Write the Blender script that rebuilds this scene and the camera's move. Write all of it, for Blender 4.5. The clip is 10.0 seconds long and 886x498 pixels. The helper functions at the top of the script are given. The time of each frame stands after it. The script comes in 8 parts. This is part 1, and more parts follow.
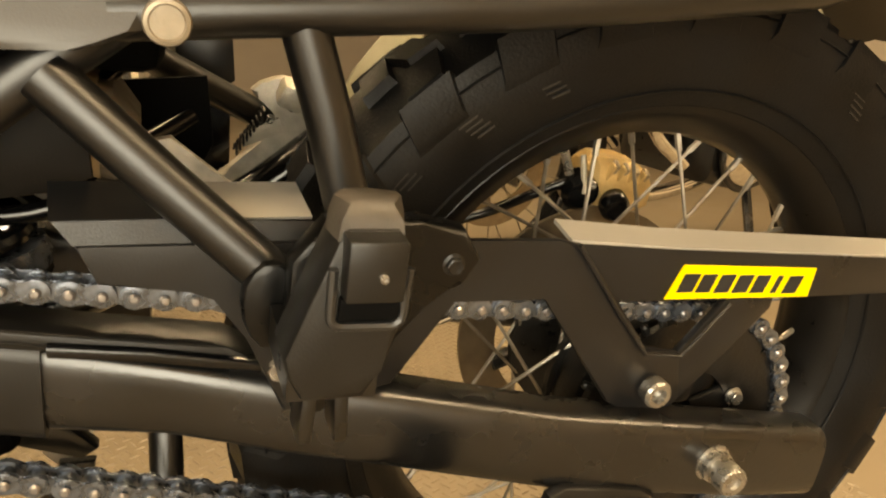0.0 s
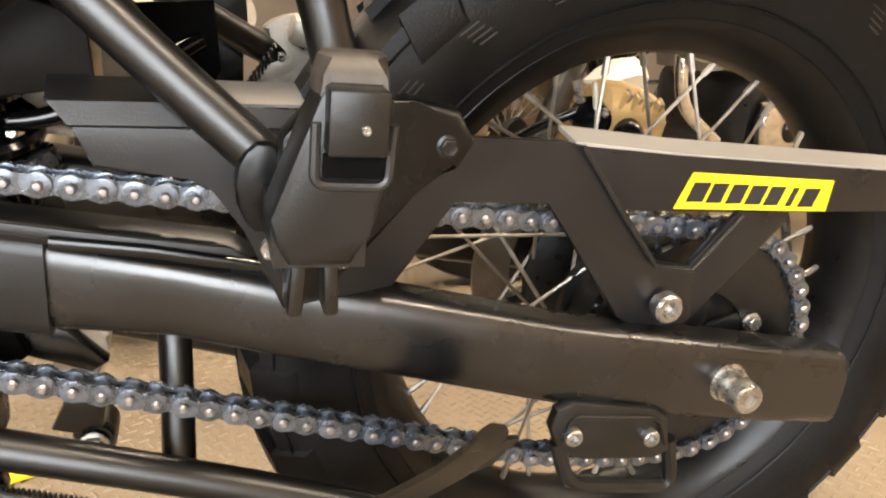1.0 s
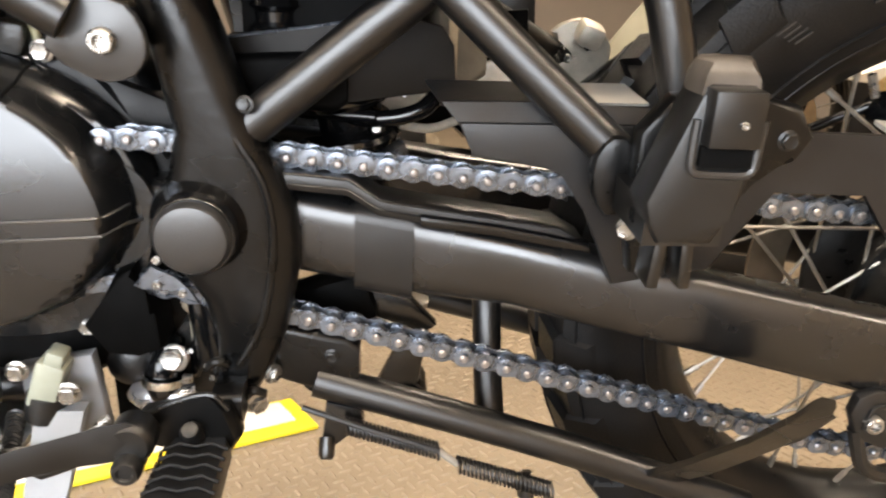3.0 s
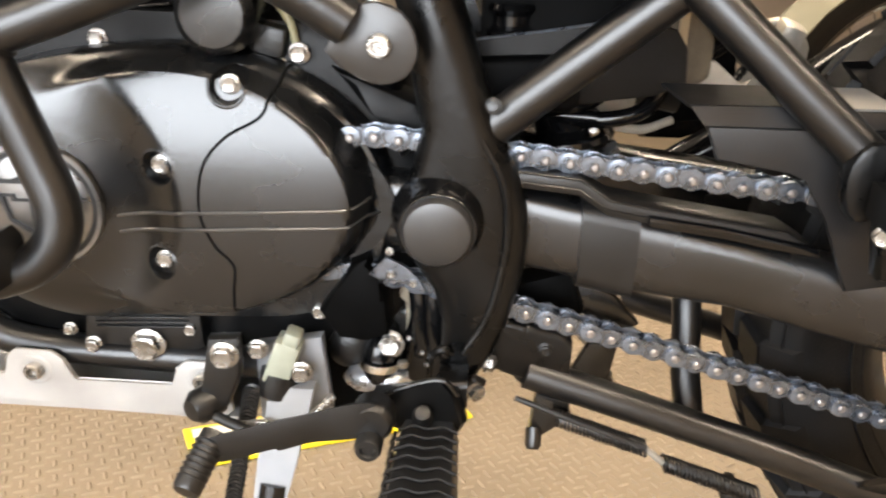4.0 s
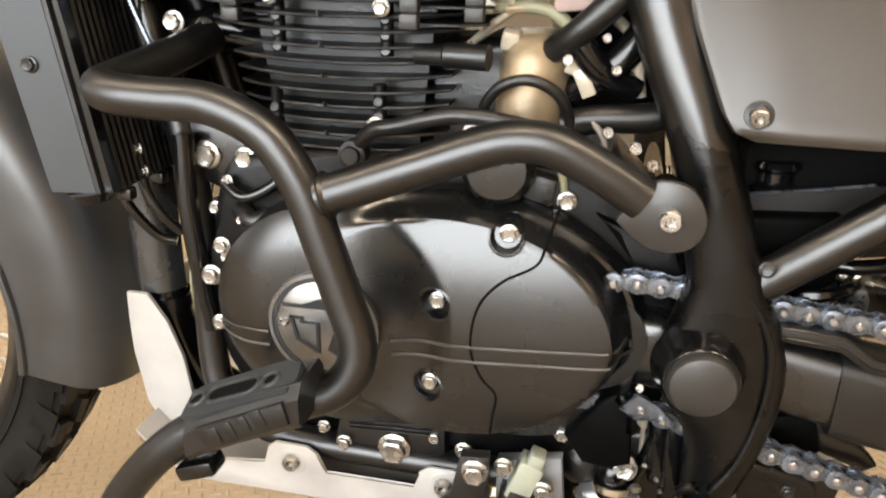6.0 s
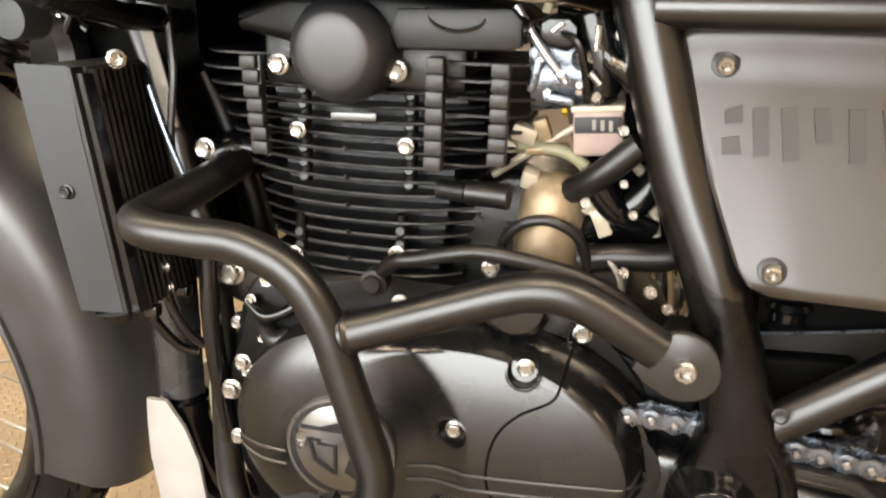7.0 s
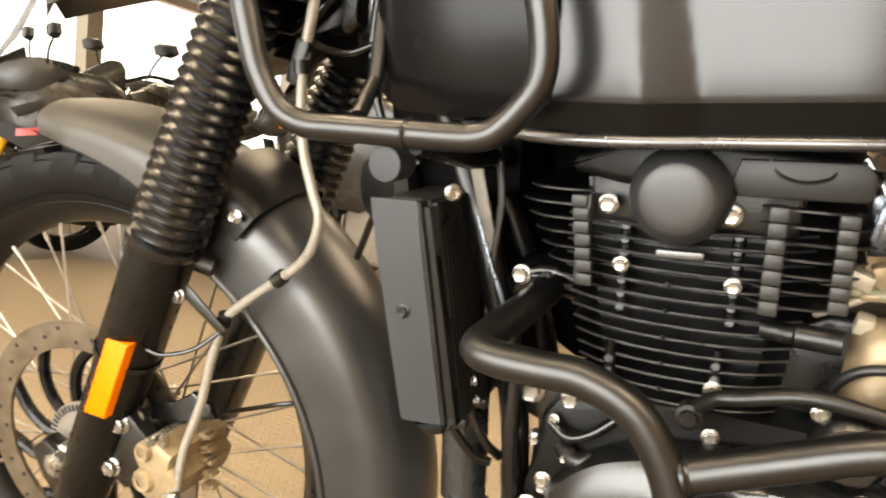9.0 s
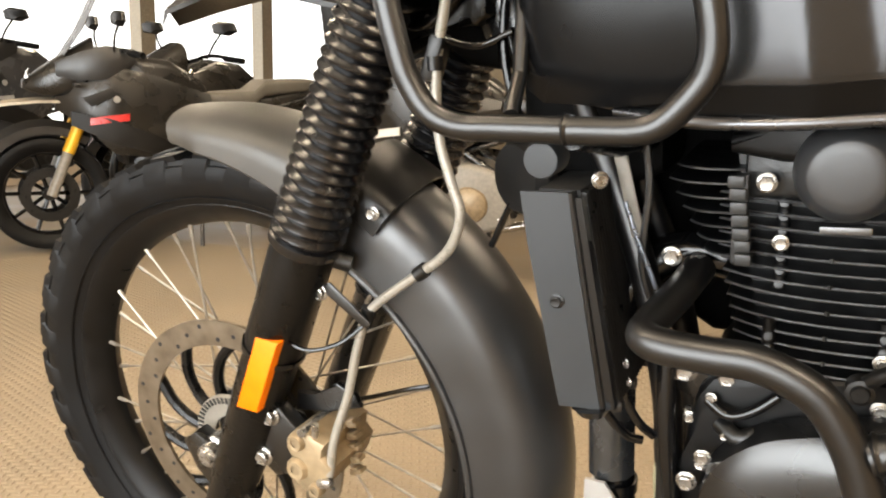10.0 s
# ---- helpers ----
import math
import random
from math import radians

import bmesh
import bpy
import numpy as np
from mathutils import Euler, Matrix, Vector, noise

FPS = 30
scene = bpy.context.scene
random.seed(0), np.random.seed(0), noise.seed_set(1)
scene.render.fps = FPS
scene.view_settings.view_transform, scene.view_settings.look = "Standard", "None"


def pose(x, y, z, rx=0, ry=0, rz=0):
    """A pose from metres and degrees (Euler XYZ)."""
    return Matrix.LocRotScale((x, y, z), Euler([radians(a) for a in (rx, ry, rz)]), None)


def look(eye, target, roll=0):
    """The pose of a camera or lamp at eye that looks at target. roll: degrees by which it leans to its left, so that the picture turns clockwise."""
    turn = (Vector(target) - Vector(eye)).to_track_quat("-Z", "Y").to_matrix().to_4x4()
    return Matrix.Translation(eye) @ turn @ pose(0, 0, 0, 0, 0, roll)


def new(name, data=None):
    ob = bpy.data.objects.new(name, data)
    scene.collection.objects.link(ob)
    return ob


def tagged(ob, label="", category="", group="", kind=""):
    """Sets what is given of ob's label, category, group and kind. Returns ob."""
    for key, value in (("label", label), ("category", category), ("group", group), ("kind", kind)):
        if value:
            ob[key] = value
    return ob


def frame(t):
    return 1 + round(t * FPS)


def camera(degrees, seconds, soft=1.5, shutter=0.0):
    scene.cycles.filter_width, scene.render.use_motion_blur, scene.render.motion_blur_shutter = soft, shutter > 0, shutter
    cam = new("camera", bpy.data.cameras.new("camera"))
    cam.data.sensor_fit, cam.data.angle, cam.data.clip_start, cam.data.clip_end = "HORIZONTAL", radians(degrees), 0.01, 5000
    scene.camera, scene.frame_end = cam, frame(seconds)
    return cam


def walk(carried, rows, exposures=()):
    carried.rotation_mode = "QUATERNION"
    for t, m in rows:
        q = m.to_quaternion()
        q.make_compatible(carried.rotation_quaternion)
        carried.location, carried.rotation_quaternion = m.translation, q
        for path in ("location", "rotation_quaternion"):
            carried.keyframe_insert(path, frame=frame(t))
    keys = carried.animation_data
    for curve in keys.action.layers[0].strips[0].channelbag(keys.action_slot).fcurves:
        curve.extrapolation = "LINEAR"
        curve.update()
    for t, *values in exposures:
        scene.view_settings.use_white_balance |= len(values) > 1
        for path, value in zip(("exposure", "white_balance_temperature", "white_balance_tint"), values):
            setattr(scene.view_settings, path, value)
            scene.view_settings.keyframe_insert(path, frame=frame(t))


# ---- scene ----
# ---- camera and its walk ----
cam = camera(59.4, 10.0, soft=2.0, shutter=0.3)
METRES = 0.747
LEAN = 9.0                       # the motorcycle leans on its side stand
BIKE = pose(0, 0, -0.003, LEAN)   # bike frame: x to the rear, y to the far side, z up in its own plane
START = BIKE @ pose(-0.3679, -0.5066, 0.6359, -21.213, -7.199, -19.251)
ROWS = [
    (0.0, 0.0, 0.0, 0.0, 0.0, 0.0, -0.0),
    (0.5, 0.0279, 0.0019, -0.0529, 0.84, 0.66, 0.41),
    (1.0, 0.0274, 0.0062, -0.0797, 2.67, 0.19, 0.56),
    (1.5, 0.0101, -0.004, -0.091, 5.67, -0.12, 0.41),
    (2.0, 0.0054, -0.0265, -0.093, 9.17, 0.13, 0.01),
    (2.5, -0.0293, -0.0596, -0.092, 12.81, 0.04, -0.64),
    (4.0, -0.172, -0.1453, -0.0935, 23.41, -1.0, -3.3),
    (4.5, -0.2287, -0.1896, -0.0894, 27.36, -1.36, -4.29),
    (5.0, -0.2651, -0.2209, -0.0716, 29.99, -1.47, -5.01),
    (5.5, -0.2781, -0.2379, -0.0376, 31.31, -0.85, -5.64),
    (7.0, -0.2868, -0.2789, 0.0788, 32.1, 3.41, -7.25),
    (7.5, -0.3001, -0.3043, 0.1178, 33.03, 6.27, -8.77),
    (8.0, -0.3213, -0.3464, 0.1542, 35.34, 7.78, -8.9),
    (8.5, -0.3589, -0.3832, 0.1468, 38.61, 8.2, -10.08),
    (9.0, -0.4019, -0.418, 0.1063, 42.87, 6.97, -11.03),
    (9.5, -0.4327, -0.4612, 0.0925, 45.58, 5.44, -10.59),
    (10.0, -0.4672, -0.5018, 0.1295, 47.43, 2.89, -7.67),
]
walk(cam, [(t, START @ pose(METRES * x, METRES * y, METRES * z, 90 + pitch, roll, yaw)) for t, x, y, z, yaw, pitch, roll in ROWS],
     exposures=[(0.0, -0.33, 9900, 8), (0.4, -0.06, 7350, 9), (1.0, 0.14, 6650, 11), (3.0, 0.20, 6500, 12), (4.5, 0.13, 6600, 11), (5.2, 0.03, 6750, 10), (7.0, 0.12, 7100, 11), (8.0, 0.12, 7750, 11), (9.5, 0.0, 7250, 10), (10.0, -0.08, 6900, 10)])

# ---- light: daylight through the showroom windows, warm ceiling panels ----
world = bpy.data.worlds.new("world")
scene.world = world
world.use_nodes = True
wn = world.node_tree
sky = wn.nodes.new("ShaderNodeTexSky")
sky.sky_type, sky.sun_disc, sky.sun_elevation, sky.sun_rotation = "NISHITA", False, radians(35), radians(200)
wn.nodes["Background"].inputs["Strength"].default_value = 0.10
wn.links.new(sky.outputs[0], wn.nodes["Background"].inputs["Color"])


def area_lamp(name, at, target, sx, sy, watts, colour):
    d = bpy.data.lights.new(name, "AREA")
    d.shape, d.size, d.size_y, d.energy, d.color = "RECTANGLE", sx, sy, watts, colour
    ob = new(name, d)
    ob.matrix_world = look(at, target)
    return ob


# windows behind the camera and at the far end of the room
WARM = (1.0, 0.84, 0.64)
COOL = (0.86, 0.93, 1.0)
area_lamp("window_light", (-2.035, -2.86, 0.86), (-2.035, 3, 0.86), 3.73, 1.62, 215, COOL)
for x, y in ((-4.3, -1.5), (-2.6, -1.5), (-0.9, -1.5), (0.8, -1.5), (2.5, -1.5), (-2.6, 0.2), (-0.9, 0.2), (0.8, 0.2), (2.5, 0.2), (-4.3, 2.0), (-1.9, 2.0), (0.7, 2.0), (-4.5, 4.6), (-1.6, 4.6), (-7.2, 5.0)):
    area_lamp("panel_light", (x, y, 2.93), (x, y, 0), 0.9, 0.28, 62 if x > 0.5 else 39, WARM)

# ---- materials ----
def material(name, colour, rough=0.5, metal=0.0, vary=0.15, scale=40.0, bump=0.1, bump_scale=300.0, rough_vary=0.12, coat=0.0, spec=0.5, dust=0.0):
    """A surface with a base colour, blotches at one scale and grain at another."""
    m = bpy.data.materials.new(name)
    m.use_nodes = True
    nt = m.node_tree
    b = nt.nodes["Principled BSDF"]
    b.inputs["Metallic"].default_value = metal
    b.inputs["Specular IOR Level"].default_value = spec
    b.inputs["Coat Weight"].default_value = coat
    b.inputs["Coat Roughness"].default_value = 0.15
    co = nt.nodes.new("ShaderNodeTexCoord")
    big = nt.nodes.new("ShaderNodeTexNoise")
    big.inputs["Scale"].default_value = scale
    big.inputs["Detail"].default_value = 6
    fine = nt.nodes.new("ShaderNodeTexNoise")
    fine.inputs["Scale"].default_value = bump_scale
    fine.inputs["Detail"].default_value = 3
    for n in (big, fine):
        nt.links.new(co.outputs["Object"], n.inputs["Vector"])
    ramp = nt.nodes.new("ShaderNodeMapRange")
    ramp.inputs["From Min"].default_value, ramp.inputs["From Max"].default_value = 0.3, 0.7
    ramp.inputs["To Min"].default_value, ramp.inputs["To Max"].default_value = 1 - vary, 1 + vary
    nt.links.new(big.outputs["Fac"], ramp.inputs["Value"])
    mul = nt.nodes.new("ShaderNodeVectorMath")
    mul.operation = "SCALE"
    mul.inputs[0].default_value = colour
    nt.links.new(ramp.outputs[0], mul.inputs["Scale"])
    last = mul.outputs[0]
    if dust:
        spots = nt.nodes.new("ShaderNodeTexNoise")
        spots.inputs["Scale"].default_value, spots.inputs["Detail"].default_value = scale * 0.35, 9
        nt.links.new(co.outputs["Object"], spots.inputs["Vector"])
        dr = nt.nodes.new("ShaderNodeMapRange")
        dr.inputs["From Min"].default_value, dr.inputs["From Max"].default_value = 0.48, 0.75
        dr.inputs["To Max"].default_value = dust
        nt.links.new(spots.outputs["Fac"], dr.inputs["Value"])
        mix = nt.nodes.new("ShaderNodeMix")
        mix.data_type = "RGBA"
        nt.links.new(dr.outputs[0], mix.inputs["Factor"])
        nt.links.new(last, mix.inputs["A"])
        mix.inputs["B"].default_value = (0.30, 0.26, 0.20, 1)
        last = mix.outputs["Result"]
    nt.links.new(last, b.inputs["Base Color"])
    rr = nt.nodes.new("ShaderNodeMapRange")
    rr.inputs["From Min"].default_value, rr.inputs["From Max"].default_value = 0.3, 0.7
    rr.inputs["To Min"].default_value, rr.inputs["To Max"].default_value = max(0.02, rough - rough_vary), min(1, rough + rough_vary)
    nt.links.new(big.outputs["Fac"], rr.inputs["Value"])
    nt.links.new(rr.outputs[0], b.inputs["Roughness"])
    if bump:
        bp = nt.nodes.new("ShaderNodeBump")
        bp.inputs["Strength"].default_value, bp.inputs["Distance"].default_value = bump, 0.002
        nt.links.new(fine.outputs["Fac"], bp.inputs["Height"])
        nt.links.new(bp.outputs[0], b.inputs["Normal"])
    return m


BLACK_TUBE = material("black_powder_coat", (0.0022, 0.0021, 0.0021), 0.35, 0, 0.25, 10, 0.05, 420, 0.05, spec=0.72)
BLACK_GLOSS = material("black_enamel", (0.003, 0.003, 0.0032), 0.16, 0, 0.2, 20, 0.03, 200, 0.05)
BLACK_FRAME = material("black_frame_paint", (0.0020, 0.0020, 0.0020), 0.27, 0, 0.25, 14, 0.04, 160, 0.07, spec=0.75)
ENGINE_BLACK = material("engine_black_satin", (0.0035, 0.0037, 0.0040), 0.27, 0.0, 0.2, 15, 0.04, 700, 0.03, spec=0.8)
DARK_CAST = material("dark_casting", (0.0042, 0.0042, 0.0042), 0.36, 0.0, 0.4, 60, 0.20, 350, 0.10, dust=0.012)
PLASTIC = material("black_plastic", (0.0052, 0.0050, 0.0048), 0.36, 0, 0.2, 30, 0.10, 1100, 0.06, spec=0.5, dust=0.010)
GREY_PLASTIC = material("charcoal_plastic", (0.015, 0.0147, 0.0144), 0.34, 0, 0.15, 20, 0.08, 900, 0.06, spec=0.7, dust=0.012)
RUBBER = material("tyre_rubber", (0.0034, 0.0034, 0.0036), 0.48, 0, 0.35, 18, 0.25, 500, 0.10, spec=0.20, dust=0.012)
BOOT_RUBBER = material("boot_rubber", (0.0036, 0.0036, 0.0043), 0.25, 0, 0.2, 30, 0.04, 500, 0.05, spec=0.6, dust=0.006)
ZINC = material("zinc_bolt", (0.37, 0.355, 0.33), 0.28, 0.9, 0.25, 150, 0.15, 700, 0.12)
STEEL = material("chain_steel", (0.170, 0.190, 0.224), 0.30, 0.85, 0.35, 120, 0.15, 600, 0.12)
SPOKE_STEEL = material("spoke_steel", (0.34, 0.31, 0.265), 0.42, 0.85, 0.2, 80, 0.1, 600, 0.1)
CHROME = material("bright_steel", (0.75, 0.74, 0.72), 0.16, 1.0, 0.15, 60, 0.1, 300, 0.08)
SILVER = material("silver_plate_paint", (0.36, 0.35, 0.335), 0.42, 0.25, 0.12, 25, 0.12, 700, 0.08)
BRONZE = material("bronze_paint", (0.26, 0.195, 0.12), 0.40, 0.35, 0.2, 60, 0.15, 400, 0.08)
GOLD_CAST = material("gold_casting", (0.50, 0.33, 0.14), 0.42, 0.4, 0.2, 60, 0.15, 300, 0.08)
TANK = material("satin_tank_paint", (0.042, 0.042, 0.0432), 0.23, 0.85, 0.05, 6, 0.0, 900, 0.02)
COOLER = material("cooler_guard_grey", (0.024, 0.0268, 0.0296), 0.42, 0.2, 0.08, 20, 0.05, 800, 0.05)
CREAM = material("cream_metal", (0.40, 0.35, 0.27), 0.42, 0.3, 0.2, 50, 0.1, 300, 0.1)
YELLOW = material("yellow_sticker", (0.85, 0.66, 0.02), 0.42, 0, 0.08, 30, 0.03, 300, 0.05)
INK = material("black_print", (0.012, 0.012, 0.012), 0.5, 0, 0.1, 30, 0, 300)
ORANGE = material("orange_reflector", (0.92, 0.20, 0.0), 0.5, 0, 0.06, 60, 0.15, 900, 0.04, spec=0.25)
WHITE_CARD = material("white_card", (0.66, 0.64, 0.58), 0.5, 0, 0.06, 10, 0.02, 300)
WALL_PAINT = material("beige_wall_paint", (0.60, 0.50, 0.385), 0.75, 0, 0.08, 2, 0.1, 60)
CEIL_PAINT = material("ceiling_paint", (0.30, 0.275, 0.24), 0.8, 0, 0.06, 2, 0.1, 60)
GREY_LETTER = material("grey_decal", (0.0185, 0.0155, 0.0125), 0.45, 0, 0.1, 30, 0, 300, spec=0.5)
RED = material("red_paint", (0.55, 0.02, 0.015), 0.35, 0, 0.1, 30, 0, 300)
LABEL_PINK = material("faded_label", (0.30, 0.215, 0.19), 0.5, 0, 0.15, 80, 0, 300)
DISC_STEEL = material("worn_disc_steel", (0.20, 0.165, 0.122), 0.38, 0.8, 0.2, 50, 0.1, 300, 0.1)
TAN_CAST = material("tan_gold_casting", (0.30, 0.225, 0.135), 0.45, 0.3, 0.25, 60, 0.2, 300, 0.08)
# lip of the chain guard: reflected light painted in as pale grey
GUARD_SHEEN = material("guard_edge_sheen", (0.34, 0.32, 0.285), 0.34, 0.1, 0.05, 40, 0.04, 400, 0.04)
SHROUD = material("black_satin_paint", (0.003, 0.003, 0.0032), 0.26, 0.0, 0.1, 8, 0.0, 900, 0.03, spec=0.18)
BADGE = material("brushed_badge", (0.25, 0.245, 0.24), 0.32, 0.9, 0.2, 40, 0.1, 500, 0.08)
SEAM = material("bright_seam_paint", (0.12, 0.12, 0.125), 0.28, 0.9, 0.1, 30, 0.0, 300, 0.05)
BAND = material("black_band_paint", (0.0026, 0.0025, 0.0025), 0.24, 0, 0.1, 10, 0, 300, 0.04, spec=0.14)
SEAT_VINYL = material("grey_seat_vinyl", (0.0135, 0.0131, 0.0128), 0.42, 0, 0.15, 20, 0.10, 900, 0.06, spec=0.5, dust=0.012)
ALLOY_BRIGHT = material("bright_cast_alloy", (0.50, 0.51, 0.53), 0.30, 0.85, 0.2, 60, 0.25, 300, 0.1)
ALLOY = material("pale_cast_alloy", (0.46, 0.42, 0.35), 0.42, 0.45, 0.2, 60, 0.25, 300, 0.1)
PANEL_GREY = material("satin_panel_grey", (0.0262, 0.0216, 0.0167), 0.34, 0.0, 0.12, 12, 0.05, 900, 0.05, spec=0.55, dust=0.01)
CAP_GREY = material("satin_cap_grey", (0.019, 0.0195, 0.0205), 0.40, 0, 0.12, 15, 0.06, 800, 0.05, spec=0.6)
PLUG_GLINT = material("plug_and_glint_tan", (0.26, 0.215, 0.16), 0.40, 0.4, 0.25, 60, 0.15, 400, 0.1)
CASTING = material("black_frame_casting", (0.0018, 0.0018, 0.0018), 0.30, 0, 0.3, 30, 0.14, 160, 0.07, spec=0.34)
LINE = material("line_highlight_metal", (0.13, 0.13, 0.13), 0.36, 0.9, 0.1, 30, 0.0, 300, 0.05)
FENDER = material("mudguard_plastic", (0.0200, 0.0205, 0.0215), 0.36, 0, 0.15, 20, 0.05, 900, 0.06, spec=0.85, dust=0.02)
# mudguard front: lamp light painted in as a paler tan, plus some dust
FENDER_TIP = material("lit_dusty_mudguard_plastic", (0.046, 0.042, 0.036), 0.48, 0, 0.15, 20, 0.10, 900, 0.06, spec=0.6, dust=0.04)
STAND_GREY = material("stand_grey_paint", (0.20, 0.205, 0.215), 0.42, 0.1, 0.12, 30, 0.06, 500, 0.06)
FIN_BLACK = material("fin_black_paint", (0.0026, 0.0027, 0.0029), 0.40, 0, 0.3, 40, 0.10, 500, 0.08, spec=0.22)
RIM_BLACK = material("satin_rim_black", (0.0026, 0.0026, 0.0027), 0.34, 0, 0.3, 30, 0.05, 300, 0.08, spec=0.30)
DUSTY_SEAT = material("dusty_seat_vinyl", (0.10, 0.088, 0.070), 0.55, 0, 0.2, 12, 0.15, 400, 0.08)
WEB_GREY = material("cast_web_grey", (0.020, 0.0196, 0.0188), 0.42, 0, 0.25, 60, 0.15, 500, 0.08, spec=0.45)
PALE_SWITCH = material("pale_green_plastic", (0.25, 0.26, 0.205), 0.45, 0, 0.12, 60, 0.1, 400)
SHIELD = material("dark_metallic_shield", (0.10, 0.105, 0.11), 0.26, 0.85, 0.15, 30, 0.06, 400, 0.06)
# black for inner parts, with the shade inside put into the colour
DEEP_BLACK = material("shaded_black_plastic", (0.0014, 0.0014, 0.0014), 0.60, 0, 0.3, 30, 0.1, 300, 0.1, spec=0.05)
PANEL_BROWN = material("brown_black_plastic", (0.0062, 0.0053, 0.0045), 0.48, 0, 0.3, 25, 0.1, 900, 0.08, spec=0.14, dust=0.012)
FRAME_TUBE = material("black_frame_lacquer", (0.0022, 0.0021, 0.0020), 0.30, 0, 0.25, 10, 0.04, 420, 0.05, spec=0.75, coat=0.15)
FIN_EDGE = material("worn_fin_edge", (0.062, 0.062, 0.063), 0.38, 0.8, 0.3, 60, 0.1, 500, 0.1)
OLIVE = material("olive_plastic", (0.22, 0.21, 0.13), 0.5, 0, 0.2, 40, 0.1, 300)
ROCKER = material("satin_rocker_black", (0.010, 0.010, 0.0105), 0.42, 0, 0.15, 15, 0.06, 800, 0.05, spec=0.35)
BRAIDED = material("braided_hose", (0.27, 0.25, 0.215), 0.30, 0.15, 0.05, 160, 0.12, 900, 0.04, spec=0.6)
GUARD_PLASTIC = material("chain_guard_plastic", (0.0072, 0.0073, 0.0079), 0.34, 0, 0.2, 25, 0.10, 1000, 0.07, spec=0.45, dust=0.012)
ARM_PAINT = material("black_arm_paint", (0.0036, 0.0036, 0.0038), 0.28, 0, 0.3, 14, 0.05, 200, 0.08, spec=0.85, dust=0.012)
# end cap of the footrest: light on its top painted in as brown-grey
LIT_CAP = material("lit_cap_plastic", (0.055, 0.046, 0.037), 0.40, 0, 0.3, 60, 0.12, 700, 0.08, dust=0.04)
SLOT_BLACK = material("recess_shade_black", (0.002, 0.002, 0.002), 0.9, 0, 0.1, 30, 0, 300, spec=0.08)
CLUTTER_TAN = material("clutter_tan", (0.10, 0.082, 0.058), 0.6, 0, 0.3, 60, 0.2, 300)
HOSE_GREY = material("grey_hose", (0.22, 0.20, 0.17), 0.45, 0, 0.15, 60, 0.1, 500)


def glow(name, colour, strength):
    m = bpy.data.materials.new(name)
    m.use_nodes = True
    b = m.node_tree.nodes["Principled BSDF"]
    b.inputs["Base Color"].default_value = (*colour, 1)
    b.inputs["Emission Color"].default_value = (*colour, 1)
    b.inputs["Emission Strength"].default_value = strength
    return m


SKYLIGHT = glow("bright_window_daylight", (0.90, 0.95, 1.0), 2.2)
DAYLIGHT = glow("bright_daylight", (0.95, 0.97, 1.0), 2.2)

# ---- building helpers ----
def finish(bm, name, mat, smooth=True, angle=38):
    bmesh.ops.recalc_face_normals(bm, faces=bm.faces)
    me = bpy.data.meshes.new(name)
    if smooth:
        for f in bm.faces:
            f.smooth = True
        lim = radians(angle)
        for e in bm.edges:
            if len(e.link_faces) == 2 and e.calc_face_angle(0) > lim:
                e.smooth = False
    bm.to_mesh(me)
    bm.free()
    me.materials.append(mat)
    return me


def part(name, bm, mat, parent, label="", smooth=True):
    """One mesh object under a thing or a part; its coordinates are those of the thing."""
    ob = new(name, finish(bm, name, mat, smooth))
    ob.parent = parent
    if label:
        ob["label"] = label
    return ob


def put(name, me, parent, m):
    """A repeat of a shared mesh under a parent."""
    ob = new(name, me)
    ob.parent = parent
    ob.matrix_basis = m
    return ob


def thing(name, label, category, group="", m=None, kind=""):
    ob = new(name)
    ob.empty_display_size = 0.05
    if m is not None:
        ob.matrix_world = m
    return tagged(ob, label, category, group, kind)


def aim(at, way):
    """A pose at a point whose z axis goes along way."""
    return Matrix.Translation(at) @ Vector(way).to_track_quat("Z", "Y").to_matrix().to_4x4()


def smooth_path(pts, n=6):
    """Points on a smooth curve through pts (Catmull-Rom)."""
    p = [Vector(q) for q in pts]
    if len(p) < 3 or n < 2:
        return p
    out = []
    q = [p[0] * 2 - p[1]] + p + [p[-1] * 2 - p[-2]]
    for i in range(1, len(q) - 2):
        a, b, c, d = q[i - 1], q[i], q[i + 1], q[i + 2]
        for k in range(n):
            t = k / n
            out.append(0.5 * ((2 * b) + (c - a) * t + (2 * a - 5 * b + 4 * c - d) * t * t + (3 * b - 3 * c + d - a) * t ** 3))
    return out + [p[-1]]


def round_path(pts, r, n=5):
    """A polyline whose corners are rounded with arcs."""
    p = [Vector(q) for q in pts]
    out = [p[0]]
    for a, b, c in zip(p, p[1:], p[2:]):
        d = min(r, (a - b).length * 0.45, (c - b).length * 0.45)
        s, e = b + (a - b).normalized() * d, b + (c - b).normalized() * d
        for k in range(n + 1):
            t = k / n
            out.append((1 - t) ** 2 * s + 2 * t * (1 - t) * b + t * t * e)
    return out + [p[-1]]


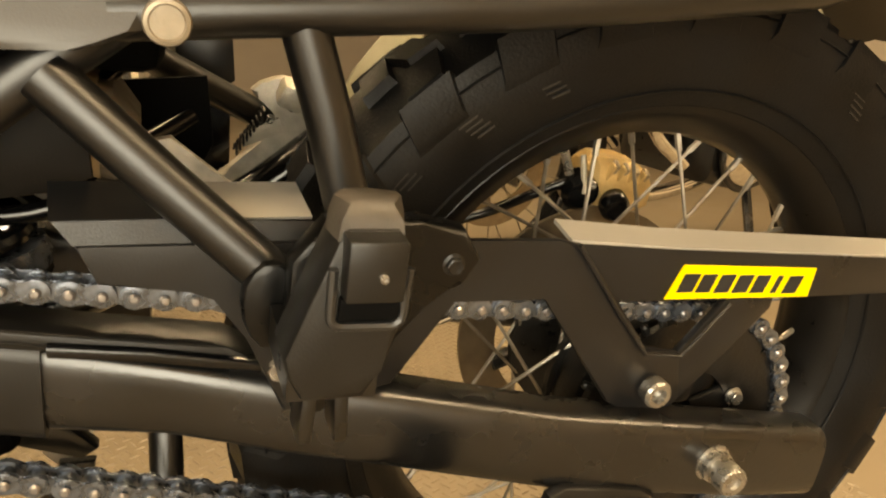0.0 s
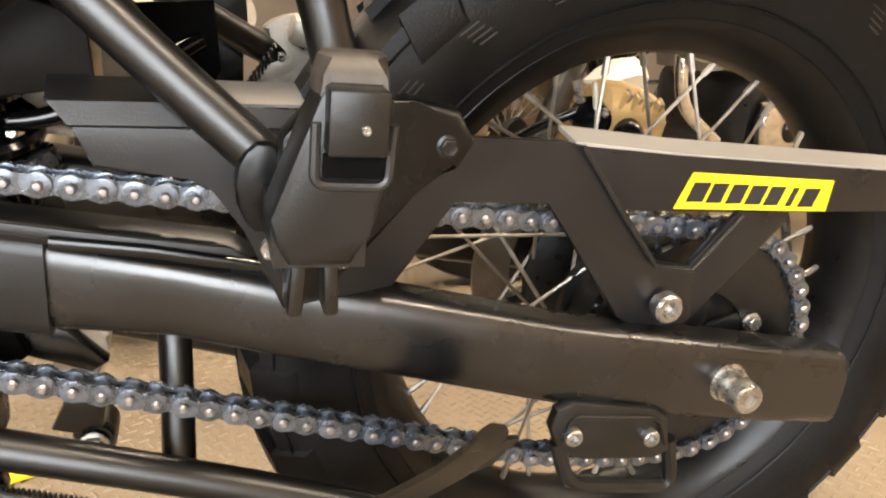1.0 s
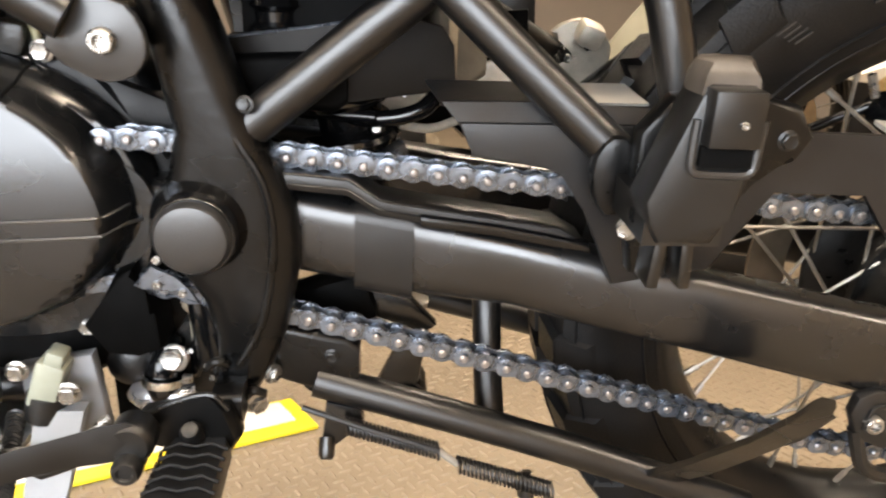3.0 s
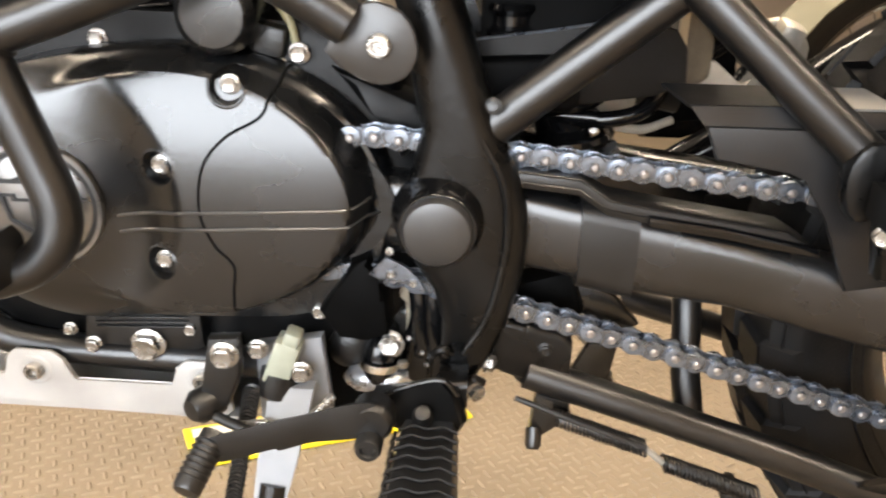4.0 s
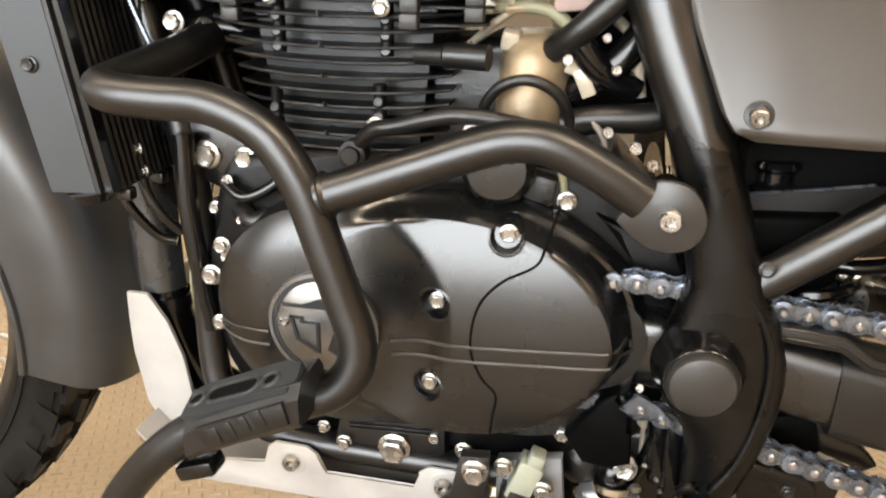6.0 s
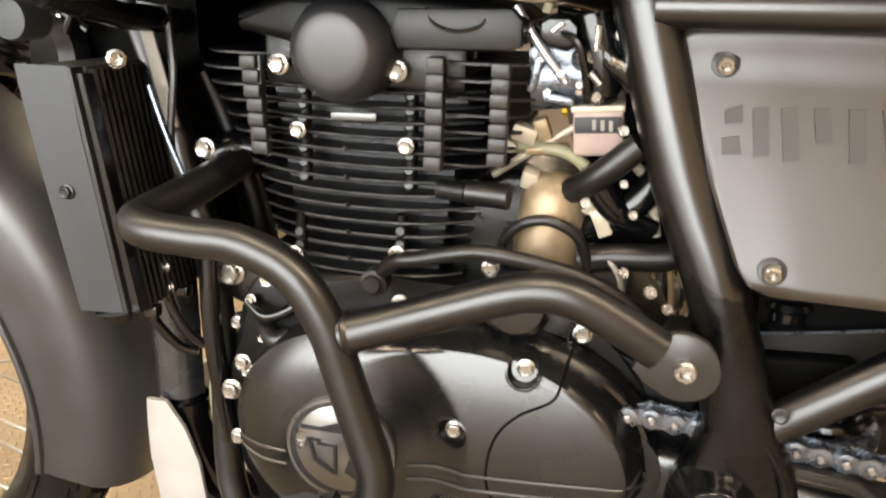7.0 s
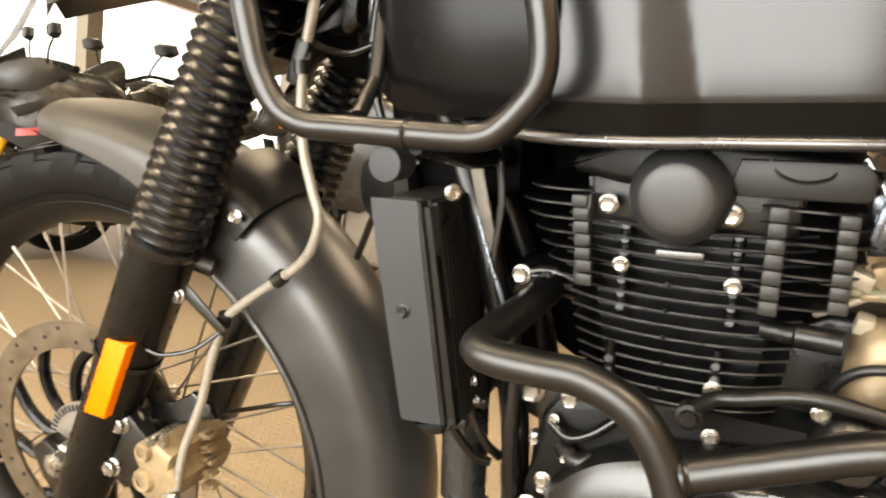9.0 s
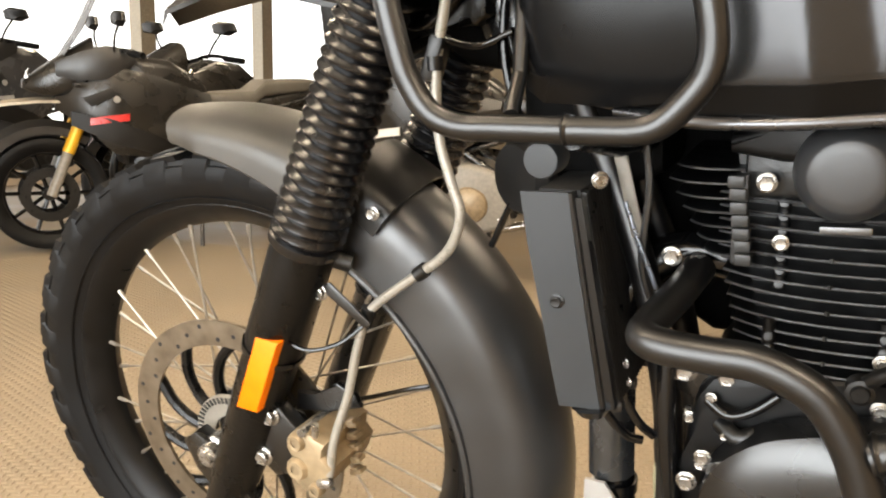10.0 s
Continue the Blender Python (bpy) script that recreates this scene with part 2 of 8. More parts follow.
def tube(path, r, segs=14, bm=None, cap=True, radii=None):
    """A round tube along a path."""
    bm = bm or bmesh.new()
    p = [Vector(q) for q in path]
    up, rings = None, []
    for i, c in enumerate(p):
        d = (p[min(i + 1, len(p) - 1)] - p[max(i - 1, 0)]).normalized()
        if up is None:
            up = d.orthogonal().normalized()
        up = (up - d * up.dot(d)).normalized()
        side = d.cross(up)
        rr = radii[i] if radii else r
        rings.append([bm.verts.new(c + rr * (math.cos(2 * math.pi * k / segs) * up + math.sin(2 * math.pi * k / segs) * side)) for k in range(segs)])
    for a, b in zip(rings, rings[1:]):
        for k in range(segs):
            bm.faces.new((a[k], a[(k + 1) % segs], b[(k + 1) % segs], b[k]))
    if cap:
        bm.faces.new(rings[0])
        bm.faces.new(rings[-1][::-1])
    return bm


def lathe(profile, m, segs=48, bm=None, closed=False, start=0.0, sweep=None):
    """Turns a profile of (radius, height) round the z axis of the pose m."""
    bm = bm or bmesh.new()
    n = segs + (1 if sweep else 0)
    full = sweep or 2 * math.pi
    rings = []
    for k in range(n):
        a = start + full * k / segs
        rings.append([bm.verts.new(m @ Vector((r * math.cos(a), r * math.sin(a), h))) for r, h in profile])
    m_count = len(profile)
    for k in range(n if not sweep else n - 1):
        a, b = rings[k], rings[(k + 1) % n]
        for j in range(m_count if closed else m_count - 1):
            q = (a[j], a[(j + 1) % m_count], b[(j + 1) % m_count], b[j])
            bm.faces.new(q)
    bmesh.ops.remove_doubles(bm, verts=bm.verts, dist=1e-6)
    return bm


def plate(outline, y0, y1, bevel=0.002, bm=None, curve=0):
    """A plate with an outline in x and z and a thickness in y; y0 and y1 may be functions of x and z."""
    bm = bm or bmesh.new()
    pts = [(p[0], p[1]) for p in outline]
    if curve:
        closed = [Vector((x, 0, z)) for x, z in pts]
        q = smooth_path(closed[-1:] + closed + closed[:2], curve)
        q = q[curve:curve * (len(closed) + 1)]
        pts = [(v.x, v.z) for v in q]
    fy0 = y0 if callable(y0) else (lambda x, z: y0)
    fy1 = y1 if callable(y1) else (lambda x, z: y1)
    a = [bm.verts.new((x, fy0(x, z), z)) for x, z in pts]
    b = [bm.verts.new((x, fy1(x, z), z)) for x, z in pts]
    n = len(pts)
    faces = [bm.faces.new(a), bm.faces.new(b[::-1])]
    for i in range(n):
        bm.faces.new((a[i], b[i], b[(i + 1) % n], a[(i + 1) % n]))
    if bevel:
        edges = [e for f in faces for e in f.edges]
        bmesh.ops.bevel(bm, geom=list(set(edges)), offset=bevel, segments=2, affect="EDGES", profile=0.5)
    return bm


def block(sx, sy, sz, m=None, bevel=0.003, bm=None, segs=2):
    """A box with rounded edges, centred on the pose m."""
    own = bmesh.new()
    bmesh.ops.create_cube(own, size=1, matrix=(m or Matrix()) @ Matrix.Diagonal((sx, sy, sz, 1)))
    if bevel:
        bmesh.ops.bevel(own, geom=list(own.edges), offset=bevel, segments=segs, affect="EDGES", profile=0.5)
    if bm is None:
        return own
    return merge(bm, own)


def merge(bm, other):
    tmp = bpy.data.meshes.new("tmp")
    other.to_mesh(tmp)
    other.free()
    bm.from_mesh(tmp)
    bpy.data.meshes.remove(tmp)
    return bm


def hex_bolt(r, h, flange=True):
    """A hexagon bolt head with a washer face and a shallow dish, on z."""
    bm = bmesh.new()
    if flange:
        lathe([(0, 0), (r * 1.25, 0), (r * 1.25, h * 0.22), (r * 1.02, h * 0.34), (0, h * 0.34)], Matrix(), 18, bm)
    own = bmesh.new()
    prof = ((0.0, 1.0), (0.82, 1.0), (1.0, 0.9))
    bot = [own.verts.new((r * math.cos(i * math.pi / 3), r * math.sin(i * math.pi / 3), h * 0.1)) for i in range(6)]
    mid = [own.verts.new((r * math.cos(i * math.pi / 3), r * math.sin(i * math.pi / 3), h * 0.9)) for i in range(6)]
    top = [own.verts.new((0.84 * r * math.cos(i * math.pi / 3), 0.84 * r * math.sin(i * math.pi / 3), h)) for i in range(6)]
    dish = [own.verts.new((0.5 * r * math.cos(i * math.pi / 3), 0.5 * r * math.sin(i * math.pi / 3), h * 0.93)) for i in range(6)]
    for a, b in ((bot, mid), (mid, top), (top, dish)):
        for i in range(6):
            own.faces.new((a[i], a[(i + 1) % 6], b[(i + 1) % 6], b[i]))
    own.faces.new(dish)
    return merge(bm, own)


def cap_screw(r, h):
    """A round socket screw head with a hexagonal hole, on z."""
    bm = bmesh.new()
    lathe([(0, h * 0.45), (r * 0.5, h * 0.45), (r * 0.55, h), (r * 0.85, h), (r, h * 0.82), (r, 0), (0, 0)], Matrix(), 18, bm)
    return bm


BOLT = finish(hex_bolt(0.0055, 0.006), "bolt", ZINC)
SCREW = finish(cap_screw(0.0055, 0.0055), "bolt", ZINC)
BIG_BOLT = finish(hex_bolt(0.0095, 0.009), "bolt", ZINC)
BLACK_BOLT = finish(hex_bolt(0.006, 0.006), "bolt", DARK_CAST)
OUT = (0, -1, 0)


def bolt_at(parent, x, y, z, me=None, way=OUT, size=1.0):
    return put("bolt", me or BOLT, parent, aim((x, y, z), way) @ Matrix.Diagonal((size, size, size, 1)))

# ---- the showroom ----
def slab(name, x0, x1, y0, y1, z0, z1, mat, label, category, kind="structure"):
    bm = bmesh.new()
    bmesh.ops.create_cube(bm, size=1, matrix=Matrix.Translation(((x0 + x1) / 2, (y0 + y1) / 2, (z0 + z1) / 2)) @ Matrix.Diagonal((x1 - x0, y1 - y0, z1 - z0, 1)))
    return tagged(new(name, finish(bm, name, mat, False)), label, category, kind=kind)


def floor_material():
    m = material("tan_floor_vinyl", (0.212, 0.166, 0.113), 0.55, 0, 0.10, 3.0, 0.15, 220, 0.08)
    return m


FLOOR = floor_material()
RX0, RX1, RY0, RY1, RH = -9.0, 4.5, -2.9, 11.0, 3.0
floor = slab("floor", RX0, RX1, RY0, RY1, -0.1, 0, FLOOR, "tan vinyl floor with raised tread pattern", "floor")
slab("ceiling", RX0, RX1, RY0, RY1, RH, RH + 0.1, CEIL_PAINT, "plain pale ceiling", "ceiling")
slab("wall_east", RX1, RX1 + 0.15, RY0, RY1, 0, RH, WALL_PAINT, "beige painted wall", "wall")
slab("wall_north", RX0, RX1, RY1, RY1 + 0.15, 0, RH, WALL_PAINT, "beige painted wall", "wall")
# south wall: windows behind the camera, with piers between
slab("wall_south", RX0, RX1, RY0 - 0.15, RY0, 0, 0.02, WALL_PAINT, "beige parapet under the windows", "wall")
slab("wall_south_top", RX0, RX1, RY0 - 0.15, RY0, 1.70, RH, WALL_PAINT, "beige lintel over the windows", "wall")
for x0, x1 in ((-9.0, -3.92), (-0.15, 4.5)):
    slab("wall_south_pier", x0, x1, RY0 - 0.15, RY0 + (0.22 if x1 - x0 < 0.5 else 0.0), 0.02, 1.70, WALL_PAINT, "beige painted wall between the windows", "wall")
# west wall: a bright shop front
slab("wall_west", RX0 - 0.15, RX0, RY0, RY1, 0, 0.35, WALL_PAINT, "low beige sill wall", "wall")
slab("wall_west_top", RX0 - 0.15, RX0, RY0, RY1, 2.75, RH, WALL_PAINT, "beige lintel over the shop front", "wall")
for y in (-2.7, -0.4, 1.9, 4.2, 6.5, 8.8, 10.8):
    slab("trim", RX0 - 0.15, RX0 + 0.05, y - 0.12, y + 0.12, 0.35, 2.75, CREAM, "cream pillar of the shop front", "pillar")
slab("backdrop", RX0 - 1.2, RX0 - 1.1, RY0 - 2, RY1 + 2, -0.1, RH + 0.6, DAYLIGHT, "overexposed daylight outside the shop front", "backdrop")
slab("backdrop", RX0 - 1, RX1 + 1, RY0 - 1.3, RY0 - 1.2, -0.1, RH + 0.6, SKYLIGHT, "bright daylight outside the windows", "backdrop")


def lozenges(name, x0, x1, y0, y1, pitch, turn):
    """Raised tread bars in a basket pattern, joined into one sheet over the floor."""
    verts, faces = [], []
    c, s = math.cos(turn), math.sin(turn)
    span = int(1.5 * max(x1 - x0, y1 - y0) / pitch)
    mx, my = (x0 + x1) / 2, (y0 + y1) / 2
    rnd = random.Random(7)
    for i in range(-span, span):
        for j in range(-span, span):
            u, v = i * pitch, j * pitch
            x, y = mx + c * u - s * v, my + s * u + c * v
            if not (x0 < x < x1 and y0 < y < y1):
                continue
            a = turn + (0 if (i + j) % 2 else math.pi / 2)
            ca, sa = math.cos(a), math.sin(a)
            hl, hw = 0.0098 * rnd.uniform(0.92, 1.06), 0.0026 * rnd.uniform(0.9, 1.1)
            b = len(verts)
            for l, w, z in ((-hl, 0, 0.0), (-hl * 0.6, -hw, 0.0), (hl * 0.6, -hw, 0.0), (hl, 0, 0.0), (hl * 0.6, hw, 0.0), (-hl * 0.6, hw, 0.0), (-hl * 0.62, 0, 0.0017), (hl * 0.62, 0, 0.0017)):
                verts.append((x + ca * l - sa * w, y + sa * l + ca * w, z + 0.0002))
            faces += [(b, b + 1, b + 6), (b + 1, b + 2, b + 7, b + 6), (b + 2, b + 3, b + 7), (b + 3, b + 4, b + 7), (b + 4, b + 5, b + 6, b + 7), (b + 5, b, b + 6)]
    me = bpy.data.meshes.new(name)
    me.from_pydata(verts, [], faces)
    me.materials.append(FLOOR)
    ob = new(name, me)
    ob.parent = floor
    return tagged(ob, kind="stuff")


lozenges("tread_bars", -4.6, 0.6, -0.8, 2.6, 0.0172, radians(30))

# yellow-edged card lying on the floor behind the skid plate
card = thing("floor_sign", "white board with a yellow border lying on the floor", "sign", m=pose(-0.715, 0.270, 0.0, 0, 0, 28.6))
part("border", block(0.372, 0.100, 0.006, pose(0, 0, 0.004), 0.002), YELLOW, card)
part("panel", block(0.340, 0.062, 0.004, pose(-0.006, 0.008, 0.0076), 0.001), WHITE_CARD, card)

# ---- the motorcycle ----
bike = thing("motorcycle", "matt black adventure motorcycle leaning on its side stand", "motorcycle", m=BIKE)
ROUND_Y = pose(0, 0, 0, -90)      # turns a lathe's axis to the bike's y


# wheels
def tyre_profile(R, W, flange):
    h = W / 2
    side = [(flange - 0.008, -h * 0.60), (flange + 0.004, -h * 0.74), (flange + (R - flange) * 0.35, -h * 0.97), (flange + (R - flange) * 0.60, -h * 1.0),
            (flange + (R - flange) * 0.82, -h * 0.90), (R - 0.013, -h * 0.66), (R - 0.0075, -h * 0.34), (R - 0.006, 0)]
    return side + [(r, -y) for r, y in side[-2::-1]]


def on_profile(prof, s):
    """Radius and height at s, 0 to 1, across the tread."""
    s = max(0, min(0.9999, s)) * (len(prof) - 1)
    i = int(s)
    f = s - i
    return prof[i][0] * (1 - f) + prof[i + 1][0] * f, prof[i][1] * (1 - f) + prof[i + 1][1] * f


def tread(prof, m, pitches, rows, depth):
    """Raised tread blocks; each row: s0, s1, start, length and slant, as parts of the pitch."""
    bm = bmesh.new()
    for k in range(pitches):
        for s0, s1, a0, la, slant in rows:
            low, top = [], []
            for s, da in ((s0, 0), (s1, slant), (s1, slant + la), (s0, la)):
                r, h = on_profile(prof, s)
                a = 2 * math.pi * (k + a0 + da) / pitches
                ins = 0.06 * la
                a2 = a + 2 * math.pi / pitches * (ins if da in (0, slant) else -ins)
                sm = (s0 + s1) / 2
                r2, h2 = on_profile(prof, s + (sm - s) * 0.14)
                n = Vector((1, (h2 * 9) if abs(h2) > 0.02 else 0)).normalized()
                low.append(bm.verts.new(m @ Vector((r * math.cos(a), r * math.sin(a), h))))
                r2, h2 = r2 + depth * n[0], h2 + depth * n[1] * 0.8
                top.append(bm.verts.new(m @ Vector((r2 * math.cos(a2), r2 * math.sin(a2), h2))))
            bm.faces.new(top)
            for i in range(4):
                bm.faces.new((low[i], low[(i + 1) % 4], top[(i + 1) % 4], top[i]))
    return bm


def make_wheel(name, label, centre, Q, R, W, flange, hub, pitches, rows, hub_label):
    m = Matrix.Translation(centre) @ Q @ ROUND_Y
    prof = tyre_profile(R, W, flange)
    h = W / 2
    rim = part(name, lathe([(flange, -h * 0.62), (flange - 0.004, -h * 0.66), (flange - 0.011, -h * 0.60), (flange - 0.017, -h * 0.46), (flange - 0.028, -h * 0.28), (flange - 0.033, 0),
                            (flange - 0.028, h * 0.28), (flange - 0.017, h * 0.46), (flange - 0.011, h * 0.60), (flange - 0.004, h * 0.66), (flange, h * 0.62),
                            (flange - 0.010, h * 0.5), (flange - 0.024, 0), (flange - 0.010, -h * 0.5)], m, 96, closed=True), RIM_BLACK, bike, label)
    tyre = part("tyre", lathe(prof, m, 120), RUBBER, rim, "black knobbly rubber tyre")
    part("tread", tread(prof, m, pitches, rows, 0.007), RUBBER, tyre)
    # fine raised rings on the sidewall
    bm = bmesh.new()
    for f, wd in ((0.10, 0.0012), (0.72, 0.0010)):
        r = flange + (R - flange) * f
        hh = -h * (0.80 if f < 0.5 else 0.96)
        lathe([(r - wd, hh), (r, hh - 0.0014), (r + wd, hh)], m, 96, bm)
    part("sidewall_ring", bm, RUBBER, tyre)
    part("hub", lathe([(0, -hub[1]), (hub[0] * 0.45, -hub[1]), (hub[0] * 0.5, -hub[1] * 0.9), (hub[0], -hub[1] * 0.85), (hub[0], -hub[1] * 0.7), (hub[0] * 0.55, -hub[1] * 0.5),
                       (hub[0] * 0.5, 0), (hub[0] * 0.55, hub[1] * 0.5), (hub[0], hub[1] * 0.7), (hub[0], hub[1] * 0.85), (0, hub[1])], m, 40), DARK_CAST, rim, hub_label)
    for k in range(36):
        side = -1 if k % 2 else 1
        lead = 1 if (k // 2) % 2 else -1
        a_rim = 2 * math.pi * (k + 0.5) / 36
        a_hub = a_rim + lead * radians(58)
        p0 = m @ Vector((hub[0] * 0.93 * math.cos(a_hub), hub[0] * 0.93 * math.sin(a_hub), side * hub[1] * (0.80 + 0.06 * lead)))
        p1 = m @ Vector(((flange - 0.030) * math.cos(a_rim), (flange - 0.030) * math.sin(a_rim), side * 0.006))
        sp = part("spoke", tube([p0, p1], 0.0016, 6), SPOKE_STEEL, rim)
        d = (p0 - p1).normalized()
        part("nipple", tube([p1 - d * 0.003, p1 + d * 0.015], 0.0028, 6), SPOKE_STEEL, rim)
    return rim


REAR_ROWS = [(0.43, 0.57, 0.00, 0.34, 0.10), (0.30, 0.42, 0.25, 0.40, 0.14), (0.58, 0.70, 0.25, 0.40, -0.14), (0.43, 0.57, 0.5, 0.34, -0.10),
             (0.20, 0.30, 0.02, 0.60, 0.10), (0.70, 0.80, 0.02, 0.60, -0.10)]
rear_wheel = make_wheel("rear_wheel", "black spoked rear wheel", (0.0, 0, 0.324), Matrix(), 0.322, 0.118, 0.232, (0.074, 0.045), 26, REAR_ROWS, "black rear hub")
# moulded plain marks on the rear sidewall
for a, r0, n in ((129, 0.266, 5), (141, 0.272, 4), (117, 0.262, 3), (152, 0.262, 3), (60, 0.268, 4)):
    for k in range(n):
        aa = radians(a + 0.5 * k)
        rr = r0 + 0.0042 * k
        p = Vector((rr * math.cos(aa), -0.0578, 0.324 + rr * math.sin(aa)))
        part("sidewall_mark", block(0.013 + 0.002 * (k % 2), 0.0016, 0.0011, Matrix.Translation(p) @ pose(0, 0, 0, 0, 90 - math.degrees(aa), 0), 0), GREY_PLASTIC, rear_wheel)
STEER = Matrix.Rotation(radians(4.48), 4, Vector((math.sin(radians(26)), 0, math.cos(radians(26)))))
FRONT_AXIS = Vector((-1.42, 0, 0.347))
front_c = FRONT_AXIS + STEER @ Vector((-0.045, 0, 0))
FRONT_ROWS = [(0.42, 0.495, 0.00, 0.62, 0.16), (0.505, 0.58, 0.42, 0.62, -0.16), (0.28, 0.405, 0.30, 0.62, 0.14), (0.595, 0.72, 0.72, 0.62, -0.14), (0.17, 0.27, 0.0, 0.6, 0.12), (0.73, 0.83, 0.4, 0.6, -0.12)]
front_wheel = make_wheel("front_wheel", "black spoked front wheel turned slightly towards the stand side", front_c, STEER, 0.345, 0.092, 0.283, (0.048, 0.042), 34, FRONT_ROWS, "black front hub")


# rear swingarm: a box tube with rounded edges, wider to the rear
def loft(sections, bm=None, close=True):
    """Joins rings of points, all of one count, into a closed skin."""
    bm = bm or bmesh.new()
    rings = [[bm.verts.new(p) for p in ring] for ring in sections]
    n = len(rings[0])
    for a, b in zip(rings, rings[1:]):
        for k in range(n):
            bm.faces.new((a[k], a[(k + 1) % n], b[(k + 1) % n], b[k]))
    if close:
        bm.faces.new(rings[0][::-1])
        bm.faces.new(rings[-1])
    return bm


def rounded_rect(cx, y0, y1, z0, z1, r, n=4):
    """A ring in the plane x = cx."""
    out = []
    for cy, cz, a0 in ((y1 - r, z1 - r, 0), (y0 + r, z1 - r, 90), (y0 + r, z0 + r, 180), (y1 - r, z0 + r, 270)):
        for k in range(n + 1):
            a = radians(a0 + 90 * k / n)
            out.append(Vector((cx, cy + r * math.cos(a), cz + r * math.sin(a))))
    return out


arm_stations = [(-0.60, -0.088, 0.372, 0.432), (-0.50, -0.098, 0.371, 0.427), (-0.42, -0.103, 0.357, 0.414), (-0.36, -0.112, 0.354, 0.405), (-0.30, -0.122, 0.342, 0.395),
                (-0.235, -0.131, 0.330, 0.386), (-0.12, -0.142, 0.305, 0.365), (-0.035, -0.147, 0.292, 0.354), (0.05, -0.148, 0.278, 0.341), (0.112, -0.147, 0.270, 0.331)]


def soft_rect(cx, y0, y1, z0, z1, power=3.6, n=36):
    """A bulging rounded section in the plane x = cx."""
    out = []
    for k in range(n):
        a = 2 * math.pi * k / n
        c, q = math.cos(a), math.sin(a)
        out.append(Vector((cx, (y0 + y1) / 2 + (y1 - y0) / 2 * math.copysign(abs(c) ** (2 / power), c), (z0 + z1) / 2 + (z1 - z0) / 2 * math.copysign(abs(q) ** (2 / power), q))))
    return out


swingarm = part("swingarm", loft([soft_rect(x, yo - 0.001, yo + 0.040, z0, z1) for x, yo, z0, z1 in arm_stations]), ARM_PAINT, bike, "black box-section swingarm")
part("arm", loft([soft_rect(x, -yo - 0.040, -yo + 0.001, z0, z1) for x, yo, z0, z1 in arm_stations]), ARM_PAINT, swingarm)
part("cross_brace", tube([(-0.47, -0.09, 0.395), (-0.47, 0.09, 0.395)], 0.024, 18), BLACK_FRAME, swingarm)
part("collar", loft([rounded_rect(x, yo - 0.0035, yo + 0.040, z0 - 0.0035, z1 + 0.0035, 0.012) for x, yo, z0, z1 in ((-0.462, -0.101, 0.364, 0.420), (-0.424, -0.1035, 0.358, 0.4145))]), PLASTIC, swingarm, "black rubber wear pad")

# the casting round the swingarm pivot and the upright frame tube
pivot_out = [(-0.588, 0.600), (-0.566, 0.602), (-0.552, 0.555), (-0.528, 0.497), (-0.503, 0.447), (-0.494, 0.407), (-0.503, 0.345), (-0.520, 0.300), (-0.530, 0.262), (-0.556, 0.262),
             (-0.552, 0.300), (-0.553, 0.336), (-0.572, 0.368), (-0.582, 0.405), (-0.570, 0.446), (-0.565, 0.490), (-0.572, 0.545)]


def web_ring(z, x0, x1, y0, y1, n=32):
    """A section in the plane at height z, flatter low down and round at the top."""
    out = []
    power = 3.0 - 0.95 * max(0.0, min(1.0, (z - 0.46) / 0.08))
    for k in range(n):
        a = 2 * math.pi * k / n
        c, q = math.cos(a), math.sin(a)
        out.append(Vector(((x0 + x1) / 2 + (x1 - x0) / 2 * math.copysign(abs(c) ** (2 / power), c), (y0 + y1) / 2 + (y1 - y0) / 2 * math.copysign(abs(q) ** (2 / power), q), z)))
    return out


web_st = ((0.284, -0.549, -0.533, -0.112, -0.085), (0.288, -0.552, -0.528, -0.117, -0.082), (0.310, -0.5525, -0.516, -0.121, -0.080), (0.335, -0.5525, -0.507, -0.1225, -0.078), (0.360, -0.559, -0.501, -0.1235, -0.078), (0.380, -0.573, -0.4975, -0.124, -0.078),
          (0.400, -0.584, -0.4965, -0.124, -0.078), (0.420, -0.583, -0.4985, -0.124, -0.078), (0.445, -0.574, -0.506, -0.124, -0.078), (0.470, -0.569, -0.518, -0.1235, -0.078), (0.500, -0.575, -0.529, -0.123, -0.078), (0.530, -0.581, -0.538, -0.1225, -0.078), (0.560, -0.591, -0.549, -0.1205, -0.079), (0.600, -0.6065, -0.5675, -0.1125, -0.074), (0.625, -0.6125, -0.5840, -0.1030, -0.075))
web_fine = []
for (a, b) in zip(web_st, web_st[1:]):
    web_fine += [tuple(p + (q - p) * step0 for p, q in zip(a, b)) for step0 in (0.0, 0.34, 0.67)]
frame_part = part("frame", loft([web_ring(*w) for w in web_fine + [web_st[-1]]]), CASTING, bike, "black steel frame")
part("pivot_plate", plate([(x, z) for x, z in pivot_out], 0.082, 0.120, 0.008, curve=3), BLACK_FRAME, frame_part)
part("upright", tube(smooth_path([(-0.650, -0.070, 0.790), (-0.628, -0.076, 0.715), (-0.600, -0.088, 0.630), (-0.570, -0.100, 0.560), (-0.552, -0.100, 0.500), (-0.540, -0.092, 0.450), (-0.533, -0.084, 0.42)]), 0.0200, 22), FRAME_TUBE, frame_part)
part("upright", tube(smooth_path([(-0.650, 0.070, 0.790), (-0.628, 0.076, 0.715), (-0.600, 0.088, 0.630), (-0.570, 0.100, 0.560), (-0.552, 0.105, 0.500), (-0.540, 0.105, 0.450), (-0.533, 0.098, 0.42)]), 0.0200, 22), FRAME_TUBE, frame_part)
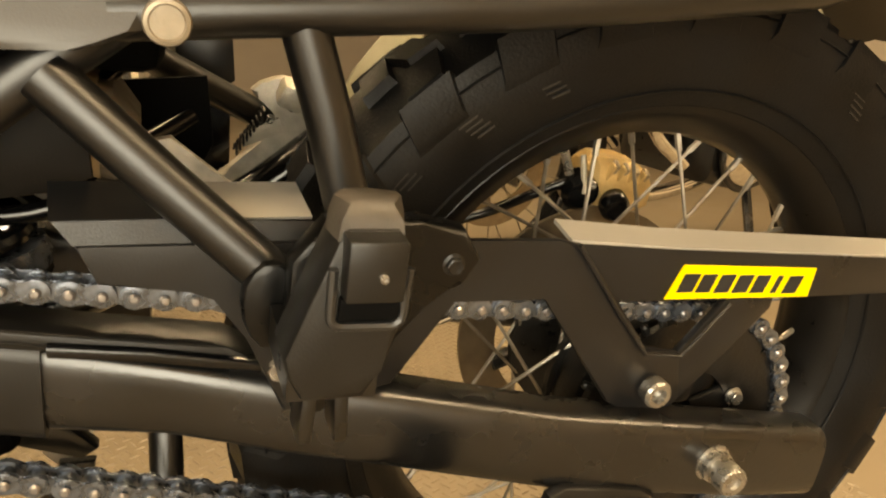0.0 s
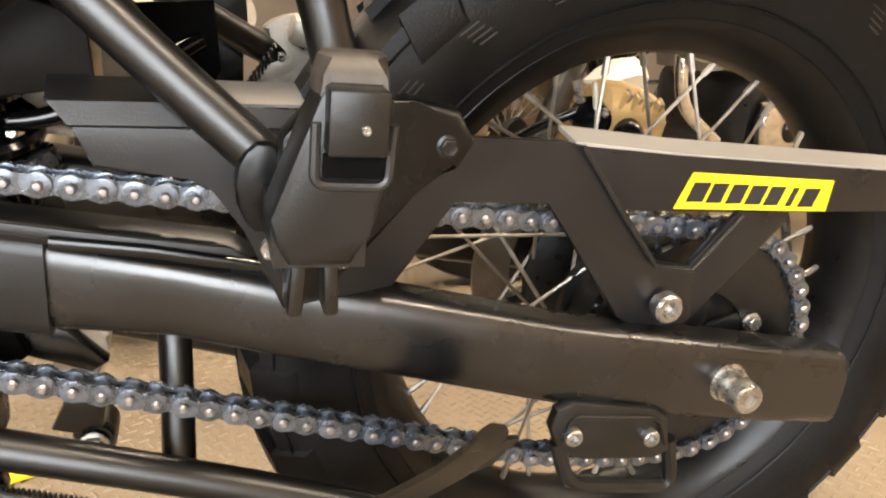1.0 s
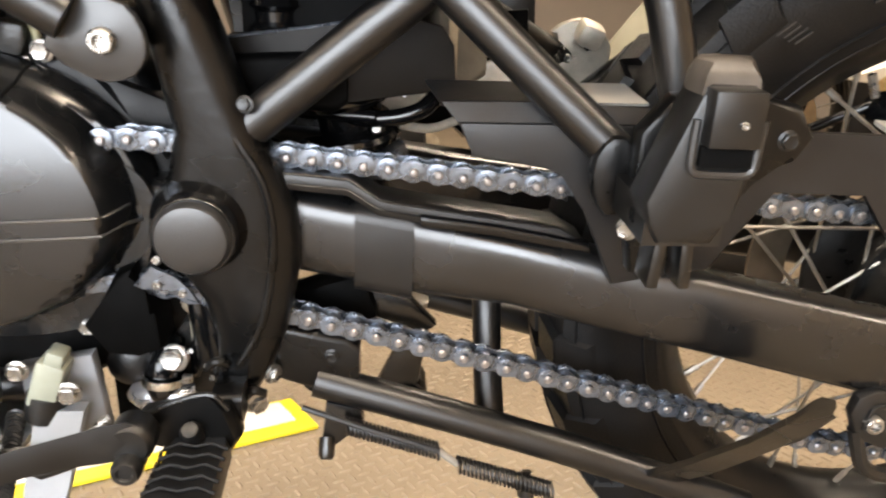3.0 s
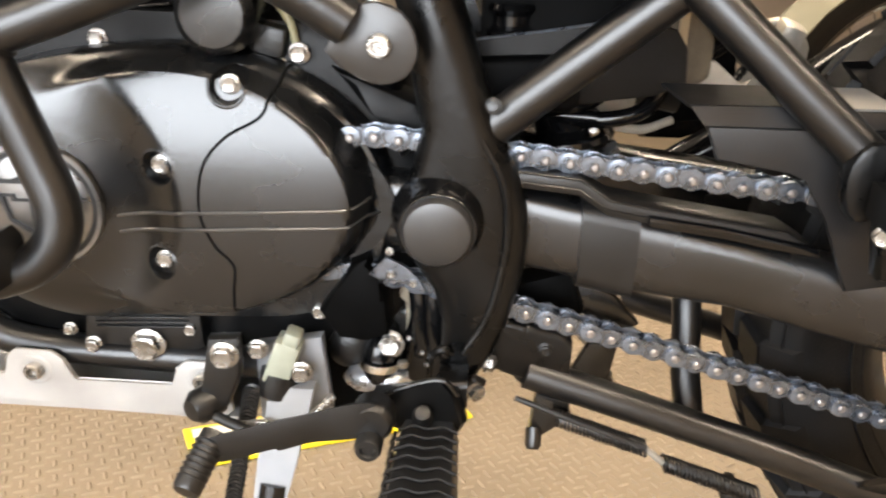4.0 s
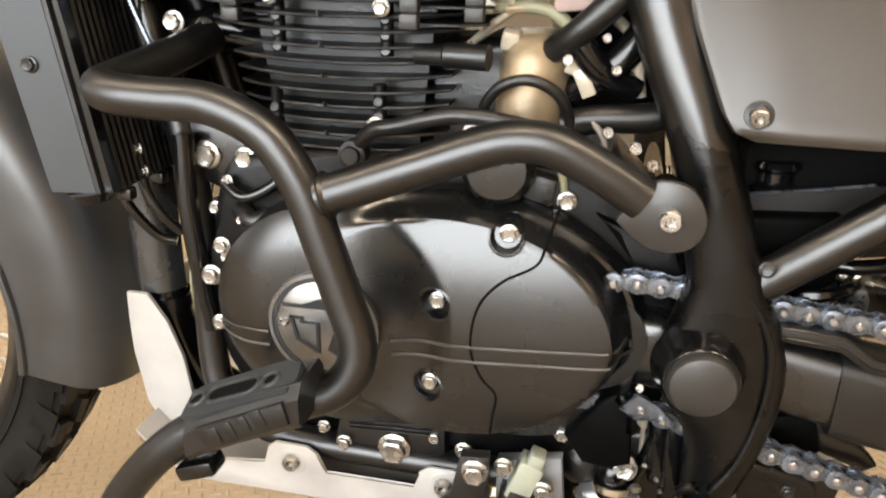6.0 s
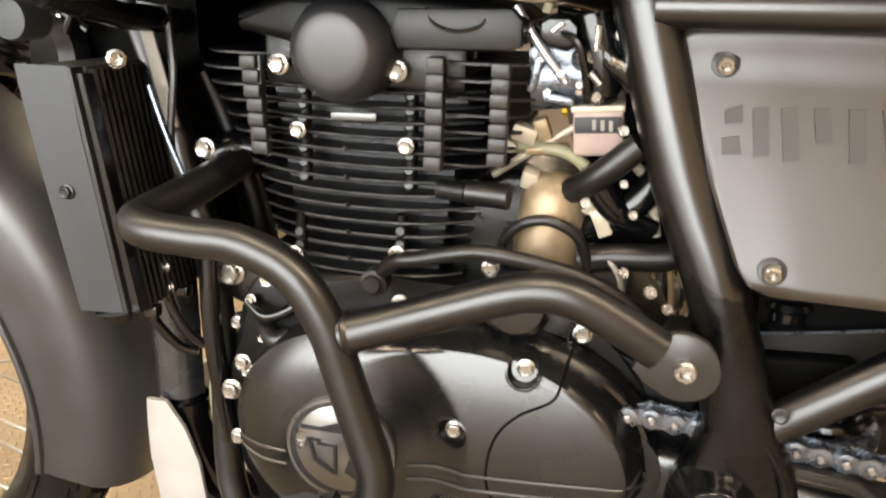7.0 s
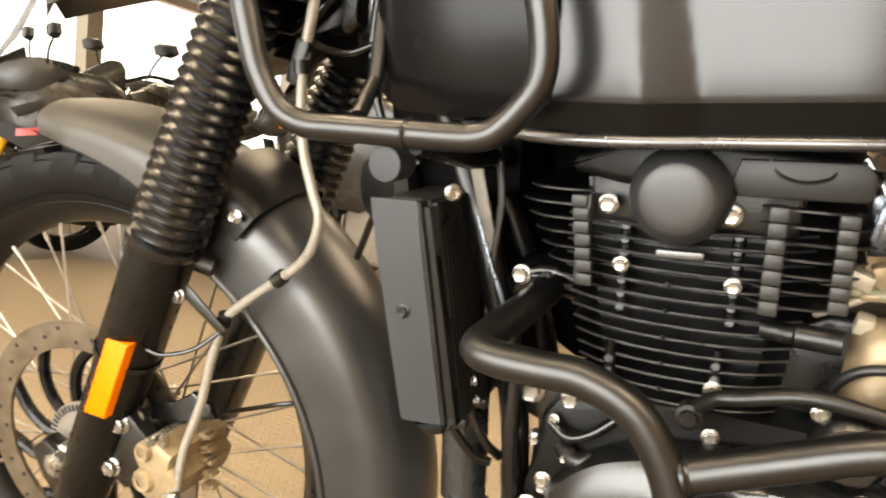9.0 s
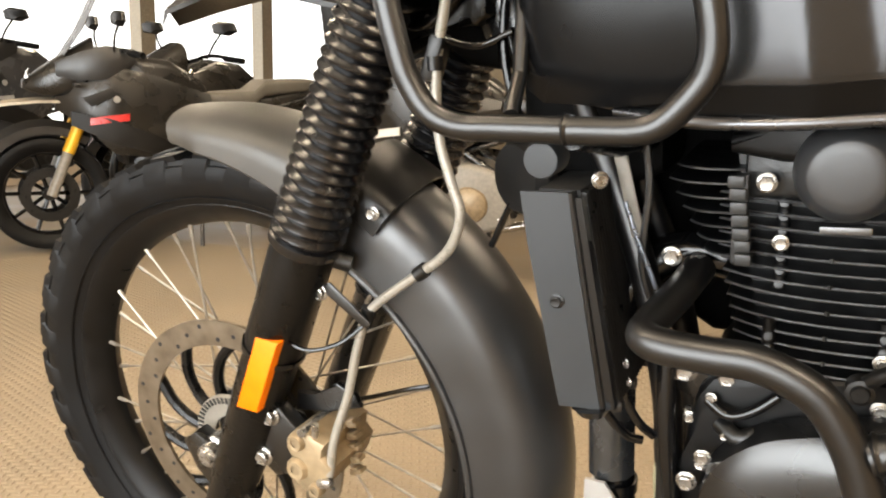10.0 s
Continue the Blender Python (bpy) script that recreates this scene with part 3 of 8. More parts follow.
part("pivot_boss", lathe([(0, 0), (0.032, 0), (0.029, 0.010), (0.0262, 0.016), (0.0250, 0.0255), (0.0240, 0.0265), (0, 0.0265)], aim((-0.5550, -0.114, 0.4140), OUT), 44), BLACK_GLOSS, frame_part)
part("pivot_cap", lathe([(0, 0.0085), (0.015, 0.0082), (0.0205, 0.0066), (0.0228, 0.003), (0.0228, 0), (0, 0)], aim((-0.5550, -0.140, 0.4140), OUT), 40), GREY_PLASTIC, frame_part, "round black plastic cap")

part("casting_rib", tube(smooth_path([(-0.532, -0.120, 0.470), (-0.515, -0.1235, 0.440), (-0.511, -0.1235, 0.400), (-0.520, -0.1235, 0.350), (-0.536, -0.1235, 0.318)]), 0.0026, 8), CASTING, frame_part)
for x, z in ((-0.546, 0.300), (-0.528, 0.296), (-0.551, 0.318)):
    part("weld_bead", tube(smooth_path([(x - 0.006, -0.121, z - 0.004), (x, -0.123, z + 0.002), (x + 0.007, -0.121, z - 0.002)]), 0.0030, 8), CASTING, frame_part)

# subframe tubes
part("rail", tube([(-0.628, -0.085, 0.733), (-0.45, -0.095, 0.737), (-0.2, -0.105, 0.752), (0.15, -0.11, 0.79)], 0.0125, 16), FRAME_TUBE, frame_part)
part("rail", tube([(-0.628, 0.085, 0.733), (-0.45, 0.095, 0.737), (-0.2, 0.105, 0.752), (0.15, 0.11, 0.79)], 0.0125, 16), FRAME_TUBE, frame_part)
part("lower_rail", tube([(-0.385, -0.118, 0.590), (-0.193, -0.120, 0.611), (0.0, -0.120, 0.640), (0.18, -0.115, 0.70)], 0.0125, 16), BLACK_TUBE, frame_part)
part("strut", tube([(-0.528, -0.104, 0.470), (-0.425, -0.112, 0.555), (-0.340, -0.114, 0.624), (-0.22, -0.108, 0.740)], 0.0135, 16), BLACK_TUBE, frame_part)
part("strut", tube([(-0.413, -0.122, 0.562), (-0.36, -0.137, 0.515), (-0.308, -0.150, 0.470)], 0.0125, 16), BLACK_TUBE, frame_part)
part("strut", tube([(-0.300, -0.116, 0.600), (-0.283, -0.120, 0.548), (-0.262, -0.128, 0.470)], 0.0125, 16), BLACK_TUBE, frame_part)

# rear end: chain drive
CHAIN_Y = -0.090
PITCH = 0.015875
sprocket_c, pinion_c = Vector((0.012, CHAIN_Y, 0.318)), Vector((-0.628, CHAIN_Y, 0.411))
chain_line = [(-0.60, 0.4605), (-0.504, 0.4515), (-0.37, 0.4385), (-0.19, 0.4245), (0.005, 0.4135)]
for k in range(1, 17):
    a = radians(90 - 195 * k / 17)
    chain_line.append((0.012 + 0.0965 * math.cos(a), 0.318 + 0.0965 * math.sin(a)))
chain_line += [(-0.03, 0.2215), (-0.108, 0.2325), (-0.226, 0.2645), (-0.353, 0.2995), (-0.45, 0.3255), (-0.53, 0.3465), (-0.60, 0.3625)]
for k in range(1, 9):
    a = radians(-60 - 215 * k / 9)
    chain_line.append((-0.628 + 0.0495 * math.cos(a), 0.411 + 0.0495 * math.sin(a)))


def resample(pts, step):
    """Points at even steps along a closed line in x and z."""
    p = [Vector((x, z)) for x, z in pts]
    p.append(p[0])
    length = sum((b - a).length for a, b in zip(p, p[1:]))
    n = 2 * round(length / step / 2)
    step = length / n
    out, need = [], 0.0
    for a, b in zip(p, p[1:]):
        d = (b - a).length
        while need < d - 1e-9 and len(out) < n:
            out.append(a + (b - a) * (need / d))
            need += step
        need -= d
    return out


def link_mesh(name, inner):
    """One chain link along x, with two waisted plates, rollers or pin heads."""
    bm = bmesh.new()
    for s in (-1, 1):
        y = s * (0.0046 if inner else 0.0068)
        arc = [radians(-122 + 244 * k / 10) for k in range(11)]
        ring = [(PITCH / 2 + 0.0074 * math.cos(a), 0.0074 * math.sin(a)) for a in arc] + [(0, 0.0047)]
        ring += [(-PITCH / 2 - 0.0074 * math.cos(a), -0.0074 * math.sin(a)) for a in arc[::-1]][::-1] + [(0, -0.0047)]
        plate(ring, y - 0.0011, y + 0.0011, 0.0004, bm)
    for x in (-PITCH / 2, PITCH / 2):
        if inner:
            lathe([(0, -0.0035), (0.0051, -0.0035), (0.0051, 0.0035), (0, 0.0035)], Matrix.Translation((x, 0, 0)) @ ROUND_Y, 10, bm)
        else:
            lathe([(0, -0.0100), (0.0020, -0.0098), (0.0026, -0.0088), (0.0026, 0.0088), (0, 0.0092)], Matrix.Translation((x, 0, 0)) @ ROUND_Y, 10, bm)
    return finish(bm, name, STEEL)


PIN_STEEL = material("rivet_steel", (0.40, 0.385, 0.385), 0.34, 0.85, 0.2, 150, 0.1, 600, 0.08)
LINK_IN, LINK_OUT = link_mesh("inner_link", True), link_mesh("outer_link", False)
PIN = finish(lathe([(0, 0.0018), (0.0020, 0.0015), (0.0032, 0), (0, 0)], Matrix(), 12), "pin", PIN_STEEL)
sprocket_prof = [(0.045, -0.003), (0.045, 0.003), (0.089, 0.003), (0.089, -0.003)]
chain = part("chain", lathe([(0.030, -0.0035), (0.030, 0.0035), (0.040, 0.0035), (0.040, -0.0035)], Matrix.Translation(pinion_c) @ ROUND_Y, 30, closed=True), DARK_CAST, bike, "oiled steel drive chain")
nodes = resample(chain_line, PITCH)
for i, a in enumerate(nodes):
    b = nodes[(i + 1) % len(nodes)]
    mid, d = (a + b) / 2, b - a
    ang = math.degrees(math.atan2(d[1], d[0]))
    put("link", LINK_IN if i % 2 else LINK_OUT, chain, pose(mid[0], CHAIN_Y, mid[1], 0, -ang, 0))
    put("pin", PIN, chain, aim((a[0], CHAIN_Y - 0.0094, a[1]), OUT))
sprocket = bmesh.new()
lathe(sprocket_prof, Matrix.Translation(sprocket_c) @ ROUND_Y, 60, sprocket, closed=True)
teeth = len(range(39))
for k in range(teeth):
    a = 2 * math.pi * k / teeth
    block(0.006, 0.005, 0.010, Matrix.Translation(sprocket_c) @ pose(0, 0, 0, 0, -math.degrees(a), 0) @ pose(0.0915, 0, 0, 0, 90, 0), 0.0015, sprocket, 1)
for k in range(5):
    a = 2 * math.pi * (k + 0.3) / 5
    block(0.040, 0.006, 0.022, Matrix.Translation(sprocket_c) @ pose(0, 0.001, 0, 0, -math.degrees(a), 0) @ pose(0.035, 0, 0), 0.003, sprocket)
sprocket_ob = part("sprocket", sprocket, DARK_CAST, rear_wheel, "black toothed rear sprocket")
for k in range(5):
    a = 2 * math.pi * (k + 0.3) / 5
    bolt_at(sprocket_ob, sprocket_c.x + 0.052 * math.cos(a), CHAIN_Y - 0.004, sprocket_c.z + 0.052 * math.sin(a), size=1.1)
part("cush_drive", lathe([(0, -0.030), (0.030, -0.030), (0.046, -0.022), (0.074, -0.014), (0.078, 0.0), (0.074, 0.02), (0, 0.02)], Matrix.Translation((0.006, -0.055, 0.321)) @ ROUND_Y, 40), DARK_CAST, rear_wheel)
part("axle", tube([(0.008, -0.168, 0.320), (0.008, 0.16, 0.320)], 0.0085, 18), ZINC, rear_wheel, "zinc rear axle")
part("axle_nut", lathe([(0, 0.024), (0.0045, 0.024), (0.0052, 0.026), (0.0100, 0.026), (0.0112, 0.024), (0.0112, 0.015), (0.0085, 0.0145), (0.0085, 0.009), (0.0125, 0.0088), (0.0125, 0.003), (0.0145, 0.0028), (0.0145, 0), (0, 0)], aim((0.005, -0.146, 0.320), OUT), 30), ZINC, rear_wheel, "plated axle nut and washer")
put("bolt", BOLT, swingarm, aim((0.108, -0.133, 0.305), (1, -0.3, 0)))

# chain slider on the arm
part("chain_slider", loft([rounded_rect(x, -0.106, -0.074, z - 0.008, z + 0.004, 0.003, 2) for x, z in ((-0.56, 0.441), (-0.50, 0.440), (-0.466, 0.437), (-0.446, 0.424), (-0.396, 0.4165), (-0.33, 0.4075), (-0.312, 0.397))]), PLASTIC, swingarm, "black rubber chain slider")
for dz, yy in ((0.0035, -0.1062), (-0.0035, -0.1064)):
    part("slider_edge", tube([(x, yy, z + dz) for x, z in ((-0.545, 0.441), (-0.50, 0.440), (-0.466, 0.437), (-0.446, 0.424), (-0.396, 0.4165), (-0.33, 0.4075))], 0.0009, 6), PLASTIC, swingarm)
part("slider_strip", loft([rounded_rect(x, -0.112, -0.100, z - 0.0035, z + 0.0035, 0.002, 2) for x, z in ((-0.42, 0.4155), (-0.37, 0.4095), (-0.31, 0.3985))]), BLACK_GLOSS, swingarm)

# chain guide under the arm
guide = part("chain_guide", plate([(-0.127, 0.296), (-0.124, 0.309), (-0.112, 0.314), (-0.050, 0.304), (-0.038, 0.296), (-0.030, 0.268), (-0.042, 0.262), (-0.100, 0.268), (-0.118, 0.276)], -0.149, -0.139, 0.0025), PLASTIC, bike, "black plastic chain guide")
part("guide_loop", tube(round_path([(-0.118, -0.144, 0.282), (-0.104, -0.144, 0.245), (-0.018, -0.144, 0.232), (-0.030, -0.144, 0.275)], 0.015), 0.0055, 8), PLASTIC, guide)
part("guide_rim", tube(round_path([(-0.116, -0.150, 0.285), (-0.114, -0.150, 0.304), (-0.046, -0.150, 0.297), (-0.036, -0.150, 0.275)], 0.008), 0.0018, 6), PLASTIC, guide)
bolt_at(guide, -0.111, -0.149, 0.290, SCREW, size=1.15)
bolt_at(guide, -0.051, -0.149, 0.283, SCREW, size=1.15)

# chain guard with its sticker
gy = lambda x, z: -0.124 - 0.06 * max(0.0, -0.12 - x)
guard = part("chain_guard", plate([(-0.4015, 0.4865), (-0.290, 0.4855), (-0.241, 0.485), (-0.138, 0.482), (-0.122, 0.479), (-0.086, 0.437), (-0.058, 0.402), (-0.028, 0.398), (-0.019, 0.361), (-0.024, 0.354),
                                   (-0.060, 0.352), (-0.080, 0.364), (-0.141, 0.445), (-0.204, 0.447), (-0.237, 0.394), (-0.300, 0.384), (-0.322, 0.432), (-0.338, 0.457), (-0.350, 0.4605), (-0.3925, 0.4665)],
                                  gy, lambda x, z: gy(x, z) + 0.005, 0.0015), GUARD_PLASTIC, bike, "black plastic chain guard")
part("guard_bar", plate([(-0.126, 0.479), (-0.054, 0.474), (0.20, 0.463), (0.205, 0.440), (0.19, 0.436), (0.041, 0.436), (0.001, 0.436), (-0.090, 0.437)], -0.121, -0.115, 0.0015), GUARD_PLASTIC, guard)
part("guard_arm", plate([(-0.030, 0.398), (0.001, 0.437), (0.041, 0.437), (0.041, 0.429), (-0.020, 0.356), (-0.034, 0.360)], -0.123, -0.117, 0.0015), GUARD_PLASTIC, guard)
part("guard_fold", loft([[Vector((x - (0.85 * dz if x < -0.39 else 0), gy(x, 0) + dy + 0.0012, z + dz)) for dy, dz in ((0.000, 0.0005), (0.0045 * w, 0.0115 * w), (0.0065 * w, 0.0105 * w), (0.002, -0.003))] for x, z, w in ((-0.4025, 0.4865, 1.0), (-0.36, 0.4865, 1.0), (-0.290, 0.4865, 0.8), (-0.235, 0.4860, 0.35), (-0.215, 0.4855, 0.1))]), GUARD_PLASTIC, guard)
# lip split in two: shaded left end dark, reflecting part painted pale
for st, mt, note in (((-0.4125, -0.375, -0.349), GUARD_PLASTIC, ""), ((-0.349, -0.32, -0.290), GUARD_SHEEN, "top edge of the guard, painted pale for its sheen")):
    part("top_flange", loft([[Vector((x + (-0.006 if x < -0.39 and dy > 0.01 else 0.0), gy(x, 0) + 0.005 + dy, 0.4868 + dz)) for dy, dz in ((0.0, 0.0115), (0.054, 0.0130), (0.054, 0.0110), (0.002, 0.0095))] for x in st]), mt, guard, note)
part("top_flange", loft([[Vector((x, gy(x, z) + 0.004, z)), Vector((x, gy(x, z) + 0.030, z + 0.004)), Vector((x, gy(x, z) + 0.030, z + 0.001)), Vector((x, gy(x, z) + 0.004, z - 0.003))] for x, z in ((-0.128, 0.4812), (-0.05, 0.475), (0.205, 0.464))]), GUARD_SHEEN, guard, "top edge of the guard, painted pale for its sheen")
part("fold_edge", tube([(-0.126, -0.1275, 0.480), (-0.090, -0.1275, 0.436), (-0.059, -0.1275, 0.401), (-0.029, -0.1275, 0.397), (0.002, -0.1265, 0.435)], 0.0016, 6), GUARD_PLASTIC, guard)
bolt_at(guard, -0.046, -0.126, 0.372, SCREW, size=1.9)
sticker = part("sticker", plate([(-0.0415, 0.4635), (0.0725, 0.4590), (0.0720, 0.4370), (-0.0510, 0.4390)], -0.1226, -0.1216, 0), YELLOW, guard, "yellow sticker with black lettering shapes")
# plain slanted bars in place of the maker's name
for k, wide in enumerate((0.0128, 0.0116, 0.0120, 0.0124, 0.0118, 0.0046, 0.0126)):
    x0 = -0.0415 + 0.0153 * k + (0.003 if k == 5 else 0) - (0.002 if k == 6 else 0)
    zc = 0.4505 - 0.0006 * k
    hh = 0.0066
    part("print_bar", plate([(x0 - hh * 0.3, zc - hh), (x0 + wide - hh * 0.3, zc - hh), (x0 + wide + hh * 0.3, zc + hh), (x0 + hh * 0.3, zc + hh)], -0.1232, -0.1224, 0), INK, sticker)

# folded pillion footrest and its bracket
foot = part("pillion_footrest", plate([(-0.299, 0.522), (-0.295, 0.528), (-0.273, 0.528), (-0.268, 0.520), (-0.268, 0.485), (-0.275, 0.463), (-0.282, 0.4485), (-0.309, 0.4485), (-0.315, 0.459), (-0.318, 0.470)], -0.226, -0.196, 0.004), PLASTIC, bike, "folded black pillion footrest")
# cap in a lighter colour than the footrest: light from above painted in
part("top_cap", loft([[Vector((x, y, z)) for x, y in ((-0.2985 + i, -0.224 + i), (-0.2705 - i, -0.224 + i), (-0.2665 - i * 0.5, -0.207), (-0.272 - i, -0.194 - i), (-0.297 + i, -0.194 - i), (-0.3005 + i * 0.5, -0.207))] for i, z in ((0, 0.522), (0.001, 0.530), (0.005, 0.5365), (0.010, 0.5385))]), LIT_CAP, foot, "end cap painted brown-grey for the light on its top")
part("rubber_pad", block(0.0245, 0.016, 0.0265, pose(-0.2845, -0.229, 0.5135, 0, 0, 0), 0.0014), PLASTIC, foot)
# black block below the pad: the pad's shadow painted in
part("pad_shadow_gap", block(0.0250, 0.010, 0.0100, pose(-0.2845, -0.2255, 0.4945), 0.0008), SLOT_BLACK, foot)
part("pad_rim", tube(round_path([(-0.3005, -0.228, 0.512), (-0.3005, -0.228, 0.486), (-0.2695, -0.228, 0.4855), (-0.2685, -0.228, 0.512)], 0.006), 0.0022, 8), GREY_PLASTIC, foot)
bolt_at(foot, -0.282, -0.2370, 0.5115, SCREW, size=0.35)
bracket = part("footrest_bracket", plate([(-0.308, 0.492), (-0.292, 0.512), (-0.245, 0.512), (-0.222, 0.508), (-0.212, 0.492), (-0.220, 0.478), (-0.243, 0.470), (-0.268, 0.430), (-0.288, 0.408), (-0.303, 0.410), (-0.309, 0.440)], -0.176, -0.158, 0.004), CASTING, bike, "black footrest bracket")
bolt_at(bracket, -0.227, -0.175, 0.490, BLACK_BOLT, size=0.8)
part("clevis", loft([[Vector((x, y, z)) for x, y in ((-0.315, -0.22), (-0.275, -0.22), (-0.275, -0.165), (-0.315, -0.165))] for z in (0.446, 0.466)]), BLACK_FRAME, bracket)
part("tang", block(0.007, 0.022, 0.034, pose(-0.304, -0.206, 0.437, 0, 3, 0), 0.002), BLACK_FRAME, bracket)
part("tang", block(0.007, 0.022, 0.034, pose(-0.289, -0.206, 0.437, 0, -3, 0), 0.002), BLACK_FRAME, bracket)
bolt_at(bracket, -0.311, -0.184, 0.441, BOLT, (-0.6, -0.8, 0), 0.9)
bolt_at(bracket, -0.279, -0.184, 0.435, BOLT, (0.5, -0.8, 0), 0.8)
part("tube_end", plate([(-0.318, 0.486), (-0.305, 0.482), (-0.300, 0.464), (-0.306, 0.444), (-0.318, 0.440), (-0.327, 0.455), (-0.327, 0.474)], -0.163, -0.149, 0.004, curve=2), CASTING, bracket)
part("frame_knob", lathe([(0, 0.0045), (0.0075, 0.0045), (0.0082, 0.006), (0.0100, 0.0055), (0.0108, 0.003), (0.0108, -0.012), (0, -0.012)], aim((-0.361, -0.128, 0.590), OUT), 28), PLUG_GLINT, frame_part, "worn steel tube end plug")
bolt_at(frame_part, -0.524, -0.120, 0.489, BLACK_BOLT, (-0.2, -0.9, 0.2), 0.7)

# inside the triangle: air box, inner mudguard, shock absorber
part("air_box", loft([rounded_rect(x, -0.052, 0.06, z0, z1, 0.012) for x, z0, z1 in ((-0.535, 0.470, 0.56), (-0.48, 0.470, 0.56), (-0.445, 0.478, 0.56), (-0.425, 0.492, 0.56))]), DEEP_BLACK, bike, "black plastic air box")
# added dark sheet that hides the floor behind this gap
part("far_splash_guard", plate([(-0.545, 0.505), (-0.33, 0.530), (-0.325, 0.480), (-0.345, 0.440), (-0.46, 0.428), (-0.545, 0.440)], 0.076, 0.080, 0.001), DEEP_BLACK, bike, "dark backing sheet added behind the swingarm gap")
part("splash_panel", plate([(-0.546, 0.518), (-0.491, 0.526), (-0.432, 0.536), (-0.408, 0.530), (-0.400, 0.518), (-0.398, 0.496), (-0.418, 0.487), (-0.476, 0.4785), (-0.540, 0.474)], -0.064, -0.058, 0.0015), PANEL_BROWN, bike, "grey-brown plastic splash panel")
part("panel_edge", tube([(-0.546, -0.0625, 0.5185), (-0.491, -0.0625, 0.5265), (-0.455, -0.0625, 0.533)], 0.0012, 6), STEEL, bike.children[-1])
part("inner_mudguard", loft([[Vector((x, y, z + (0.012 if abs(y) < 0.06 else 0))) for y in (-0.075, -0.04, 0.04, 0.075)] + [Vector((x, y, z - 0.004 + (0.012 if abs(y) < 0.06 else 0))) for y in (0.072, 0.04, -0.04, -0.072)] for x, z in ((-0.40, 0.60), (-0.30, 0.675), (-0.15, 0.715), (0.0, 0.715), (0.14, 0.68), (0.24, 0.60))]), PLASTIC, bike, "black rear mudguard")
part("tail_piece", loft([rounded_rect(x, -0.10, 0.10, z0, z1, 0.02) for x, z0, z1 in ((-0.26, 0.62, 0.75), (0.0, 0.65, 0.78), (0.2, 0.70, 0.82), (0.28, 0.76, 0.82))]), PLASTIC, bike, "black tail fairing")
shock = bmesh.new()
tube([(-0.46, -0.01, 0.40), (-0.52, -0.01, 0.66)], 0.020, 16, shock)
helix = []
for k in range(0, 161):
    f = k / 160
    c = Vector((-0.465, -0.01, 0.42)).lerp(Vector((-0.515, -0.01, 0.63)), f)
    a = 2 * math.pi * 7 * f
    helix.append(c + Vector((0.034 * math.cos(a), 0.034 * math.sin(a), 0)))
part("shock_absorber", shock, BLACK_GLOSS, bike, "black shock absorber")
part("spring", tube(helix, 0.0055, 8), BLACK_GLOSS, bike.children[-1])

# rear brake on the far side
brake = part("rear_caliper", loft([[Vector((x, y0, z0 + 0.004)), Vector((x, y0 - 0.002, (z0 + z1) / 2)), Vector((x, y0, z1 - 0.010)), Vector((x, y0 + 0.008, z1 - 0.002)), Vector((x, 0.078, z1)), Vector((x, 0.088, z1 - 0.006)), Vector((x, 0.088, z0 + 0.006)), Vector((x, 0.078, z0))]
                                  for x, y0, z0, z1 in ((-0.030, 0.056, 0.452, 0.486), (-0.022, 0.048, 0.446, 0.493), (0.002, 0.046, 0.442, 0.492), (0.020, 0.046, 0.442, 0.487), (0.032, 0.048, 0.446, 0.480), (0.038, 0.056, 0.452, 0.473))]), GOLD_CAST, bike, "gold cast rear brake caliper")
for k in range(4):
    # slot blocks in darker bronze: the shade of the pockets painted in
    part("slot", block(0.0045, 0.010, 0.014, pose(-0.008 + 0.0105 * k, 0.0500, 0.482 - 0.0022 * k, 30, 12, 0), 0.0012), BRONZE, brake)
    part("cast_rib", block(0.0038, 0.008, 0.020, pose(-0.0135 + 0.0105 * k, 0.0475, 0.479 - 0.0022 * k, 25, 12, 0), 0.0014), GOLD_CAST, brake)
for x, y, z, r in ((-0.040, 0.046, 0.463, 0.0165), (-0.006, 0.040, 0.452, 0.0130)):
    part("piston_cover", lathe([(0, 0.010), (r * 0.7, 0.009), (r, 0.004), (r, -0.012), (0, -0.012)], aim((x, y, z), (-0.2, -0.9, -0.2)), 26), BLACK_GLOSS, brake)
bolt_at(brake, -0.036, 0.036, 0.472, SCREW, size=0.7)
part("pad_spring", tube([(-0.046, 0.040, 0.496), (-0.040, 0.036, 0.464)], 0.0026, 8), CREAM, brake, "bright pad spring")
brake.matrix_basis = Matrix.Translation((0.012, 0.0, -0.004))
part("brake_line", tube(smooth_path([(-0.05, 0.05, 0.47), (-0.075, 0.06, 0.455), (-0.11, 0.08, 0.43), (-0.17, 0.09, 0.41)]), 0.0045, 10), BLACK_GLOSS, brake)
part("bleed_screw", tube([(-0.052, 0.046, 0.478), (-0.060, 0.046, 0.496)], 0.004, 8), ZINC, brake)
# far-side frame strut with its pale alloy footrest bracket
part("strut", tube([(-0.425, 0.118, 0.570), (-0.36, 0.152, 0.524), (-0.272, 0.195, 0.474)], 0.0125, 16), BLACK_TUBE, frame_part)
part("strut", tube([(-0.528, 0.104, 0.470), (-0.425, 0.112, 0.555), (-0.340, 0.114, 0.624), (-0.22, 0.108, 0.740)], 0.0135, 16), BLACK_TUBE, frame_part)
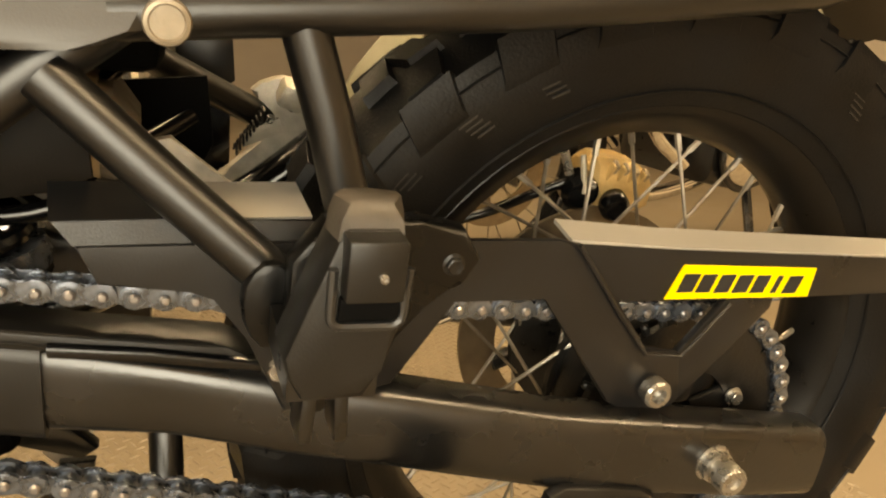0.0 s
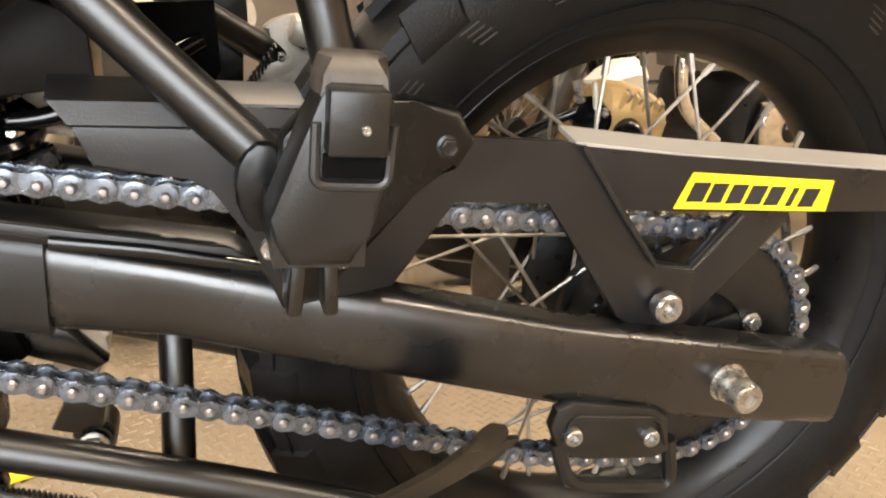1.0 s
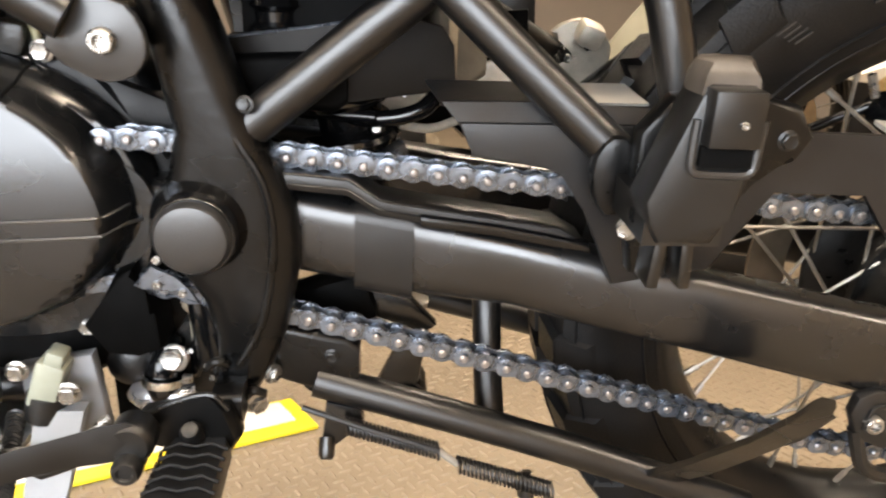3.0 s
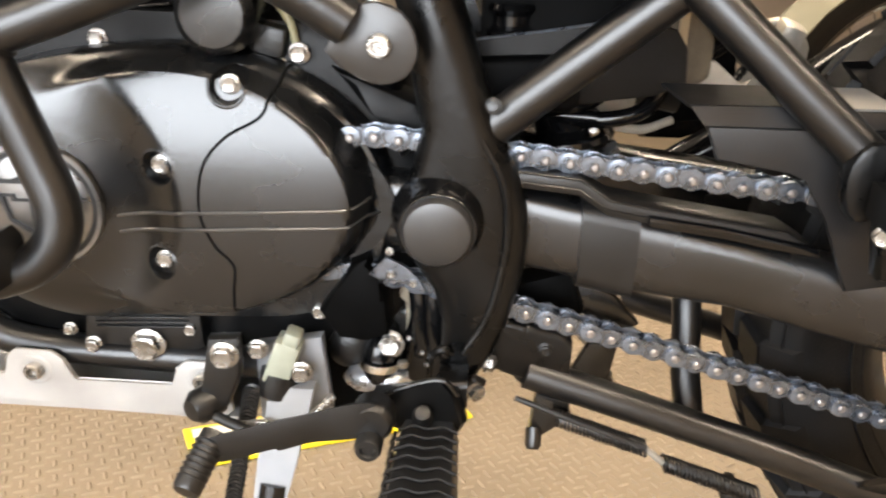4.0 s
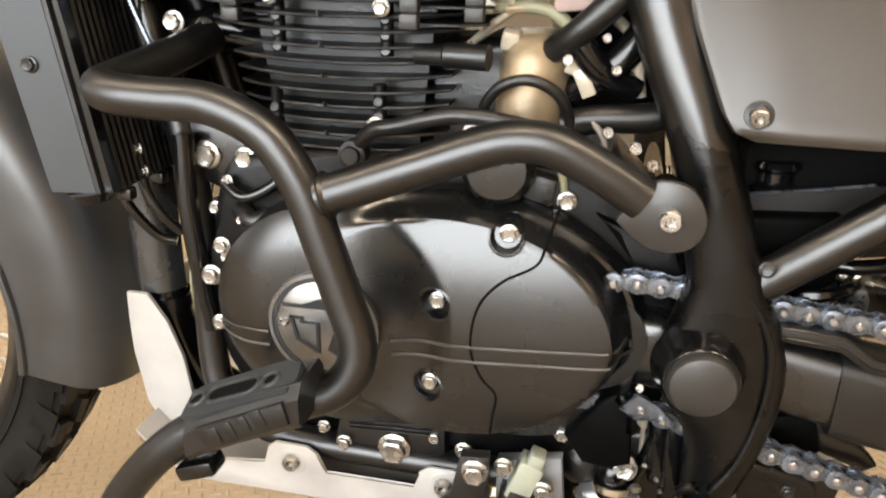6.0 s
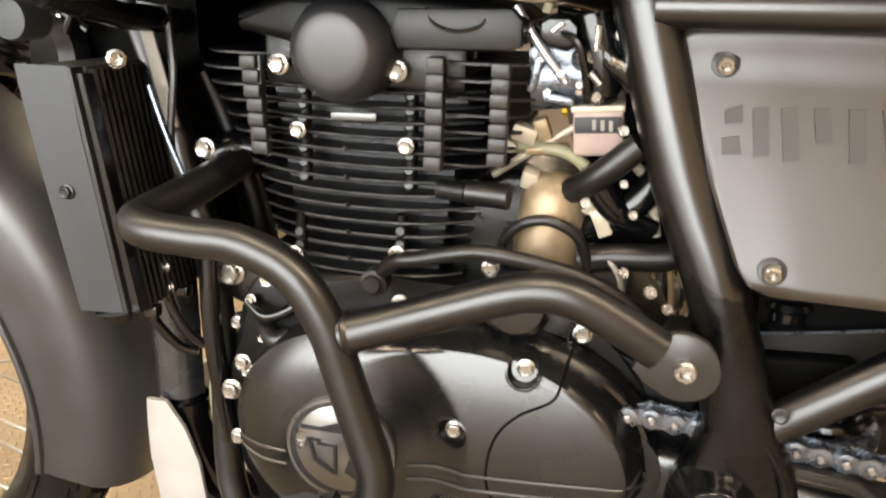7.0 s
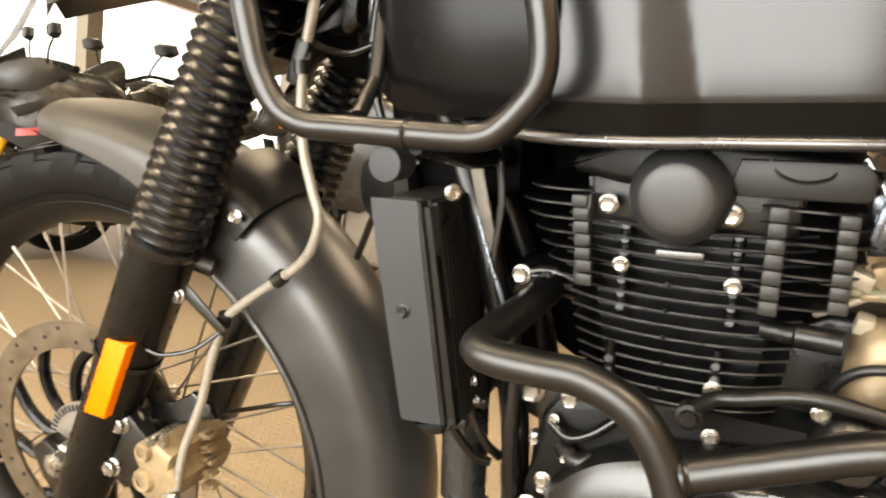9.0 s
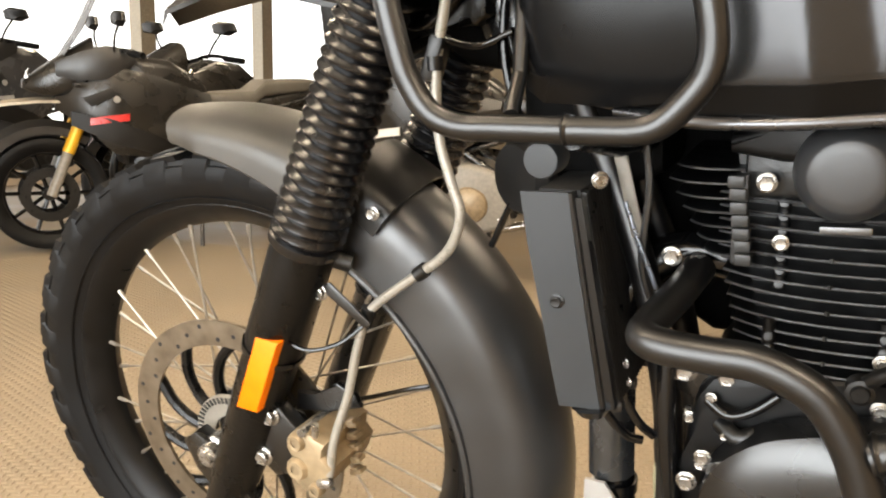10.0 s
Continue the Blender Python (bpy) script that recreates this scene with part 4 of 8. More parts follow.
hanger = part("alloy_bracket", plate([(-0.286, 0.500), (-0.266, 0.512), (-0.250, 0.512), (-0.236, 0.500), (-0.226, 0.486), (-0.232, 0.462), (-0.262, 0.432), (-0.300, 0.415), (-0.312, 0.424), (-0.286, 0.440), (-0.268, 0.460), (-0.270, 0.482)], 0.186, 0.200, 0.004, curve=2), ALLOY, bike, "pale cast alloy footrest bracket")
part("clevis", block(0.024, 0.030, 0.022, pose(-0.252, 0.178, 0.500, 10, 20, 0), 0.005), ALLOY, hanger)
part("web", plate([(-0.296, 0.462), (-0.262, 0.478), (-0.258, 0.466), (-0.292, 0.450)], 0.180, 0.186, 0.001), ALLOY, hanger)
bolt_at(hanger, -0.270, 0.184, 0.476, SCREW, size=0.8)
bolt_at(hanger, -0.250, 0.184, 0.488, BOLT, size=0.7)
part("pedal_spring", tube([Vector((-0.300 + 0.0004 * k, 0.176 + 0.006 * math.cos(k * 0.9), 0.448 + 0.0006 * k + 0.006 * math.sin(k * 0.9))) for k in range(60)], 0.0012, 6), DARK_CAST, hanger)
part("heel_guard", plate([(-0.350, 0.545), (-0.300, 0.548), (-0.296, 0.500), (-0.318, 0.485), (-0.345, 0.50)], 0.225, 0.229, 0.001), BLACK_FRAME, bike, "black far-side heel guard")
part("guard_edge", tube([(-0.306, 0.228, 0.545), (-0.309, 0.228, 0.505)], 0.0024, 8), CREAM, bike.children[-1])
bolt_at(bike, -0.319, 0.224, 0.488, SCREW, size=0.6)
part("rear_disc", lathe([(0.085, -0.002), (0.120, -0.002), (0.120, 0.002), (0.085, 0.002)], Matrix.Translation((0.008, 0.062, 0.320)) @ ROUND_Y, 60, closed=True), DISC_STEEL, rear_wheel, "steel rear brake disc")
# silencer on the far side
sil = part("silencer", tube([(-0.10, 0.175, 0.530), (0.02, 0.19, 0.580), (0.15, 0.20, 0.625), (0.42, 0.215, 0.72)], 0.045, 24, radii=[0.030, 0.045, 0.050, 0.046]), BLACK_GLOSS, bike, "black exhaust silencer")
part("heat_shield", tube([(0.05, 0.172, 0.585), (0.30, 0.190, 0.675)], 0.044, 20), CHROME, sil, "bright steel heat shield")
part("exhaust_pipe", tube(smooth_path([(-0.62, 0.14, 0.30), (-0.46, 0.15, 0.31), (-0.30, 0.160, 0.40), (-0.18, 0.170, 0.49), (-0.08, 0.178, 0.54)]), 0.021, 16), BLACK_GLOSS, sil)

part("collector_shield", loft([[Vector((x, y, z)) for y, z in ((0.225, z0), (0.218, (z0 + z1) / 2), (0.225, z1), (0.262, z1 + 0.01), (0.275, (z0 + z1) / 2), (0.262, z0 - 0.01))] for x, z0, z1 in ((-0.375, 0.40, 0.475), (-0.36, 0.385, 0.495), (-0.325, 0.385, 0.490), (-0.30, 0.395, 0.470))]), BLACK_GLOSS, sil, "black collector cover")

# tan lump added in place of background clutter, and hoses behind the air box
bundle = part("wrapped_connector", loft([rounded_rect(x, y0, y1, z0, z1, 0.008) for x, y0, y1, z0, z1 in ((-0.416, -0.030, 0.020, 0.500, 0.532), (-0.408, -0.038, 0.028, 0.490, 0.545), (-0.388, -0.036, 0.026, 0.484, 0.540), (-0.374, -0.026, 0.016, 0.492, 0.522))]), CLUTTER_TAN, bike, "tan lump standing in for background clutter")
part("tape", loft([rounded_rect(x, -0.040, 0.030, z0, z1, 0.008) for x, z0, z1 in ((-0.402, 0.488, 0.547), (-0.396, 0.486, 0.545))]), TAN_CAST, bundle)
for path, r, mt in ((((-0.47, 0.03, 0.50), (-0.43, 0.05, 0.475), (-0.38, 0.06, 0.48), (-0.34, 0.08, 0.50)), 0.008, BLACK_GLOSS), (((-0.50, -0.02, 0.475), (-0.46, -0.03, 0.462), (-0.42, -0.03, 0.468), (-0.40, -0.02, 0.49)), 0.006, BLACK_GLOSS),
                    (((-0.45, 0.06, 0.455), (-0.41, 0.07, 0.462), (-0.37, 0.075, 0.455)), 0.010, PLASTIC), (((-0.52, 0.0, 0.49), (-0.49, -0.03, 0.468), (-0.45, -0.04, 0.465)), 0.005, BLACK_GLOSS), (((-0.40, -0.02, 0.535), (-0.38, 0.0, 0.55), (-0.35, 0.03, 0.57)), 0.005, BLACK_GLOSS),
                    (((-0.44, 0.0, 0.452), (-0.41, 0.01, 0.446), (-0.385, 0.02, 0.452)), 0.0035, ALLOY), (((-0.43, 0.09, 0.47), (-0.40, 0.10, 0.455), (-0.36, 0.11, 0.46)), 0.005, CREAM)):
    part("hose", tube(smooth_path(path), r, 10), mt, bike)
part("cream_bracket", plate([(-0.470, 0.476), (-0.412, 0.472), (-0.414, 0.452), (-0.432, 0.450)], 0.026, 0.034, 0.002), ALLOY, bike, "cream linkage bracket")
part("cream_bracket", plate([(-0.378, 0.492), (-0.356, 0.497), (-0.312, 0.462), (-0.318, 0.454), (-0.374, 0.470)], 0.026, 0.034, 0.002), ALLOY, bike)
part("shock_collar", lathe([(0.022, -0.008), (0.036, -0.008), (0.038, 0.0), (0.036, 0.008), (0.022, 0.008)], aim((-0.463, -0.01, 0.425), (-0.22, 0, 1)), 28, closed=True), STEEL, bike)
for x, y, z in ((-0.43, 0.02, 0.47), (-0.395, 0.05, 0.468), (-0.45, -0.02, 0.452), (-0.38, 0.07, 0.487)):
    bolt_at(bike, x, y, z, SCREW, (0, -1, 0.3), 0.6)

# lugs, bright studs and a dark carrier round the rear hub
for k in range(6):
    a = 2 * math.pi * (k + 0.15) / 6
    c = Vector((0.006 + 0.060 * math.cos(a), -0.068, 0.321 + 0.060 * math.sin(a)))
    lug_ob = part("hub_lug", lathe([(0, 0.008), (0.008, 0.007), (0.011, 0.0), (0.011, -0.01), (0, -0.01)], aim(c, OUT), 16), DARK_CAST, rear_wheel)
    if k % 2:
        put("bolt", SCREW, rear_wheel, aim(c + Vector((0, -0.008, 0)), OUT) @ Matrix.Scale(0.7, 4))
for k in range(5):
    a = 2 * math.pi * (k + 0.8) / 5
    part("carrier_arm", tube([Vector((0.008 + r * math.cos(a), 0.060, 0.320 + r * math.sin(a))) for r in (0.045, 0.090)], 0.008, 8), DARK_CAST, rear_wheel)

# ---- engine ----
engine = part("crankcase", plate([(-0.935, 0.44), (-0.925, 0.50), (-0.88, 0.528), (-0.70, 0.53), (-0.62, 0.52), (-0.575, 0.46), (-0.560, 0.40), (-0.575, 0.33), (-0.62, 0.285), (-0.72, 0.268), (-0.86, 0.268), (-0.915, 0.31), (-0.94, 0.37)], -0.066, 0.10, 0.010, curve=2), FIN_BLACK, bike, "black cast engine block")

cover_out = [Vector((x, 0, z)) for x, z in ((-0.919, 0.413), (-0.911, 0.447), (-0.890, 0.474), (-0.858, 0.494), (-0.800, 0.508), (-0.740, 0.514), (-0.700, 0.512), (-0.662, 0.503), (-0.625, 0.483), (-0.598, 0.453), (-0.586, 0.410),
                                                   (-0.592, 0.370), (-0.613, 0.338), (-0.650, 0.321), (-0.700, 0.315), (-0.770, 0.312), (-0.830, 0.318), (-0.880, 0.342), (-0.910, 0.378))]
cover_ring = smooth_path(cover_out[-1:] + cover_out + cover_out[:2], 10)[10:10 * (len(cover_out) + 1)]


def step(a, b, t):
    t = max(0.0, min(1.0, (t - a) / (b - a)))
    return t * t * (3 - 2 * t)


BADGE_X, BADGE_Z = -0.8205, 0.411
SEATS = ((-0.689, 0.493), (-0.736, 0.441), (-0.741, 0.374))


def cover_depth(x, z, f):
    """How far the side cover stands out: a flange, a shallow dome round the badge and a long plateau behind it with a scooped front."""
    r = math.hypot(x - BADGE_X, z - BADGE_Z)
    flange = 0.072 + 0.016 * step(1.0, 0.955, f) + 0.004 * step(-0.75, -0.65, x)
    dome = 0.0855 + 0.0315 * max(0.0, 1 - (r / 0.106) ** 4.2)
    low = 0.003 * math.log(math.exp(flange / 0.003) + math.exp(dome / 0.003)) if f < 0.985 else flange
    e = math.hypot((x + 0.730) / 0.131, (z - 0.419) / 0.0915)
    top = 0.1285 - (1.95 if z > 0.412 else 0.9) * (z - 0.412) ** 2 - 0.45 * (x + 0.705) ** 2
    m = step(1.0, 0.885, e) * step(0.054, 0.102, r)
    return -(low + (max(top, low) - low) * m)


cover = bmesh.new()
centre = Vector((-0.745, 0, 0.413))
rings = []
STEPS = 44
for i in range(STEPS + 1):
    f = 1 - i / STEPS
    ring = []
    for p in cover_ring:
        q = centre + (p - centre) * f
        ring.append(cover.verts.new((q.x, cover_depth(q.x, q.z, f), q.z)))
    rings.append(ring)
    if i == STEPS - 1:
        break
n = len(cover_ring)
for a, b in zip(rings, rings[1:]):
    for k in range(n):
        cover.faces.new((a[k], a[(k + 1) % n], b[(k + 1) % n], b[k]))
mid = cover.verts.new((centre.x, cover_depth(centre.x, centre.z, 0), centre.z))
for k in range(n):
    cover.faces.new((rings[-1][k], rings[-1][(k + 1) % n], mid))
# countersunk seats for three bolts
for sx, sz in SEATS:
    near = [f for f in cover.faces if math.hypot(f.calc_center_median().x - sx, f.calc_center_median().z - sz) < 0.0145]
    bmesh.ops.subdivide_edges(cover, edges=list({e for f in near for e in f.edges}), cuts=5, use_grid_fill=True)
    for v in cover.verts:
        r = math.hypot(v.co.x - sx, v.co.z - sz)
        if r < 0.013:
            v.co.y += 0.0065 * step(0.0112, 0.0092, r) - 0.0006 * step(0.013, 0.0115, r) * step(0.0100, 0.0112, r)
side_cover = part("side_cover", cover, ENGINE_BLACK, engine, "satin black engine side cover")


def on_cover(x, z, lift=0.0):
    d = Vector((x, 0, z)) - centre
    best = min(cover_ring, key=lambda p: -(p - centre).normalized().dot(d.normalized()) if d.length > 1e-6 else 0)
    f = min(1.0, d.length / max(1e-6, (best - centre).length))
    return Vector((x, cover_depth(x, z, f) - lift, z))


def cover_line(pts, r, name, mat, lift=0.0):
    path = smooth_path([(x, 0, z) for x, z in pts], 8)
    return part(name, tube([on_cover(p.x, p.z, lift) for p in path], r, 6), mat, engine)


# lines in bright metal: the highlight on their ridges is painted in
for dz in (0.0, -0.0115):
    cover_line([(-0.770, 0.4045 + dz), (-0.745, 0.4085 + dz), (-0.721, 0.4130 + dz), (-0.705, 0.4140 + dz), (-0.66, 0.4165 + dz), (-0.603 - dz * 0.5, 0.4190 + dz)], 0.0012, "raised_line", LINE, 0.0007)
    cover_line([(-0.912, 0.398 + dz * 0.8), (-0.89, 0.3985 + dz), (-0.866, 0.400 + dz)], 0.0010, "raised_line", LINE, 0.0007)
cover_line([(-0.656, 0.508), (-0.662, 0.490), (-0.668, 0.476), (-0.690, 0.463), (-0.705, 0.444), (-0.709, 0.414), (-0.701, 0.391), (-0.690, 0.377), (-0.692, 0.356), (-0.694, 0.330)], 0.0011, "joint_line", SLOT_BLACK, -0.0002)
for sx, sz in SEATS:
    bolt_at(engine, sx + 0.001, on_cover(sx, sz).y + 0.0060, sz + 0.001, size=0.95)
# round badge: a bright disc with plain dark shapes
badge_at = Vector((BADGE_X, -0.1185, BADGE_Z))
badge = part("badge", lathe([(0, 0.0020), (0.0345, 0.0020), (0.0360, 0.0010), (0.0360, -0.003), (0, -0.003)], aim(badge_at, OUT), 60), BADGE, engine, "round brushed silver badge")
part("badge_groove", lathe([(0.0362, 0.0014), (0.0395, 0.0014), (0.0395, -0.008), (0.0362, -0.008)], aim(badge_at, OUT), 60, closed=True), INK, badge)
part("badge_ring", lathe([(0.0397, 0.0022), (0.0425, 0.0022), (0.0432, 0.0010), (0.0432, -0.008), (0.0397, -0.008)], aim(badge_at, OUT), 60, closed=True), BADGE, badge)
by = badge_at.y
for pts in ([(-0.851, 0.4285), (-0.836, 0.4285), (-0.806, 0.4405), (-0.799, 0.4375), (-0.800, 0.4265), (-0.851, 0.4255)],
            [(-0.846, 0.4165), (-0.838, 0.4165), (-0.838, 0.4135), (-0.8255, 0.4135), (-0.8255, 0.390), (-0.8230, 0.390), (-0.8230, 0.4155), (-0.8355, 0.4155), (-0.8355, 0.4185), (-0.846, 0.4185)],
            [(-0.846, 0.4185), (-0.8435, 0.4185), (-0.8395, 0.4010), (-0.8255, 0.3925), (-0.8255, 0.3895), (-0.8415, 0.3995)],
            [(-0.812, 0.4075), (-0.800, 0.3910), (-0.806, 0.3870), (-0.817, 0.3935)], [(-0.809, 0.418), (-0.805, 0.4185), (-0.8045, 0.414), (-0.8085, 0.413)]):
    part("badge_mark", plate(pts, by - 0.0034, by - 0.0018, 0), INK, badge)
bolt_at(badge, -0.851, by - 0.0015, 0.413, SCREW, size=0.75)

for x, y, z, s in ((-0.918, -0.092, 0.390, 0.95), (-0.915, -0.084, 0.453, 1.0), (-0.928, -0.080, 0.425, 1.25), (-0.642, -0.090, 0.328, 1.0), (-0.840, -0.078, 0.294, 0.8), (-0.821, -0.082, 0.284, 1.0), (-0.744, -0.080, 0.301, 0.9),
                   (-0.719, -0.082, 0.293, 1.1), (-0.613, -0.066, 0.312, 1.0), (-0.593, -0.066, 0.291, 1.4), (-0.653, -0.072, 0.508, 1.05), (-0.938, -0.052, 0.516, 1.7), (-0.902, -0.058, 0.517, 1.3), (-0.875, -0.060, 0.497, 1.0), (-0.931, -0.060, 0.475, 0.8), (-0.668, -0.068, 0.50, 0.8)):
    bolt_at(engine, x, y, z, size=s)
sump = part("sump_plate", plate([(-0.822, 0.322), (-0.736, 0.328), (-0.734, 0.285), (-0.760, 0.272), (-0.815, 0.268), (-0.830, 0.285)], -0.082, -0.050, 0.004), DARK_CAST, engine)
for k in range(6):
    part("rib", block(0.072, 0.003, 0.0016, pose(-0.780, -0.0835, 0.302 + 0.004 * k, 0, -3, 0), 0.0005), DARK_CAST, sump)
bolt_at(engine, -0.777, -0.083, 0.287, BIG_BOLT, size=1.15)
part("case_boss", lathe([(0, 0.018), (0.020, 0.016), (0.0255, 0.010), (0.0265, 0.0), (0.0265, -0.02), (0, -0.02)], aim((-0.700, -0.085, 0.534), OUT), 36), ENGINE_BLACK, engine, "round black cap")
part("gear_case", plate([(-0.632, 0.500), (-0.575, 0.478), (-0.566, 0.455), (-0.585, 0.44), (-0.60, 0.47)], -0.075, -0.03, 0.004), FIN_BLACK, engine)
part("case_lug", block(0.022, 0.016, 0.020, pose(-0.672, -0.070, 0.516, 0, 12, 0), 0.003), DARK_CAST, engine)
part("oil_fitting", tube([(-0.935, -0.052, 0.476), (-0.905, -0.06, 0.474)], 0.0055, 12), ZINC, engine, "plated oil union")
part("oil_fitting", tube([(-0.885, -0.056, 0.470), (-0.872, -0.062, 0.468)], 0.008, 12), DARK_CAST, engine)

# barrel and head with cooling fins
barrel = part("cylinder", loft([[Vector((x, y, z)) for x, y in ((x0, -0.040), (x1, -0.040), (x1, 0.06), (x0, 0.06))] for x0, x1, z in ((-0.872, -0.772, 0.50), (-0.890, -0.760, 0.60), (-0.905, -0.745, 0.70))]), DARK_CAST, bike, "black air-cooled cylinder")


def fin(x0, x1, yo, z, bow, name="fin", thick=0.0022):
    pts = []
    for k in range(11):
        f = k / 10
        pts.append((x0 + (x1 - x0) * f, yo + 0.016 * abs(2 * f - 1) ** 3, z - bow * (1 - (2 * f - 1) ** 2)))
    bm = bmesh.new()
    rows = []
    for x, y, zz in pts:
        rows.append([bm.verts.new(v) for v in ((x, y, zz - thick / 2), (x, y - 0.0006, zz), (x, y, zz + thick / 2), (x, 0.07, zz + thick / 2), (x, 0.07, zz - thick / 2))])
    for a, b in zip(rows, rows[1:]):
        for k in range(5):
            bm.faces.new((a[k], a[(k + 1) % 5], b[(k + 1) % 5], b[k]))
    bm.faces.new(rows[0])
    bm.faces.new(rows[-1][::-1])
    ob = part(name, bm, FIN_BLACK, barrel)
    part("fin_edge", tube([(x, y - 0.0003, zz) for x, y, zz in pts], 0.0011, 5), FIN_EDGE, barrel)
    return ob


for k in range(16):
    f = min(1.0, k / 11)
    fin(-0.893 - 0.022 * f, -0.752 + 0.016 * f, -0.058 - 0.010 * f, 0.512 + 0.0107 * k, 0.003)
    if k % 2:
        part("cast_pip", tube([(-0.833, -0.0615 - 0.010 * f, 0.509 + 0.0107 * k), (-0.833, -0.0615 - 0.010 * f, 0.513 + 0.0107 * k)], 0.0016, 6), DARK_CAST, barrel)
head = part("cylinder_head", block(0.150, 0.13, 0.040, pose(-0.822, 0.0, 0.690), 0.006), DARK_CAST, bike, "black cylinder head")
for k in range(7):
    fin(-0.957 + 0.006 * abs(k - 5), -0.885, -0.058, 0.622 + 0.0115 * k, 0.0, "head_fin")
    fin(-0.780, -0.700 - 0.004 * abs(k - 4), -0.074, 0.624 + 0.0115 * k, 0.0, "head_fin")
# scalloped vertical webs between the head fins
for x, z0, z1, y in ((-0.901, 0.622, 0.692, -0.080), (-0.7625, 0.622, 0.698, -0.092), (-0.720, 0.628, 0.696, -0.088)):
    web = part("fin_web", block(0.0105, 0.008, z1 - z0, pose(x + 0.003 * (-0.6 if x > -0.72 else 0.0 if x > -0.8 else 1.2), y + 0.004, (z0 + z1) / 2), 0.0015), WEB_GREY, head, "scalloped grey web")
    nz = 7
    for k in range(nz):
        f = (k + 0.5) / nz
        part("tooth", block(0.0125, 0.010, (z1 - z0) / nz * 0.94, pose(x + 0.007 * (1 - f) * (-0.6 if x > -0.72 else 0.0 if x > -0.8 else 1.2), y + 0.0016 * (k % 2), z0 + (z1 - z0) * f), 0.0015), WEB_GREY, web)
part("rocker_cover", loft([rounded_rect(x, -0.085, 0.085, z0, z1, 0.008) for x, z0, z1 in ((-0.905, 0.708, 0.722), (-0.87, 0.702, 0.735), (-0.80, 0.700, 0.738), (-0.725, 0.702, 0.732), (-0.705, 0.708, 0.722))]), FIN_BLACK, head, "satin black rocker cover")
part("rocker_plate", plate([(-0.795, 0.712), (-0.790, 0.727), (-0.715, 0.7295), (-0.708, 0.722), (-0.708, 0.706), (-0.716, 0.7035), (-0.790, 0.7015)], -0.0895, -0.080, 0.002), ROCKER, head)
dome = part("valve_cap", lathe([(0, 0.0292), (0.016, 0.0288), (0.0238, 0.0276), (0.0258, 0.0264), (0.0322, 0.0180), (0.0345, 0.0120), (0.0352, 0.006), (0.0352, -0.02), (0, -0.02)], aim((-0.8275, -0.084, 0.6990), OUT), 56), CAP_GREY, head, "domed satin black cap")
part("cover_edge", tube([(-0.79, -0.0865, 0.712), (-0.72, -0.0865, 0.713), (-0.710, -0.080, 0.713)], 0.0022, 6), ENGINE_BLACK, head)
part("cover_loop", tube(smooth_path([(-0.772, -0.087, 0.728), (-0.765, -0.089, 0.718), (-0.750, -0.089, 0.714), (-0.735, -0.089, 0.718), (-0.730, -0.087, 0.728)]), 0.0016, 6), BLACK_GLOSS, head)
for x, y, z, s in ((-0.880, -0.076, 0.686, 1.1), (-0.793, -0.078, 0.686, 1.1), (-0.874, -0.070, 0.544, 1.0), (-0.793, -0.070, 0.552, 1.0), (-0.791, -0.066, 0.512, 1.0), (-0.720, -0.085, 0.555, 1.0), (-0.868, -0.073, 0.640, 0.9), (-0.787, -0.073, 0.634, 0.9)):
    bolt_at(head if z > 0.6 else barrel, x, y, z, size=s)
for x, z0, z1 in ((-0.868, 0.60, 0.68), (-0.787, 0.60, 0.68), (-0.873, 0.545, 0.575), (-0.793, 0.553, 0.58)):
    part("stud_column", tube([(x, -0.0585, z0), (x, -0.0585, z1)], 0.0048, 10), FIN_BLACK, barrel)
    for k in range(int((z1 - z0) / 0.0107)):
        part("cast_pip", lathe([(0, 0.0028), (0.0034, 0.0020), (0.0046, 0.0), (0, 0)], aim((x, -0.0630, z0 + 0.004 + 0.0107 * k), (0, -1, 0.3)), 10), DARK_CAST, barrel)
part("name_plate", block(0.034, 0.002, 0.006, pose(-0.826, -0.0725, 0.652, 0, -2, 0), 0.0008), LINE, head, "small metal plate")
part("spark_boot", tube([(-0.764, -0.062, 0.603), (-0.742, -0.070, 0.604)], 0.0075, 14), DARK_CAST, barrel)
part("spark_boot", tube([(-0.742, -0.070, 0.604), (-0.712, -0.074, 0.604)], 0.0090, 14), PLASTIC, barrel, "black sensor boot")

# starter motor, carburettor and hoses behind the barrel
# added dark filler that closes the gap behind the starter
part("starter_bed", loft([rounded_rect(x, -0.026, 0.07, z0, z1, 0.01) for x, z0, z1 in ((-0.760, 0.50, 0.59), (-0.72, 0.50, 0.612), (-0.66, 0.50, 0.612), (-0.625, 0.50, 0.585))]), DARK_CAST, bike, "dark filler block added behind the starter motor")
starter = part("starter_motor", tube([(-0.687, -0.052, 0.545), (-0.684, -0.050, 0.580), (-0.683, -0.048, 0.600), (-0.6825, -0.047, 0.609), (-0.682, -0.046, 0.6155), (-0.682, -0.0455, 0.6185)], 0.024, 32, radii=[0.0245, 0.0245, 0.0240, 0.0215, 0.0160, 0.0080]), BRONZE, bike, "bronze painted starter motor")
part("strap", tube(smooth_path([(-0.716, -0.066, 0.556), (-0.713, -0.074, 0.574), (-0.700, -0.080, 0.588), (-0.682, -0.082, 0.592), (-0.664, -0.078, 0.583), (-0.656, -0.072, 0.566), (-0.653, -0.066, 0.548)]), 0.0040, 10), PLASTIC, starter, "black hose looped over the motor")
